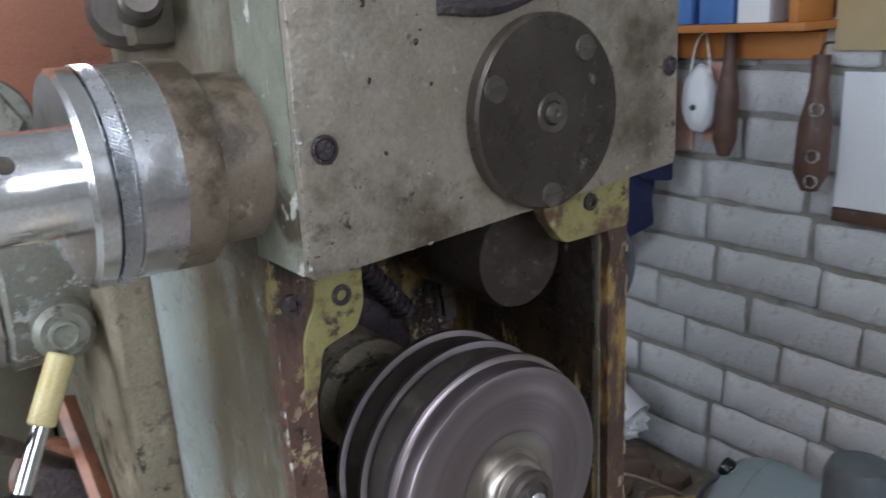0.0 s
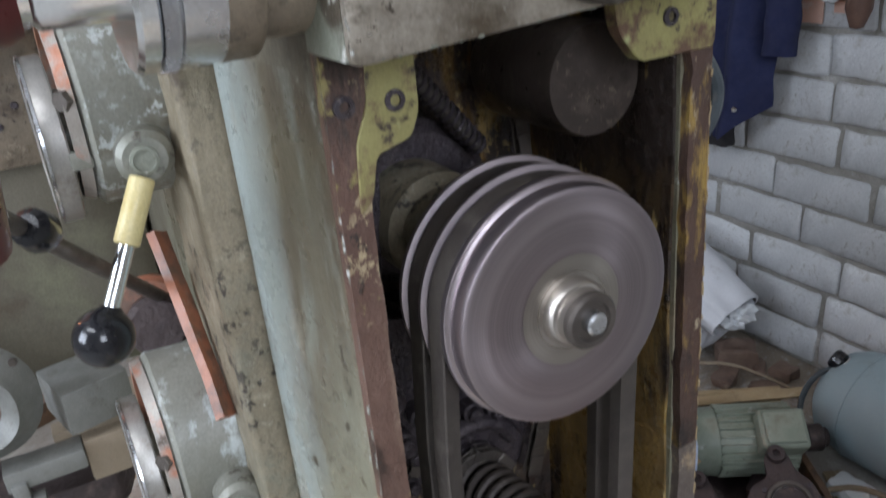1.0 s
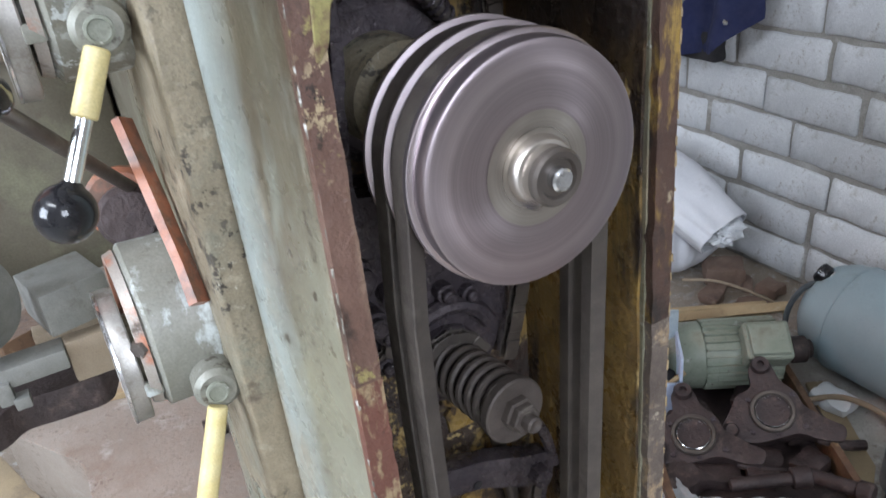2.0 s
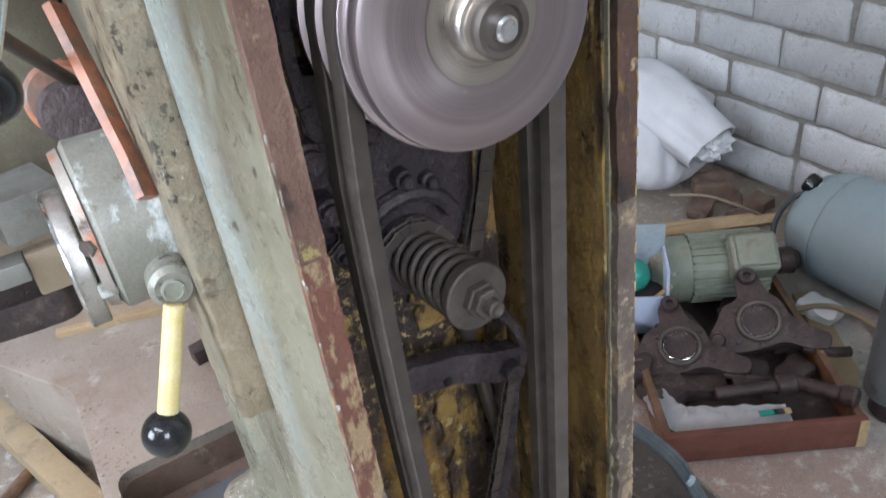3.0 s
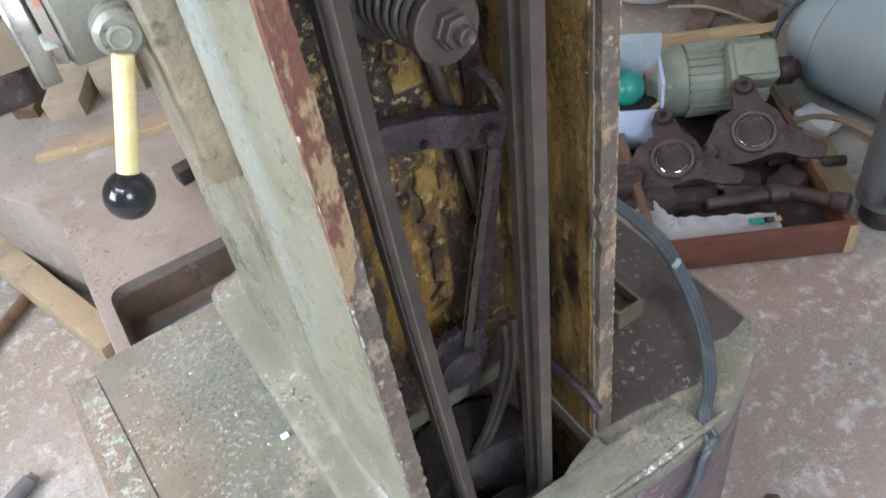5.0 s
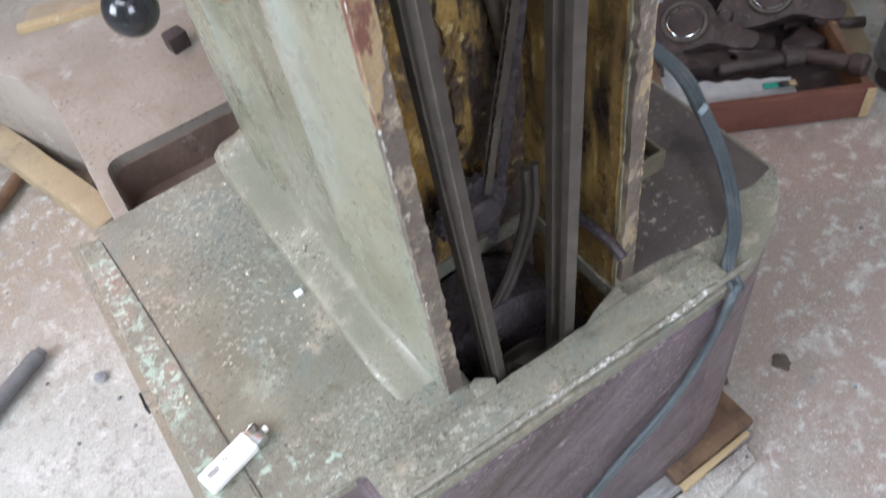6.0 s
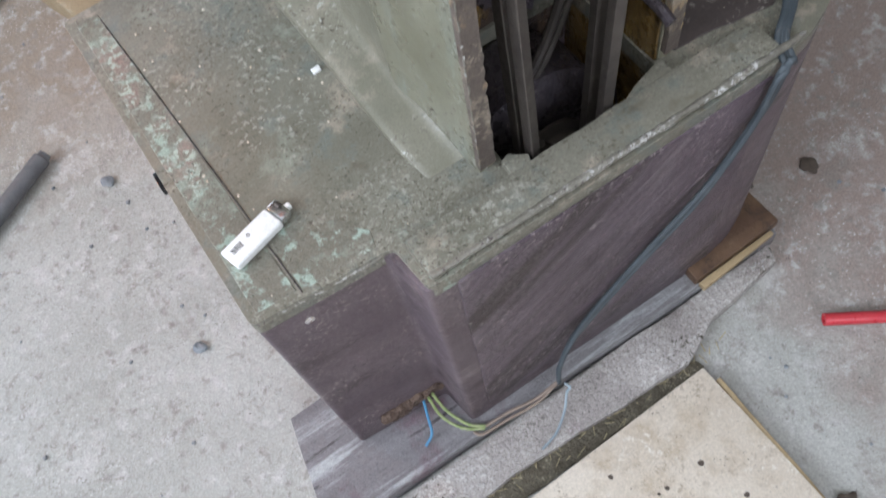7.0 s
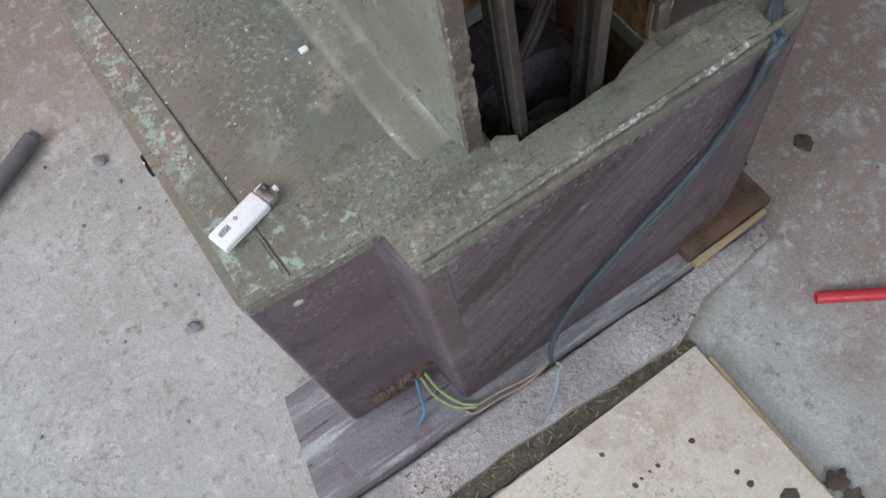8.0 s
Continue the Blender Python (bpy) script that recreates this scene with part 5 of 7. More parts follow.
def lever_unit(x, y, z, knob, upper):
    """A feed gearbox on the column's side: drum, dial, hub bolt and a lever with a ball."""
    drum = part("feed_drum", rough_up(grid_split(lathe([(0, -0.042), (0.050, -0.042), (0.056, -0.037), (0.056, 0.0), (0.050, 0.004), (0, 0.004)], (0.220, 0.553, z + 0.020), (-1, 0, 0), 56), 0.03), 0.0006, 40), "drum_paint", machine, "green-grey drum with scratched paint")
    part("side_groove", lathe([(0.044, 0.004), (0.0525, 0.004), (0.0505, 0.010), (0.044, 0.010)], (0.220, 0.553, z + 0.020), (-1, 0, 0), 56, True), "warm_lit_metal", drum, "drum edge with salmon lamp light painted on")
    disc = part("feed_disc", lathe([(0, 0.012), (0.0445, 0.012), (0.0455, 0.013), (0.0455, 0.0225), (0.0445, 0.024), (0.038, 0.0245), (0, 0.0225)], (0.220, 0.553, z + 0.003), (-1, 0, 0), 64), "dull_steel", machine, "dull knurled steel feed disc")
    part("disc_edge", lathe([(0.0445, 0.0225), (0.0460, 0.0225), (0.0460, 0.0240), (0.0440, 0.0248)], (0.220, 0.553, z + 0.003), (-1, 0, 0), 64, True), "satin_steel", disc, "bright worn edge of the disc")
    part("disc_shaft", lathe([(0, -0.01), (0.026, -0.01), (0.026, 0.0125), (0, 0.0125)], (0.220, 0.553, z + 0.003), (-1, 0, 0), 32), "green_paint", machine, "green-grey disc bearing")
    part("pointer", block(0.2065, 0.2175, 0.506, 0.512, z - 0.006, z + 0.004, 0.002), "drum_paint", machine)
    part("drum_bolt", nut((0.214, 0.508, z + 0.030), (-0.8, -0.6, 0), 0.006, 0.006), "dark_steel", machine)
    part("pivot_boss", lathe([(0, -0.03), (0.0152, -0.03), (0.0142, 0.0), (0.0108, 0.0035), (0, 0.0035)], (x, y + 0.004, z), (-0.12, -1, 0.05), 32), "bolt", machine, "grey lever pivot")
    part("pivot_bolt", lathe([(0, -0.001), (0.0072, -0.001), (0.0070, 0.0018), (0.0055, 0.0022), (0.005, 0.0012), (0, 0.0012)], (x - 0.001, y, z), (-0.12, -1, 0.05), 24), "plate_edge", machine)
    a, b = Vector((x, y, z)), Vector(knob)
    way = (b - a).normalized()
    n = (b - a).length
    lever = part("lever", rod(a + way * 0.010, b, 0.0042, 20), "chrome", machine, "chrome lever with a black ball")
    stop = n - 0.012 if not upper else 0.043
    part("sleeve", rod(a + way * 0.009, a + way * stop, 0.0062, 20, 0.001, 0.0064), "ivory", lever, "yellowed plastic sleeve")
    part("knob", joined(lathe([(0, -0.0155), (0.0045, -0.0155), (0.0062, -0.0135)] + [(0.0148 * math.sin(t), -0.0148 * math.cos(t)) for t in [0.5 + k * (math.pi - 0.5) / 18 for k in range(18)]] + [(0, 0.0148)], b, way, 36)), "ball", lever, "shiny black ball knob")


lever_unit(0.239, 0.477, 1.048, (0.1975, 0.456, 0.972), True)
lever_unit(0.245, 0.477, 0.829, (0.210, 0.456, 0.750), False)
# The lamp's orange glow on bar and lug is put into their colour.
part("link_bar", rough_up(grid_split(tube([(0.245, 0.565, 0.98), (0.2496, 0.5063, 0.9041), (0.2498, 0.4905, 0.8835)], 0.01, 4, 0, section=[(0.0065, -0.003), (0.0065, 0.003), (-0.0065, 0.003), (-0.0065, -0.003)]), 0.03), 0.0006, 40), "orange", machine, "worn brown link bar with orange lamp glow in its colour")
part("clamp_wheel", lathe([(0, -0.012), (0.0185, -0.012), (0.0205, -0.009), (0.0205, 0.004), (0.017, 0.008), (0, 0.009)], (0.234, 0.575, 0.915), (-0.15, -1, 0.25), 36), "rusty_iron", machine, "black clamp wheel")
part("clamp_lug", rough_up(lathe([(0, -0.008), (0.021, -0.008), (0.0235, -0.004), (0.0235, 0.004), (0.020, 0.007), (0, 0.007)], (0.233, 0.592, 0.92), (-0.15, -1, 0.25), 32), 0.001, 60), "orange", machine, "orange lug with lamp glow in its colour")
part("stop_rod", rod((0.172, 0.420, 1.052), (0.250, 0.60, 0.915), 0.0042, 14), "dark_steel", machine, "thin dark steel rod")
part("stop_knob", lathe([(0, -0.008), (0.007, -0.007), (0.0095, 0.0), (0.0085, 0.009), (0.005, 0.012), (0, 0.012)], (0.1845, 0.440, 1.036), (-0.078, -0.18, 0.137), 24), "ball", machine, "black rod knob")
part("cable_loop", tube([(0.4735, 0.375, 1.078), (0.488, 0.365, 1.076), (0.5005, 0.36, 1.055), (0.497, 0.36, 1.035), (0.483, 0.365, 1.020), (0.474, 0.37, 1.015)], 0.0042, 10), "cable", machine, "grey rubber cable loop")

part("knee", rough_up(grid_split(block(-0.12, 0.268, 0.80, 1.02, 0.782, 1.126, 0.012), 0.05), 0.0015, 30), "knee_paint", machine, "olive-green greasy knee casting")
part("knee_slide", rough_up(grid_split(block(0.27, 0.45, 0.652, 0.99, 0.80, 1.10, 0.01), 0.06), 0.001, 30), "knee_paint", machine, "olive-green slide between knee and column")
part("knee_cover", rough_up(grid_split(block(0.03, 0.225, 0.792, 0.802, 0.985, 1.10, 0.004), 0.04), 0.0008, 30), "beige_iron", machine, "beige cover plate with holes")
for x in (0.175, 0.19, 0.205):
    part("cover_hole", lathe([(0, 0), (0.0032, 0), (0.0028, 0.0008), (0, 0.0008)], (x, 0.7915, 1.02 + (x - 0.175)), (0, -1, 0), 12), "oily_iron", machine)

# The work table with its vice and loose clamps, left of the levers.
part("vice_base", rough_up(grid_split(prism(rounded([(0.05, 0.685), (0.10, 0.69), (0.115, 0.705), (0.185, 0.70), (0.20, 0.74), (0.19, 0.775), (0.05, 0.79)], 0.012), 0.705, 0.735, soft=0.004), 0.03), 0.001, 40), "rusty_iron", machine, "brown iron vice foot")
part("vice_jaw", joined(block(0.165, 0.215, 0.70, 0.75, 0.735, 0.775, 0.003), block(0.145, 0.20, 0.715, 0.735, 0.770, 0.782, 0.002)), "grey_wood", machine, "brown iron vice jaw")
part("vice_block", block(0.152, 0.206, 0.70, 0.76, 0.786, 0.824, 0.002, Matrix.Translation((0.18, 0.73, 0.8)) @ pose(0, 0, 0, 0, 0, 14) @ Matrix.Translation((-0.18, -0.73, -0.8))), "grey_cast", machine, "grey steel block")
part("strap_clamp", joined(block(0.105, 0.165, 0.69, 0.715, 0.757, 0.775, 0.002), block(0.108, 0.12, 0.685, 0.70, 0.745, 0.765, 0.002), block(0.118, 0.13, 0.682, 0.695, 0.74, 0.75, 0.001)), "grey_cast", machine, "grey step clamp")
clamp_line = [(0.08, 0.70, 0.878), (0.112, 0.70, 0.872), (0.132, 0.70, 0.848), (0.132, 0.70, 0.818), (0.115, 0.70, 0.800), (0.08, 0.70, 0.796)]
part("yoke", tube(clamp_line, 0.012, 10, 8, section=[(0.013, -0.008), (0.013, 0.008), (-0.013, 0.008), (-0.013, -0.008)]), "grey_cast", machine, "grey cast yoke")
part("yoke_screw", lathe([(0, 0), (0.0035, 0), (0.003, 0.002), (0, 0.002)], (0.138, 0.687, 0.868), (0, -1, 0), 14), "dark_steel", machine)

# ---------------------------------------------------------------- by the machine's base
plank = solid("plank", rough_up(grid_split(prism([(0.022, 0.41), (-0.004, 0.268), (0.30, 0.266), (0.628, 0.262), (0.634, 0.40), (0.30, 0.42)], 0.0, 0.03, soft=0.002), 0.04), 0.0015, 30), "old_plank", "grey weathered plank under the machine's base", "plank")
bed = rough_up(grid_split(prism([(0.0, 0.262), (0.02, 0.205), (0.20, 0.212), (0.44, 0.20), (0.50, 0.225), (0.61, 0.24), (0.62, 0.262)], -0.02, 0.014, soft=0.004), 0.03), 0.003, 25)
setting("mortar_bed", bed, "mortar_strip", "dirty strip of mortar along the plank", "mortar")
OIL_SPOTS = ((0.42, 0.004, 0.01), (0.396, 0.037, 0.004), (0.329, 0.106, 0.0028), (0.296, 0.103, 0.0035), (0.376, 0.106, 0.0035), (0.318, 0.106, 0.002), (0.306, 0.105, 0.0022), (0.393, 0.054, 0.003), (0.287, 0.149, 0.003), (0.336, 0.051, 0.003))
solid("particle_board", block(-0.02, 0.45, -0.40, 0.187, 0.001, 0.017, 0.0015, Matrix.Translation((0.45, 0.187, 0)) @ pose(0, 0, 0, 0, 0, 1.5) @ Matrix.Translation((-0.45, -0.187, 0))), "board", "pale particle board with oil drops on the floor", "board")
solid("edge_strip", rough_up(grid_split(block(0.452, 0.458, -0.02, 0.168, 0.0, 0.0145, 0.001), 0.02), 0.001, 60), "raw_wood", "pale split strip beside the particle board", "wood strip")
dirt = grid_split(prism([(-0.02, 0.184), (0.450, 0.186), (0.455, 0.190), (0.455, 0.200), (0.44, 0.207), (0.20, 0.216), (-0.02, 0.209)], -0.004, 0.0035, soft=0.001), 0.008)
solid("gap_dirt", rough_up(dirt, 0.004, 90), "gap_dirt", "dark dirt in the gap beside the particle board", "dirt", kind="stuff")
straws = []
for k in range(70):
    x, y, a, n = random.uniform(0.05, 0.49), random.uniform(0.187, 0.212), random.uniform(0, 3.14), random.uniform(0.004, 0.016)
    straws.append(rod((x, y, 0.007), (x + n * math.cos(a), y + n * math.sin(a), 0.009), random.uniform(0.0003, 0.0007), 5))
solid("straw_bits", joined(*straws), "straw", "bits of straw in the dirty gap", "straw", kind="stuff")
for x, y, r in OIL_SPOTS:
    spot = lathe([(0, 0), (r, 0), (r * 0.9, 0.0006), (0, 0.0008)], (0, 0, 0), (0, 0, 1), 26)
    for v in spot.verts:
        v.co.xy *= 1 + 0.35 * noise.noise(Vector((v.co.x / r * 1.6 + 9 * x, v.co.y / r * 1.6, 4 * y)))
    spot.transform(Matrix.Translation((x, y, 0.01685)))
    solid("oil_spot", spot, "oil", "dark oil spot soaked into the particle board", "oil spot", "oil spots on the board")
for x, y, r in ((0.478, -0.011, 0.0120), (0.479, -0.033, 0.0100), (0.458, -0.008, 0.0070), (0.744, 0.319, 0.0120), (0.665, 0.344, 0.0070)):
    spot = lathe([(0, 0), (r, 0), (r * 0.9, 0.0008), (0, 0.0012)], (0, 0, 0), (0, 0, 1), 26)
    for v in spot.verts:
        v.co.xy *= 1 + 0.45 * noise.noise(Vector((v.co.x / r * 1.6 + 9 * x, v.co.y / r * 1.6, 4 * y)))
    spot.transform(Matrix.Translation((x, y, -0.0008)))
    solid("oil_spot", spot, "oil", "dark oil spot on the concrete floor", "oil spot", "oil spots on the floor")
wedge = thing("wooden_wedge", "oil-soaked wooden block wedged under the machine's base", "wooden block")
part("block", rough_up(grid_split(prism([(0.505, 0.266), (0.632, 0.270), (0.632, 0.33), (0.505, 0.33)], 0.029, 0.047, soft=0.002), 0.03), 0.001, 50), "wet_wood", wedge)
part("split_piece", prism([(0.508, 0.255), (0.62, 0.262), (0.62, 0.268), (0.508, 0.265)], 0.029, 0.038, soft=0.001), "raw_wood", wedge, "pale split edge")

lighter = thing("cigarette_lighter", "white plastic cigarette lighter with a metal cap lying on the base", "lighter")
LM = Matrix.Translation((0.0855, 0.4005, 0.4015)) @ pose(0, 0, 0, 0, 0, 16.5)
lay = lambda bm: (bm.transform(LM), bm)[1]
part("body", lay(block(0.0, 0.0485, -0.0205, 0.0, 0.0, 0.0085, 0.0028, segments=3)), "white_plastic", lighter)
part("metal_cap", lay(block(0.0488, 0.0595, -0.0195, -0.001, 0.0008, 0.0082, 0.0018)), "chrome", lighter, "bright metal cap")
part("wheel", lay(lathe([(0, -0.0025), (0.0026, -0.0025), (0.0026, 0.0025), (0, 0.0025)], (0.0570, -0.007, 0.0068), (0, 1, 0), 20)), "dark_steel", lighter)
part("thumb_lever", lay(block(0.058, 0.0635, -0.0145, -0.010, 0.002, 0.007, 0.001)), "white_plastic", lighter)
for k in range(9):
    part("print_bar", lay(block(0.006 + k * 0.0012, 0.0066 + k * 0.0012 + 0.0002 * (k % 2), -0.0115, -0.006, 0.0084, 0.00862)), "ink", lighter)
part("print_ring", lay(lathe([(0.0009, 0), (0.0016, 0), (0.0016, 0.0002), (0.0009, 0.0002)], (0.024, -0.0075, 0.0085), (0, 0, 1), 18, True)), "ink", lighter)

# The supply cable over the base's corner, and the loose wires.
supply = thing("supply_cable", "grey-black rubber supply cable draped over the machine's base", "cable")
for k, (out, slack) in enumerate(((0.0, 0.0), (0.0045, 0.012), (-0.0045, -0.012))):
    part("cable", tube([(0.470, 0.46, 0.68), (0.53, 0.43, 0.595 + 0.2 * slack)] + [(x + out, y, z) for x, y, z in ((0.5783, 0.4075, 0.5300), (0.6073, 0.4042, 0.4750), (0.6103, 0.3778, 0.4400), (0.5960, 0.3472, 0.4220), (0.5723, 0.3178, 0.4120), (0.5442, 0.2959, 0.4050))] + [(0.5375 + out, 0.2800 - 0.002 * k, 0.398)]
                       + [(x + slack * 0.4, 0.2765 - 0.001 * k, z + slack * 0.75) for x, z in ((0.5284, 0.3963), (0.5183, 0.3454), (0.4768, 0.2675), (0.4057, 0.1994), (0.3384, 0.1232))] + [(0.308, 0.268, 0.078), (0.300, 0.261, 0.046)], 0.0030, 10), "cable", supply)
part("cable_tie", lathe([(0.0030, -0.003), (0.0062, -0.003), (0.0062, 0.003), (0.0030, 0.003)], (0.6073, 0.4042, 0.4750), (0.5, -0.6, -0.6), 16, True), "wire_grey", supply, "pale tape round the cable")
part("string", tube([(0.303, 0.254, 0.055), (0.306, 0.248, 0.05), (0.300, 0.246, 0.045), (0.290, 0.236, 0.026), (0.268, 0.222, 0.018), (0.244, 0.216, 0.0175)], 0.0016, 6), "wire_grey", supply, "grey-blue string tied round the cable")
part("brown_wire", tube([(0.304, 0.262, 0.05), (0.27, 0.262, 0.038), (0.235, 0.268, 0.034), (0.205, 0.270, 0.034)], 0.0019, 8), "copper", supply, "brown inner wire")
part("brown_wire", tube([(0.304, 0.262, 0.046), (0.268, 0.258, 0.036), (0.23, 0.262, 0.033), (0.198, 0.264, 0.034), (0.19, 0.272, 0.034)], 0.0017, 8), "copper", supply)
part("green_wire", tube([(0.205, 0.270, 0.035), (0.190, 0.282, 0.038), (0.178, 0.305, 0.05), (0.174, 0.323, 0.075)], 0.0019, 8), "wire_green", supply, "yellow-green wire")
part("green_wire", tube([(0.203, 0.268, 0.035), (0.183, 0.282, 0.036), (0.170, 0.304, 0.046), (0.168, 0.323, 0.072)], 0.0018, 8), "wire_green", supply)
part("blue_wire", tube([(0.162, 0.324, 0.070), (0.156, 0.310, 0.052), (0.150, 0.296, 0.040), (0.137, 0.290, 0.034)], 0.0017, 8), "wire_blue", supply, "blue wire")
solid("rubbish_heap", rough_up(grid_split(block(0.112, 0.192, 0.326, 0.338, 0.058, 0.078, 0.006), 0.006), 0.005, 140), "rust_crumbs", "crumbs of dried rust and dirt at the base", "dirt", kind="stuff")

# ---------------------------------------------------------------- loose things on the floor
solid("red_tube", lathe([(0.0045, 0), (0.0075, 0), (0.0075, 0.30), (0.0045, 0.30)], (0.6020, 0.1530, 0.0085), (0.0540, -0.0350, 0), 24, True), "red_tube", "red plastic tube lying on the concrete floor", "tube")
solid("pipe_piece", joined(rod((-0.107, 0.985, 0.0125), (-0.245, 0.902, 0.0125), 0.0125, 24, 0.002), rod((-0.101, 0.9887, 0.0125), (-0.108, 0.9844, 0.0125), 0.009, 20)), "pipe", "short dark grey pipe on the floor", "pipe")
solid("pebble", rough_up(lathe([(0, 0), (0.008, 0.001), (0.009, 0.004), (0.005, 0.008), (0, 0.008)], (-0.036, 0.572, -0.001), (0, 0, 1), 12), 0.003, 70), "stone", "blue-grey stone chip on the floor", "stone")
solid("pebble", rough_up(lathe([(0, 0), (0.009, 0.001), (0.010, 0.004), (0.005, 0.007), (0, 0.008)], (-0.042, 0.893, -0.002), (0, 0, 1), 12), 0.003, 70, 3), "stone", "blue-grey stone chip on the floor", "stone")
solid("paint_chip", block(0.228, 0.236, 0.512, 0.518, 0.3995, 0.4025, 0.001), "white_plastic", "white paint chip on the machine's base", "chip")
grit = []
for k in range(260):
    x, y, s = random.uniform(-0.5, 1.1), random.uniform(-0.1, 1.9), random.uniform(0.0012, 0.0038)
    if (0.0 < x < 0.70 and 0.2 < y < 0.75) or (x < 0.46 and y < 0.2):
        continue
    grit.append(rough_up(lathe([(0, 0), (s, s * 0.2), (s * 0.7, s * 0.9), (0, s)], (x, y, -0.003), (0, 0, 1), 5), s * 0.3, 200, k))
solid("floor_grit", joined(*grit), "stone", "scattered grit on the concrete floor", "grit", kind="stuff")
crumbs = []
for k in range(110):
    x, y, s = random.uniform(0.09, 0.64), random.uniform(0.292, 0.72), random.uniform(0.0006, 0.0017)
    if 0.235 < x < 0.50 and y > 0.33 or x < 0.2 and y < 0.34 or x > 0.57 and y < 0.36:
        continue
    crumbs.append(rough_up(lathe([(0, 0), (s, s * 0.2), (s * 0.7, s * 0.9), (0, s)], (x, y, 0.3997), (0, 0, 1), 5), s * 0.3, 200, k))
solid("base_grit", joined(*crumbs), "board", "pale crumbs scattered on the machine's base", "grit", kind="stuff")

# Behind the machine: a steel trough, sticks and a bar.
trough = thing("steel_trough", "dirty green-grey steel trough behind the machine's base", "trough")
trough_body = part("body", grid_split(prism(rounded([(0.100, 0.80), (0.56, 0.80), (0.56, 1.92), (-0.02, 1.92), (-0.02, 1.50), (0.100, 1.30)], 0.02), 0.0, 0.222, soft=0.014, segments=3), 0.12), "dusty_cast", trough)
cut(trough_body, prism(rounded([(0.122, 0.79), (0.50, 0.79), (0.50, 1.052), (0.122, 1.052)], 0.03), 0.14, 0.4))
lining = part("lining", prism(rounded([(0.1205, 0.805), (0.495, 0.805), (0.495, 1.0535), (0.1205, 1.0535)], 0.03), 0.138, 0.203), "trough_rust", trough, "rust-brown inside of the trough")
cut(lining, prism(rounded([(0.125, 0.79), (0.50, 0.79), (0.50, 1.049), (0.125, 1.049)], 0.03), 0.1435, 0.4))
part("oil_film", block(0.15, 0.48, 0.83, 1.02, 0.1415, 0.1455, 0.001), "post_grey", trough, "blue-grey oily bottom")
bar = thing("wooden_bar", "pale squared wooden bar leaning on the trough", "wooden bar")
bar_turn = Matrix.Translation((-0.005, 1.40, 0.012)) @ pose(0, 0, 0, 0, 8, -70)
part("beam", rough_up(grid_split(block(-0.24, 0.237, -0.026, 0.026, 0, 0.05, 0.003, bar_turn), 0.05), 0.0012, 25), "bar_wood", bar)
part("end_grain", block(0.2365, 0.2405, -0.0255, 0.0255, 0.0005, 0.0495, 0.0015, bar_turn), "grey_wood", bar, "darker sawn end of the bar")
solid("stick", rod((-0.17, 1.28, 0.012), (-0.015, 1.43, 0.012), 0.012, 12, 0.002), "wet_wood", "dark wooden stick on the floor", "stick")
batten_turn = Matrix.Translation((0.225, 1.447, 0.2215)) @ pose(0, 0, 0, 0, 0, -17.2)
solid("batten", block(-0.125, 0.125, -0.008, 0.008, 0, 0.014, 0.0015, batten_turn), "raw_wood", "thin pale batten lying on the trough's top", "batten")
solid("thin_board", rough_up(grid_split(block(-0.115, 0.125, 0.014, 0.062, 0, 0.008, 0.0015, batten_turn), 0.03), 0.001, 30), "grey_wood", "thin dusty board beside the batten", "board")
for x, y, w, d, h, turn, tilt, m in ((0.060, 1.80, 0.15, 0.10, 0.05, 24, 0, "wet_wood"), (0.150, 1.71, 0.05, 0.12, 0.035, -32, 8, "wet_wood"), (0.225, 1.665, 0.075, 0.16, 0.05, -28, 6, "grey_wood"), (0.325, 1.66, 0.09, 0.13, 0.07, -20, 0, "grey_wood"), (0.315, 1.235, 0.035, 0.03, 0.03, 12, 0, "rusty_iron"), (0.40, 1.72, 0.10, 0.12, 0.09, 10, 0, "grey_wood")):
    solid("wood_block", rough_up(grid_split(block(-w / 2, w / 2, -d / 2, d / 2, 0, h, 0.004, Matrix.Translation((x, y, 0.2205)) @ pose(0, 0, 0, tilt, 0, turn)), 0.04), 0.0025, 22, x * 9), m, "dusty brown offcut lying on the trough's top", "offcut", "offcuts on the trough")

# ---------------------------------------------------------------- the corner by the brick wall
tray = thing("wooden_tray", "low brown-red wooden tray full of greasy car parts", "tray")
TM = Matrix.Translation((0.910, 0.724, 0.0)) @ pose(0, 0, 0, 0, 0, -30.6)
tin = lambda bm: (bm.transform(TM), bm)[1]
part("front_board", tin(block(0.0, 0.333, 0.0, 0.014, 0.0, 0.062, 0.002)), "brown_wood", tray)
part("side_board", tin(block(0.319, 0.333, 0.014, 0.56, 0.0, 0.058, 0.002)), "wet_wood", tray)
part("side_board", tin(block(0.0, 0.014, 0.014, 0.56, 0.0, 0.058, 0.002)), "wet_wood", tray)
part("back_board", tin(block(0.0, 0.333, 0.56, 0.574, 0.0, 0.12, 0.002)), "raw_wood", tray)
part("bottom", tin(block(0.014, 0.319, 0.014, 0.56, 0.002, 0.010)), "rusty_iron", tray)
part("end_grain", tin(block(0.3185, 0.3345, -0.002, 0.0, 0.001, 0.061, 0.0005)), "raw_wood", tray)


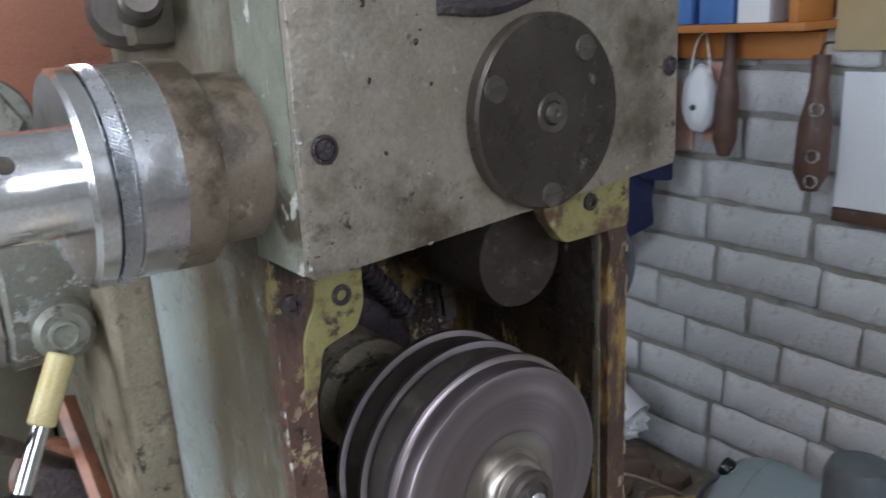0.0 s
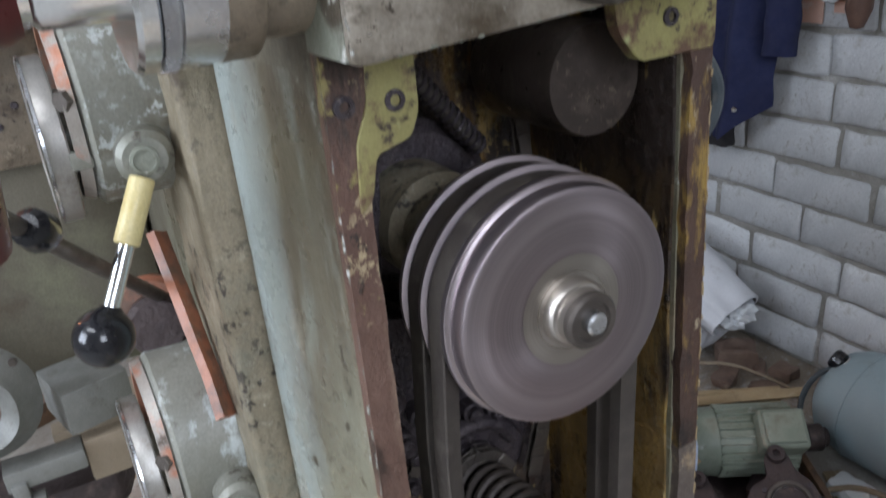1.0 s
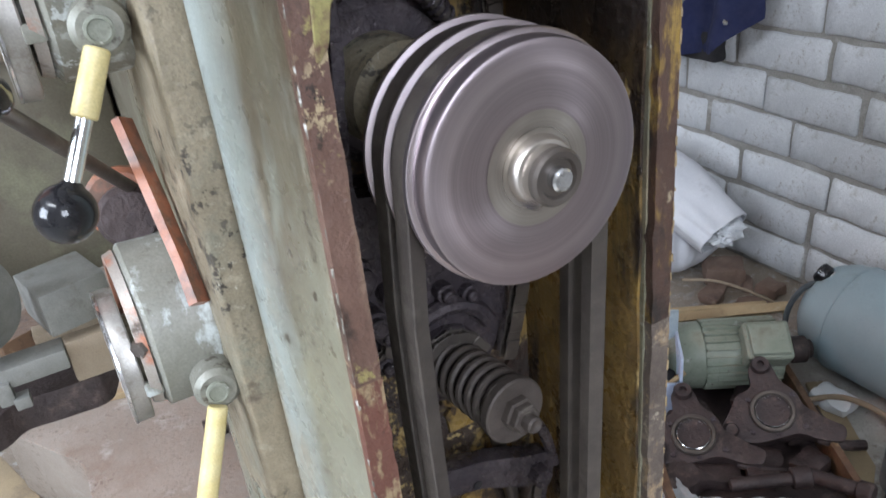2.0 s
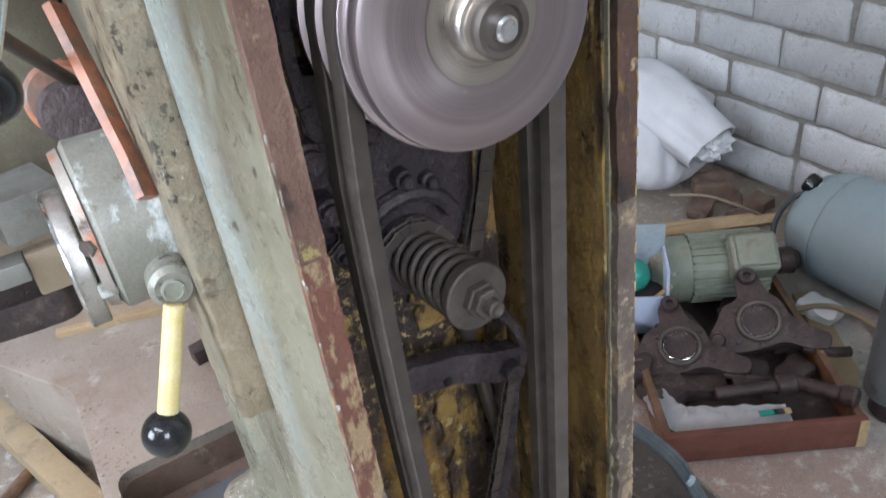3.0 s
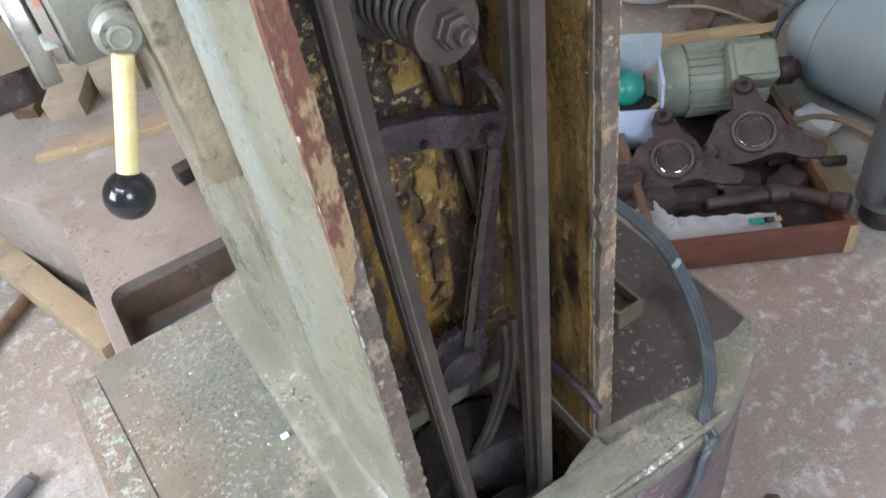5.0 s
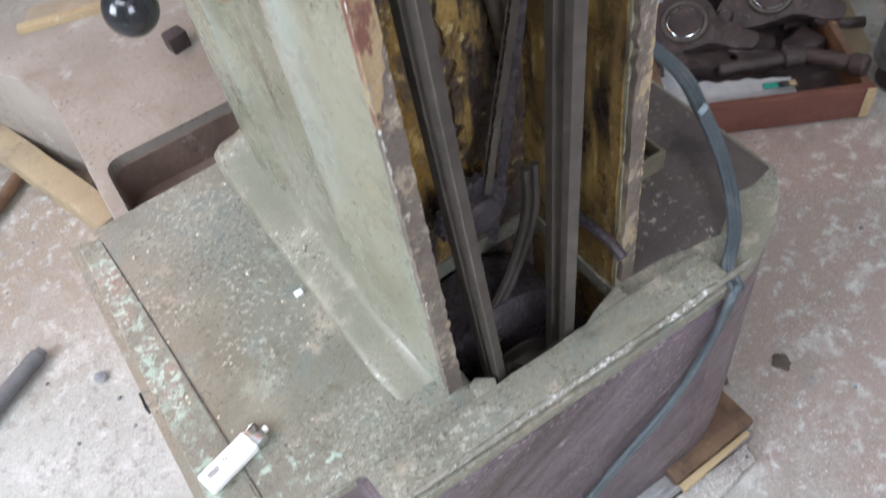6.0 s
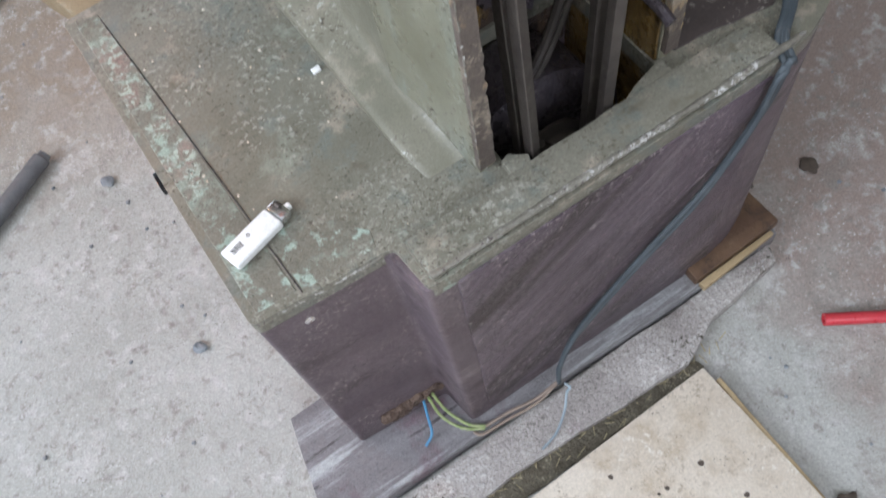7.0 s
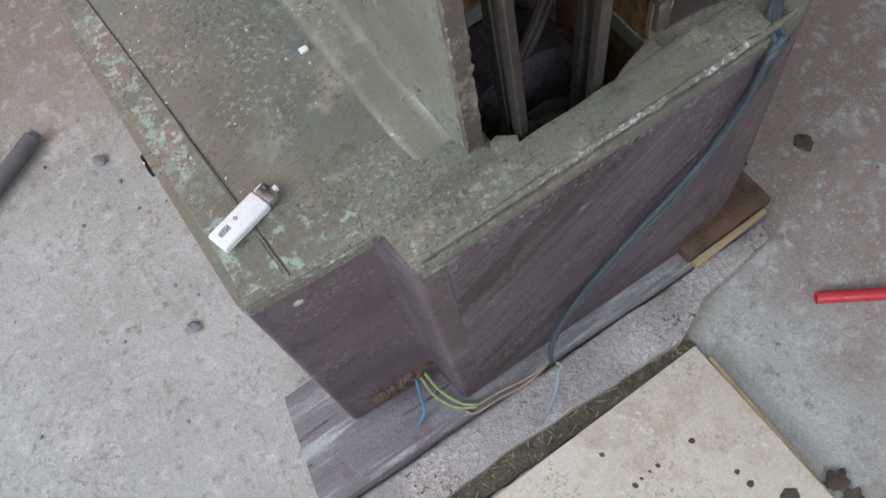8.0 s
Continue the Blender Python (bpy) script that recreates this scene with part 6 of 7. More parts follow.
def knuckle(place, turn, way):
    """A car's steering knuckle: a ring with a bright bore, arms and lugs."""
    k = thing("steering_knuckle", "rust-brown greasy steering knuckle with a machined bore in the tray", "car part", "steering knuckles")
    blob = prism(rounded([(-0.095, -0.030), (-0.060, -0.046), (-0.020, -0.052), (0.030, -0.050), (0.062, -0.070), (0.100, -0.085), (0.112, -0.062), (0.085, -0.035), (0.058, -0.005), (0.052, 0.030), (0.034, 0.052), (0.030, 0.098), (0.006, 0.108), (-0.012, 0.090), (-0.018, 0.056), (-0.050, 0.046), (-0.074, 0.022), (-0.098, -0.004)], 0.014), -0.020, 0.012, soft=0.005)
    part("body", rough_up(grid_split(blob, 0.016), 0.0035, 30), "rusty_iron", k)
    part("bore", lathe([(0.031, 0.008), (0.041, 0.008), (0.040, 0.0205), (0.0385, 0.022), (0.0335, 0.022), (0.0315, 0.018)], (0, 0, 0), (0, 0, 1), 40, True), "dark_steel", k, "machined steel bore")
    part("bore_lining", lathe([(0.0296, 0.0132), (0.0308, 0.0132), (0.0308, 0.0200), (0.0299, 0.0206)], (0, 0, 0), (0, 0, 1), 36, True), "satin_steel", k, "bright bore wall")
    part("bore_inside", lathe([(0, 0.0105), (0.0306, 0.0105), (0.0306, 0.0130), (0, 0.0126)], (0, 0, 0), (0, 0, 1), 32), "rusty_iron", k)
    part("arm", tube([(0.06, -0.062, -0.006), (0.10, -0.085, -0.012), (0.135, -0.092, -0.022)], 0.010, 10), "rusty_iron", k)
    part("lug", lathe([(0, -0.022), (0.017, -0.022), (0.018, 0.012), (0.015, 0.018), (0.007, 0.018), (0.006, 0.010), (0, 0.010)], (0.012, 0.092, 0.004), (0, 0, 1), 20), "rusty_iron", k)
    part("lug", lathe([(0, -0.022), (0.013, -0.022), (0.014, 0.010), (0.011, 0.015), (0, 0.015)], (-0.082, -0.014, 0.004), (0, 0, 1), 18), "rusty_iron", k)
    for a, r in ((0.5, 0.052), (2.3, 0.050), (3.7, 0.056), (5.5, 0.064), (4.6, 0.046)):
        part("bolt_hole", lathe([(0, 0.011), (0.0052, 0.011), (0.0046, 0.0142), (0, 0.0142)], (r * math.cos(a), r * math.sin(a) * 0.9, 0), (0, 0, 1), 12), "oily_iron", k)
    k.matrix_world = axis_pose(place, way) @ pose(0, 0, 0, 0, 0, turn)
    return k


knuckle((1.092, 0.871, 0.058), 25, (-0.30, -0.25, 0.9))
knuckle((1.240, 0.818, 0.078), 25, (-0.42, -0.34, 0.8))
solid("drive_shaft", joined(rod((1.065, 0.758, 0.046), (1.188, 0.685, 0.054), 0.012, 20, 0.002), rod((1.155, 0.705, 0.052), (1.185, 0.687, 0.054), 0.019, 20, 0.003), rod((1.183, 0.690, 0.056), (1.212, 0.600, 0.070), 0.013, 20, 0.002), rod((1.207, 0.615, 0.068), (1.214, 0.590, 0.072), 0.018, 20, 0.003)), "rusty_iron", "greasy brown drive shaft across the tray", "car part")
sheet = bmesh.new()
bag_line = smooth_line([(0.985, 0.830, 0.046), (0.972, 0.775, 0.047), (0.985, 0.742, 0.048), (1.045, 0.700, 0.047), (1.128, 0.652, 0.045)], 10)
bag_rows = []
for k, c in enumerate(bag_line):
    way = (bag_line[min(k + 1, len(bag_line) - 1)] - bag_line[max(k - 1, 0)]).normalized()
    side = Vector((way.y, -way.x, 0))
    wide = 0.020 + 0.010 * math.sin(math.pi * k / (len(bag_line) - 1)) + 0.003 * noise.noise(Vector((k * 0.5, 1, 0)))
    bag_rows.append([sheet.verts.new(c + side * wide * (m / 4 - 1) + Vector((0, 0, 0.006 * noise.noise(Vector((k * 0.35, m * 0.6, 2))) - 0.0008 * m))) for m in range(9)])
for ra, rb in zip(bag_rows, bag_rows[1:]):
    for m in range(8):
        sheet.faces.new((ra[m], ra[m + 1], rb[m + 1], rb[m]))
bmesh.ops.solidify(sheet, geom=list(sheet.faces), thickness=0.0012)
plastic = thing("plastic_bag", "white printed plastic bag lying flat in the tray", "bag")
part("sheet", sheet, "bag_plastic", plastic, "", 60)
for a, d, m in ((1.096, 0.030, "teal"), (1.112, 0.018, "ink"), (1.124, 0.012, "raw_wood")):
    part("print_bar", block(-d / 2, d / 2, -0.006, 0.006, 0, 0.0016, 0, Matrix.Translation((a, 0.652 + (1.128 - a) * 0.58, 0.0485)) @ pose(0, 0, 0, 0, 0, -30)), m, plastic)

for k, (x, y, w, d, h) in enumerate(((1.02, 0.83, 0.09, 0.07, 0.035), (1.17, 0.77, 0.10, 0.06, 0.03), (1.155, 0.93, 0.11, 0.08, 0.035), (1.29, 0.90, 0.08, 0.07, 0.035), (1.08, 0.80, 0.09, 0.05, 0.03), (1.23, 0.72, 0.07, 0.05, 0.035), (1.01, 0.90, 0.07, 0.06, 0.05), (1.30, 0.80, 0.06, 0.09, 0.04))):
    lump = grid_split(block(-w / 2, w / 2, -d / 2, d / 2, 0, h, 0.012, Matrix.Translation((x, y, 0.009)) @ pose(0, 0, 0, 0, 0, 37 * k)), 0.02)
    solid("car_part", rough_up(lump, 0.010, 26, k * 2.0), "rusty_iron", "black greasy iron casting lying in the tray", "car part", "castings in the tray")
motor = thing("electric_motor", "grey-green ribbed electric motor lying in the tray", "electric motor")
MM = Matrix.Translation((1.305, 1.0, 0.086)) @ pose(0, 0, 0, 0, 0, -33)
mo = lambda bm: (bm.transform(MM), bm)[1]
part("housing", mo(lathe([(0, -0.05), (0.064, -0.05), (0.066, -0.045), (0.066, 0.105), (0.06, 0.11), (0, 0.11)], (0, 0, 0), (1, 0, 0), 48)), "motor_green", motor)
part("end_bell", mo(lathe([(0, -0.135), (0.03, -0.135), (0.055, -0.128), (0.068, -0.11), (0.0705, -0.05), (0, -0.05)], (0, 0, 0), (1, 0, 0), 48)), "motor_green", motor, "smooth grey-green end bell")
for k in range(26):
    a = 2 * math.pi * k / 26
    fin = block(-0.046, 0.104, 0.064, 0.074, -0.0014, 0.0014, 0.0005, segments=1)
    fin.transform(Matrix.Rotation(a, 4, "X"))
    part("fin", mo(fin), "motor_green", motor)
terminal = part("terminal_box", mo(block(0.022, 0.112, -0.050, 0.030, 0.045, 0.104, 0.010, Matrix.Rotation(radians(36), 4, "X"), 3)), "motor_green", motor, "square terminal box")
part("lid", mo(block(0.030, 0.104, -0.042, 0.022, 0.102, 0.112, 0.008, Matrix.Rotation(radians(36), 4, "X"), 3)), "motor_green", terminal)
part("shaft", mo(joined(rod((0.108, 0, 0), (0.18, 0, 0), 0.02, 20, 0.003), rod((0.135, 0, 0), (0.17, 0, 0), 0.028, 20, 0.004))), "rusty_iron", motor, "rusty shaft with a coupling")
solid("slat", tube([(1.2996, 1.1452, 0.1000), (1.5130, 1.0072, 0.1150)], 0.01, 4, 0, section=[(0.010, -0.007), (0.010, 0.007), (-0.010, 0.007), (-0.010, -0.007)]), "raw_wood", "pale wooden slat behind the electric motor", "slat")

tub = thing("plastic_tub", "cut pale blue plastic canister holding a teal ball in the tray", "tub")
UM = Matrix.Translation((1.136, 1.030, 0.015)) @ pose(0, 0, 0, 0, 0, -38)
ut = lambda bm: (bm.transform(UM), bm)[1]
part("wall", ut(block(-0.055, 0.055, -0.052, -0.046, 0, 0.092, 0.002)), "blue_plastic", tub)
part("wall", ut(block(-0.055, 0.055, 0.046, 0.052, 0, 0.20, 0.002)), "clear_plastic", tub)
part("wall", ut(block(0.049, 0.055, -0.046, 0.046, 0, 0.15, 0.002)), "blue_plastic", tub)
part("wall", ut(block(-0.055, -0.049, -0.046, 0.046, 0, 0.17, 0.002)), "clear_plastic", tub)
part("floor", ut(block(-0.054, 0.054, -0.051, 0.051, 0, 0.006)), "blue_plastic", tub)
solid("teal_ball", ut(lathe([(0.034 * math.sin(k * math.pi / 16), -0.034 * math.cos(k * math.pi / 16)) for k in range(17)], (-0.012, -0.005, 0.115), (0, 0, 1), 28)), "teal", "teal plastic ball in the cut canister", "ball")
solid("filler", ut(block(-0.048, 0.048, -0.045, 0.045, 0.007, 0.083, 0.01)), "black_cloth", "dark rags stuffed in the canister", "rag")
solid("wood_chip", ut(block(0.0, 0.05, -0.044, -0.034, 0.083, 0.088, 0.001, Matrix.Translation((0.02, 0, 0.09)) @ pose(0, 0, 0, 0, -28, 24) @ Matrix.Translation((-0.02, 0, -0.09)))), "raw_wood", "pale wood splinter in the canister", "splinter")

# The full sack: a slumped body, and its neck folded over with the mouth open.
bm = bmesh.new()
bmesh.ops.create_icosphere(bm, subdivisions=5, radius=1.0)
for v in bm.verts:
    p = v.co.copy()
    around = math.atan2(p.y, p.x)
    pleat = 0.09 * noise.noise(Vector((math.cos(around) * 3.2, math.sin(around) * 3.2, p.z * 0.6))) + 0.07 * abs(noise.noise(Vector((math.cos(around) * 5, math.sin(around) * 7, p.z * 1.4))))
    square = 1 / (abs(p.x) ** 4 + abs(p.y) ** 4 + abs(p.z) ** 4) ** 0.18
    v.co = Vector((p.x * 0.130, p.y * 0.150, 0.125 + 0.125 * p.z)) * square * (1 + pleat)
    v.co.z = max(v.co.z * 0.95, 0.004)
bm.transform(Matrix.Translation((1.575, 1.475, -0.004)))
sack = thing("sack", "white woven sack slumped against the brick wall, its mouth folded over", "sack")
part("body", bm, "sack", sack, "", 60)
neck_line = smooth_line([(1.575, 1.60, 0.205), (1.572, 1.52, 0.250), (1.570, 1.44, 0.250), (1.574, 1.34, 0.212), (1.585, 1.260, 0.172)], 10)
neck_rings, inner_rings = [], []
for k, c in enumerate(neck_line):
    t = k / (len(neck_line) - 1)
    way = (neck_line[min(k + 1, len(neck_line) - 1)] - neck_line[max(k - 1, 0)]).normalized()
    side = way.cross(Vector((0, 0, 1))).normalized()
    up = side.cross(way)
    ring = []
    for m in range(40):
        a = 2 * math.pi * m / 40
        r = 1 + (0.10 + 0.10 * t) * noise.noise(Vector((math.cos(a) * 3, math.sin(a) * 3, t * 1.2))) + 0.07 * t * math.sin(a * 7 + t * 2)
        ring.append(c + side * math.cos(a) * r * (0.125 - 0.045 * t) + up * math.sin(a) * r * (0.085 - 0.030 * t))
    neck_rings.append(ring)
    inner_rings.append([c + (p - c) * 0.93 for p in ring])
neck = loft(neck_rings + inner_rings[:len(neck_line) // 2:-1])
part("neck", neck, "sack", sack, "white woven neck folded over", 60)
bm = bmesh.new()
bmesh.ops.create_icosphere(bm, subdivisions=4, radius=1.0)
for v in bm.verts:
    p = v.co.copy()
    v.co = Vector((p.x * 0.052, p.y * 0.050, p.z * 0.036)) * (1 + 0.4 * noise.noise(p * 2.4) + 0.25 * noise.noise(p * 6))
bm.transform(Matrix.Translation((1.583, 1.275, 0.178)))
solid("plastic_bag", bm, "bag_plastic", "crumpled plastic bag in the sack's open mouth", "bag")
for place, size, turn in (((1.55, 1.25, 0.0), (0.07, 0.05, 0.03), 20), ((1.64, 1.30, 0.0), (0.08, 0.10, 0.05), 50), ((1.50, 1.17, 0.0), (0.10, 0.03, 0.02), -25), ((1.68, 1.18, 0.0), (0.05, 0.06, 0.03), 5), ((1.60, 1.16, 0.0), (0.04, 0.09, 0.016), 35), ((1.66, 1.24, 0.0), (0.03, 0.08, 0.02), -40)):
    solid("rubble", rough_up(grid_split(block(-size[0] / 2, size[0] / 2, -size[1] / 2, size[1] / 2, 0, size[2], 0.008, Matrix.Translation(place) @ pose(0, 0, 0, 0, 0, turn)), 0.02), 0.009, 32), "trough_rust", "brown broken scrap heaped by the wall", "scrap", "scrap by the wall")
solid("bent_wire", tube([(1.44, 1.25, 0.10), (1.52, 1.20, 0.085), (1.60, 1.12, 0.04), (1.63, 1.10, 0.003)], 0.0035, 8), "grey_wood", "pale bent wire leaning on the scrap", "wire")

work_lamp = thing("work_lamp", "orange work lamp with a tin shade hanging behind the machine", "lamp")
LAMP_WAY = Vector((1.00, -0.87, -1.17)).normalized()
LAMP_AT = Vector((-0.75, 1.75, 1.62)) - LAMP_WAY * 0.02
part("shade", lathe([(0.03, -0.10), (0.034, -0.10), (0.10, 0.0), (0.098, 0.002), (0.03, -0.095)], LAMP_AT, LAMP_WAY, 32, True), "orange", work_lamp)
part("cord", tube([tuple(LAMP_AT - LAMP_WAY * 0.10), (-0.86, 1.86, 1.9), (-0.86, 1.86, TOP)], 0.004, 6), "cable", work_lamp)

# Housing for the added overhead light; no such lamp is in view.
added_tube_lamp = thing("added_ceiling_lamp", "unseen white tube lamp added under the ceiling on cords", "lamp")
part("housing", block(-1.33, -0.07, -0.25, 0.05, 2.36, 2.43, 0.006), "white_plastic", added_tube_lamp)
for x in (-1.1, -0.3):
    part("cord", rod((x, -0.10, 2.43), (x, -0.10, TOP), 0.004, 8), "cable", added_tube_lamp)

# The grey tank with its filler, and the dark post.
tank = thing("fuel_tank", "blue-grey enamelled steel tank with a black-capped filler neck", "tank")
half = [(0.0, 0.0), (0.040, 0.003), (0.073, 0.014), (0.096, 0.034), (0.110, 0.062), (0.1155, 0.095)]
shell = lathe(half + [(0.1165, 0.10), (0.1165, 0.40), (0.1155, 0.405)] + [(r, 0.50 - h) for r, h in reversed(half)], (1.568, 0.985, 0.120), (0, -1, 0), 64)
part("shell", shell, "tank_grey", tank)
part("seam", lathe([(0.1155, 0.097), (0.1182, 0.097), (0.1182, 0.102), (0.1155, 0.102)], (1.568, 0.985, 0.120), (0, -1, 0), 64, True), "tank_grey", tank, "rolled seam of the tank")
part("strap", tube([(1.536, 0.945, 0.202), (1.505, 0.972, 0.180), (1.478, 0.982, 0.135), (1.462, 0.975, 0.080)], 0.006, 8), "cable", tank, "dark hose down the tank's end")
part("filler_neck", rod((1.550, 0.890, 0.190), (1.540, 0.940, 0.2085), 0.019, 24, 0.003), "satin_steel", tank, "bright filler neck")
part("cap", rod((1.540, 0.940, 0.2085), (1.536, 0.963, 0.217), 0.0215, 24, 0.004), "ball", tank, "black filler cap")
post = thing("gas_strut", "dark blue-grey steel cylinder standing on the floor", "cylinder")
part("body", lathe([(0, 0.045), (0.050, 0.045), (0.052, 0.05), (0.052, 0.46), (0.044, 0.48), (0, 0.485)], (1.30, 0.575, 0), (0.05, 0.02, 1), 40), "post_grey", post)
part("foot", lathe([(0, 0), (0.034, 0), (0.038, 0.006), (0.036, 0.03), (0.022, 0.046), (0, 0.046)], (1.30, 0.575, 0), (0.05, 0.02, 1), 32), "rusty_iron", post, "rusty ball foot")
part("valve", lathe([(0, 0), (0.012, 0), (0.011, 0.014), (0, 0.015)], (1.258, 0.545, 0.085), (-0.8, -0.6, 0), 20), "oily_iron", post)
solid("hose_piece", tube([(1.36, 0.86, 0.02), (1.43, 0.80, 0.035), (1.46, 0.72, 0.02), (1.42, 0.66, 0.012)], 0.006, 8), "grey_wood", "dusty bent cane on the floor", "cane")
solid("plywood_scrap", prism([(1.444, 0.895), (1.481, 0.875), (1.340, 0.664), (1.298, 0.638), (1.263, 0.629)], 0.0, 0.008, soft=0.001), "bar_wood", "pale dusty plywood scrap on the floor beside the tray", "plywood")
solid("rag", rough_up(grid_split(block(1.40, 1.46, 0.78, 0.86, 0.003, 0.03, 0.01), 0.015), 0.008, 40), "white_paper", "crumpled white rag by the tray", "rag")

# ---------------------------------------------------------------- on the brick wall
shelf = thing("wall_shelf", "orange varnished wooden shelf on the brick wall", "shelf")
part("board", block(EAST - 0.14, EAST - 0.002, 0.90, 1.62, 1.118, 1.134, 0.002), "shelf_wood", shelf)
part("apron", block(EAST - 0.03, EAST - 0.002, 0.925, 1.60, 1.058, 1.112, 0.002), "shelf_wood", shelf)
part("upright", block(EAST - 0.14, EAST - 0.002, 0.915, 0.933, 1.134, 1.42, 0.002), "shelf_wood", shelf)
for y, w, h, m, text in ((1.02, 0.07, 0.15, "white_paper", "white and blue carton"), (1.105, 0.08, 0.12, "box_blue", "blue carton"), (1.20, 0.07, 0.16, "box_blue", "blue carton"), (1.285, 0.06, 0.13, "white_paper", "white tin"), (1.36, 0.07, 0.10, "box_red", "red carton"), (1.46, 0.08, 0.14, "oily_iron", "black tin")):
    solid("carton", block(EAST - 0.12, EAST - 0.03, y - w / 2, y + w / 2, 1.1345, 1.134 + h, 0.003), m, text + " standing on the wall shelf", "box", "boxes on the shelf")
solid("plaster_panel", block(EAST - 0.020, EAST - 0.008, 0.20, 0.905, 1.075, 2.3, 0.002), "plaster", "ochre plaster patch on the brick wall", "plaster", kind="structure")
sign = thing("paper_sheet", "white paper sheet with a brown lower edge pinned to the wall", "paper")
part("sheet", block(EAST - 0.016, EAST - 0.0125, 0.60, 0.880, 0.765, 1.035, 0.0005), "white_paper", sign)
part("lower_edge", block(EAST - 0.018, EAST - 0.012, 0.60, 0.882, 0.735, 0.763, 0.001), "brown_leather", sign)
for y0, y1, z0, z1 in ((1.225, 1.335, 0.845, 1.0), (1.12, 1.20, 0.87, 1.05)):
    solid("cardboard", block(EAST - 0.014, EAST - 0.0105, y0, y1, z0, z1, 0.001), "pink", "salmon cardboard sheet on the brick wall", "cardboard", "cardboard sheets")


def hung_tool(y, top, bottom, wide, material, label):
    tool = thing("hanging_tool", label, "tool", "tools on the wall")
    x = EAST - 0.07
    part("handle", lathe([(0, 0), (wide * 0.5, 0.004), (wide, 0.04), (wide * 0.95, (top - bottom) * 0.5), (wide * 0.55, (top - bottom) * 0.75), (wide * 0.5, top - bottom), (0, top - bottom)], (x, y, bottom), (0.04, 0, 1), 20), material, tool)
    part("hook", tube([(x, y, top - 0.005), (x + 0.02, y, top + 0.02), (EAST - 0.001, y, top + 0.018)], 0.003, 6), "oily_iron", tool)
    return tool


hung_tool(1.105, 1.12, 0.85, 0.026, "brown_leather", "dark brown wooden tool handle hanging under the shelf")
file = hung_tool(0.905, 1.07, 0.80, 0.034, "brown_leather", "brown leather case with metal rings hanging under the shelf")
for z in (0.83, 0.88, 0.97):
    part("ring", lathe([(0.010, -0.002), (0.014, -0.002), (0.014, 0.002), (0.010, 0.002)], (EAST - 0.105, 0.885, z), (1, 0, 0), 16, True), "satin_steel", file)
mask_bm = bmesh.new()
bmesh.ops.create_icosphere(mask_bm, subdivisions=4, radius=1.0)
for v in mask_bm.verts:
    p = v.co.copy()
    v.co = Vector((p.x * 0.03, p.y * 0.042 * (1 - 0.15 * p.z), p.z * 0.075)) * (1 + 0.08 * noise.noise(p * 3))
mask_bm.transform(Matrix.Translation((EAST - 0.05, 1.185, 0.972)))
respirator = thing("dust_mask", "white dust mask hanging by its strap under the shelf", "mask")
part("cup", mask_bm, "white_paper", respirator)
part("strap", tube([(EAST - 0.05, 1.16, 1.03), (EAST - 0.05, 1.17, 1.09), (EAST - 0.04, 1.185, 1.115), (EAST - 0.05, 1.20, 1.09), (EAST - 0.05, 1.212, 1.03)], 0.0022, 6), "white_plastic", respirator)
part("valve", lathe([(0, 0), (0.007, 0), (0.006, 0.005), (0, 0.005)], (EAST - 0.078, 1.182, 0.955), (-1, 0, 0), 16), "dark_steel", respirator)

coat = thing("work_jacket", "navy blue work jacket hanging on the brick wall", "jacket")
bm = bmesh.new()
bmesh.ops.create_grid(bm, x_segments=40, y_segments=44, size=0.5)
for v in bm.verts:
    u, w = v.co.x + 0.5, v.co.y + 0.5
    y = 1.29 + u * 0.38 * (1 - 0.12 * w) - 0.02 * w
    z = 0.575 + 0.62 * w + (0.09 * max(0, 0.22 - u) / 0.22 if w < 0.5 else 0) * (1 - w * 2) + 0.012 * math.sin(u * 9)
    x = EAST - 0.10 + 0.03 * math.cos(u * math.pi * 5 + w) * (1 - 0.4 * w) - 0.03 * math.sin(u * math.pi) + 0.015 * noise.noise(Vector((u * 5, w * 4, 2)))
    v.co = Vector((x, y, z))
bmesh.ops.solidify(bm, geom=list(bm.faces), thickness=-0.02)
part("body", bm, "navy", coat, "", 60)
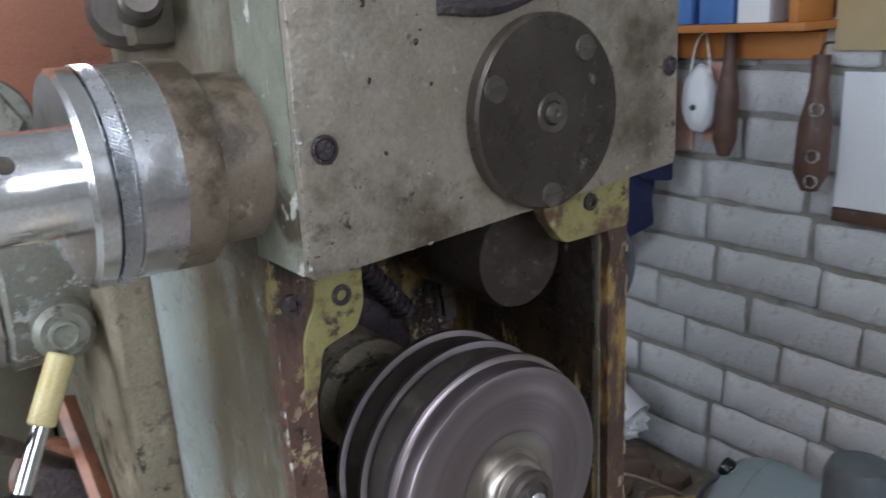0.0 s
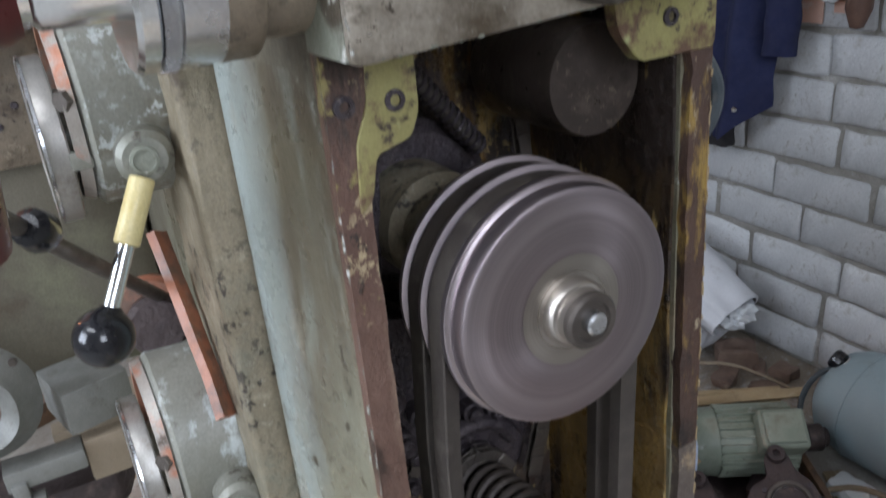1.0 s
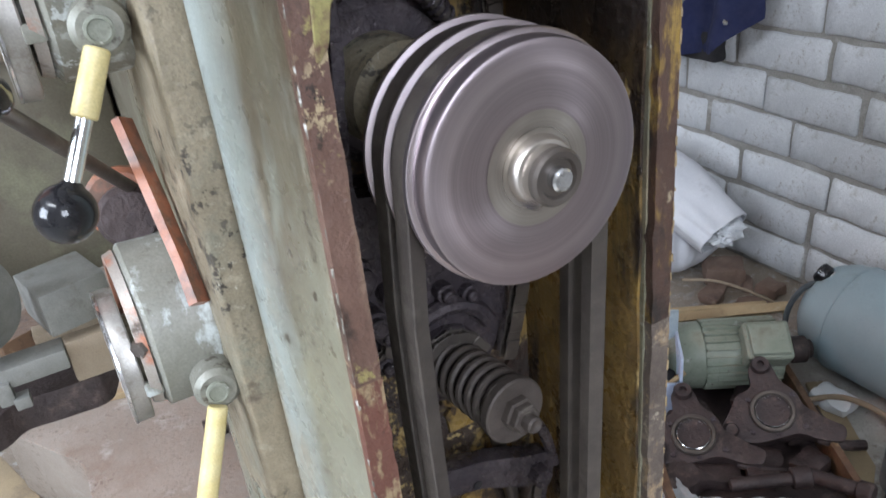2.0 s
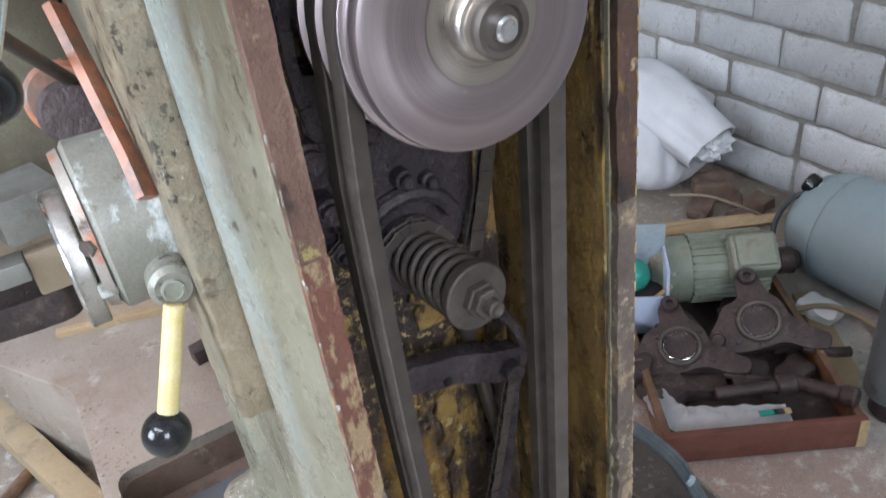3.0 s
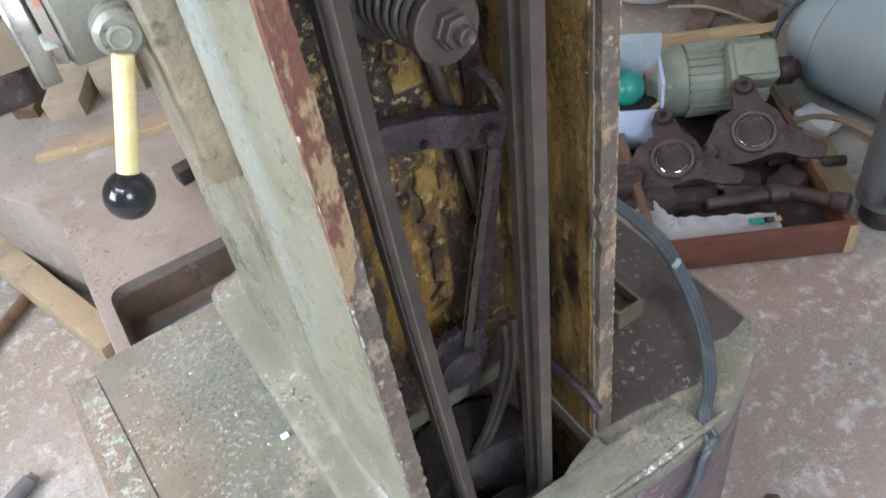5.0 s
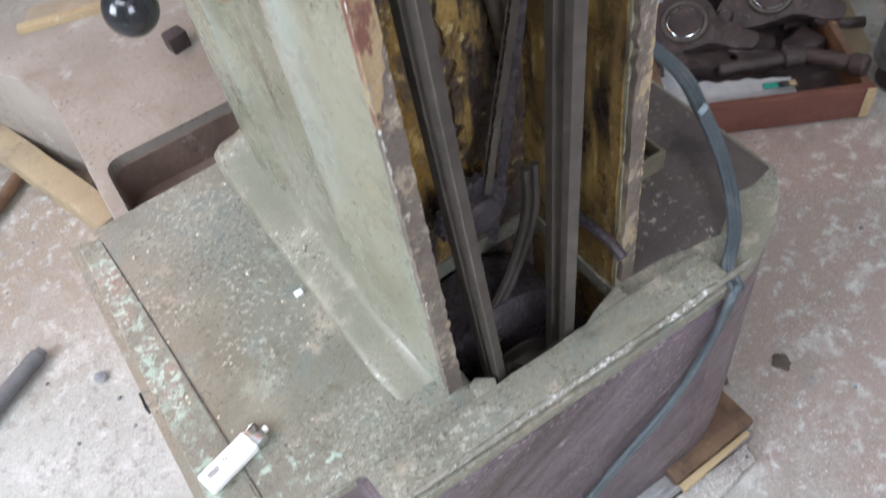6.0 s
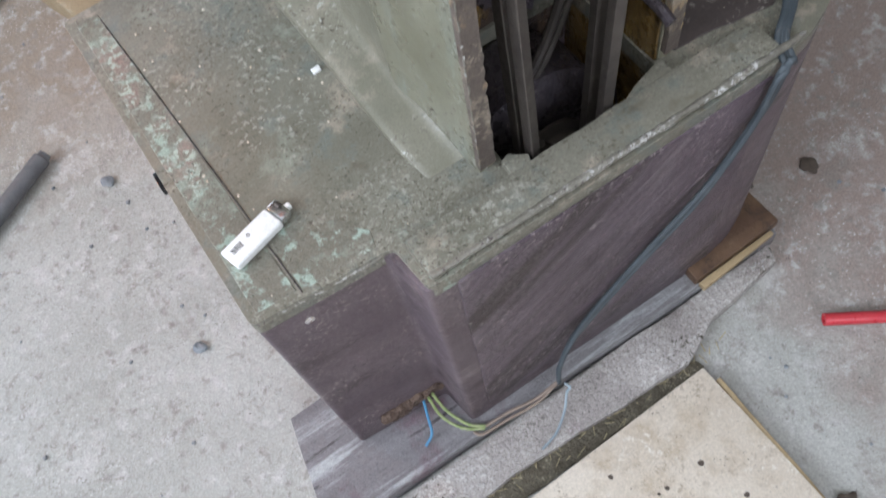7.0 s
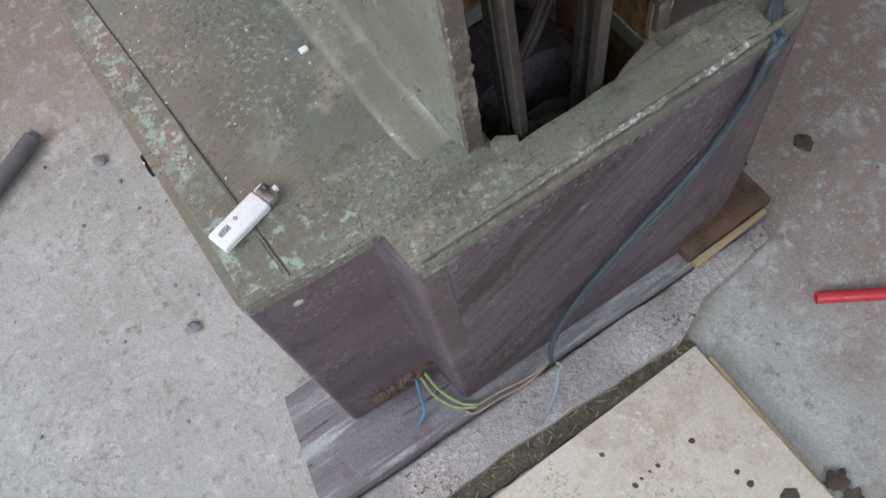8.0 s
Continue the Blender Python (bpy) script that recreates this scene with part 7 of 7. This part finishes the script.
part("sleeve", rough_up(tube([(EAST - 0.10, 1.285, 1.15), (EAST - 0.11, 1.268, 1.0), (EAST - 0.10, 1.255, 0.88), (EAST - 0.10, 1.262, 0.79)], 0.036, 14), 0.006, 25), "navy", coat)
part("dark_hem", rough_up(grid_split(block(EAST - 0.10, EAST - 0.06, 1.40, 1.66, 0.545, 0.62, 0.012), 0.03), 0.006, 25), "black_cloth", coat, "black lining below the hem")
part("button", lathe([(0, 0), (0.007, 0), (0.006, 0.003), (0, 0.0035)], (EAST - 0.145, 1.335, 0.665), (-1, 0, 0), 14), "satin_steel", coat)

# ---------------------------------------------------------------- the bricks
brick_meshes = []
for n in range(6):
    for length in (0.251,):
        bm = block(-0.02, 0.0, -length / 2, length / 2, -0.0455, 0.0455, 0.006, segments=1)
        grid_split(bm, 0.045)
        rough_up(bm, 0.006, 17, n * 3.7 + length)
        bm.transform(Matrix.Rotation(math.pi, 4, "Z"))
        for v in bm.verts:
            v.co.x += -0.004
        bmesh.ops.recalc_face_normals(bm, faces=bm.faces)
        data = bpy.data.meshes.new("brick")
        bm.to_mesh(data)
        bm.free()
        for p in data.polygons:
            p.use_smooth = True
        data.materials.append(M["brick"])
        brick_meshes.append((length, data))
STARTS = {0: 1.243, 1: 1.069, -1: 1.124, -2: 1.16, 2: 1.164}
count = 0
for row in range(-3, 8):
    z = 0.315 + 0.103 * row + 0.0515
    start = STARTS.get(row, 1.1 + random.uniform(-0.12, 0.12))
    for k in range(-5, 7):
        y = start + 0.26 * k + 0.13
        if not -0.2 < y < 2.9:
            continue
        options = [d for n, d in brick_meshes if n == 0.251]
        ob = new("brick", random.choice(options))
        ob.parent = wall_east
        ob.location = (EAST + random.uniform(-0.003, 0.002), y + random.uniform(-0.005, 0.005), z + random.uniform(-0.004, 0.004))
        ob.rotation_euler = (random.uniform(-0.018, 0.018), 0, random.uniform(-0.01, 0.01))
        count += 1


# ---------------------------------------------------------------- what moves
def motions():
    """The running pulleys turn all through."""
    for ob, place, step in ((pulley, PULLEY, 62.0), (driven, DRIVEN, 86.0)):
        walk(ob, [(k / FPS, Matrix.Translation(place) @ Matrix.Rotation(radians(step * k), 4, "Y")) for k in range(241)])


motions()
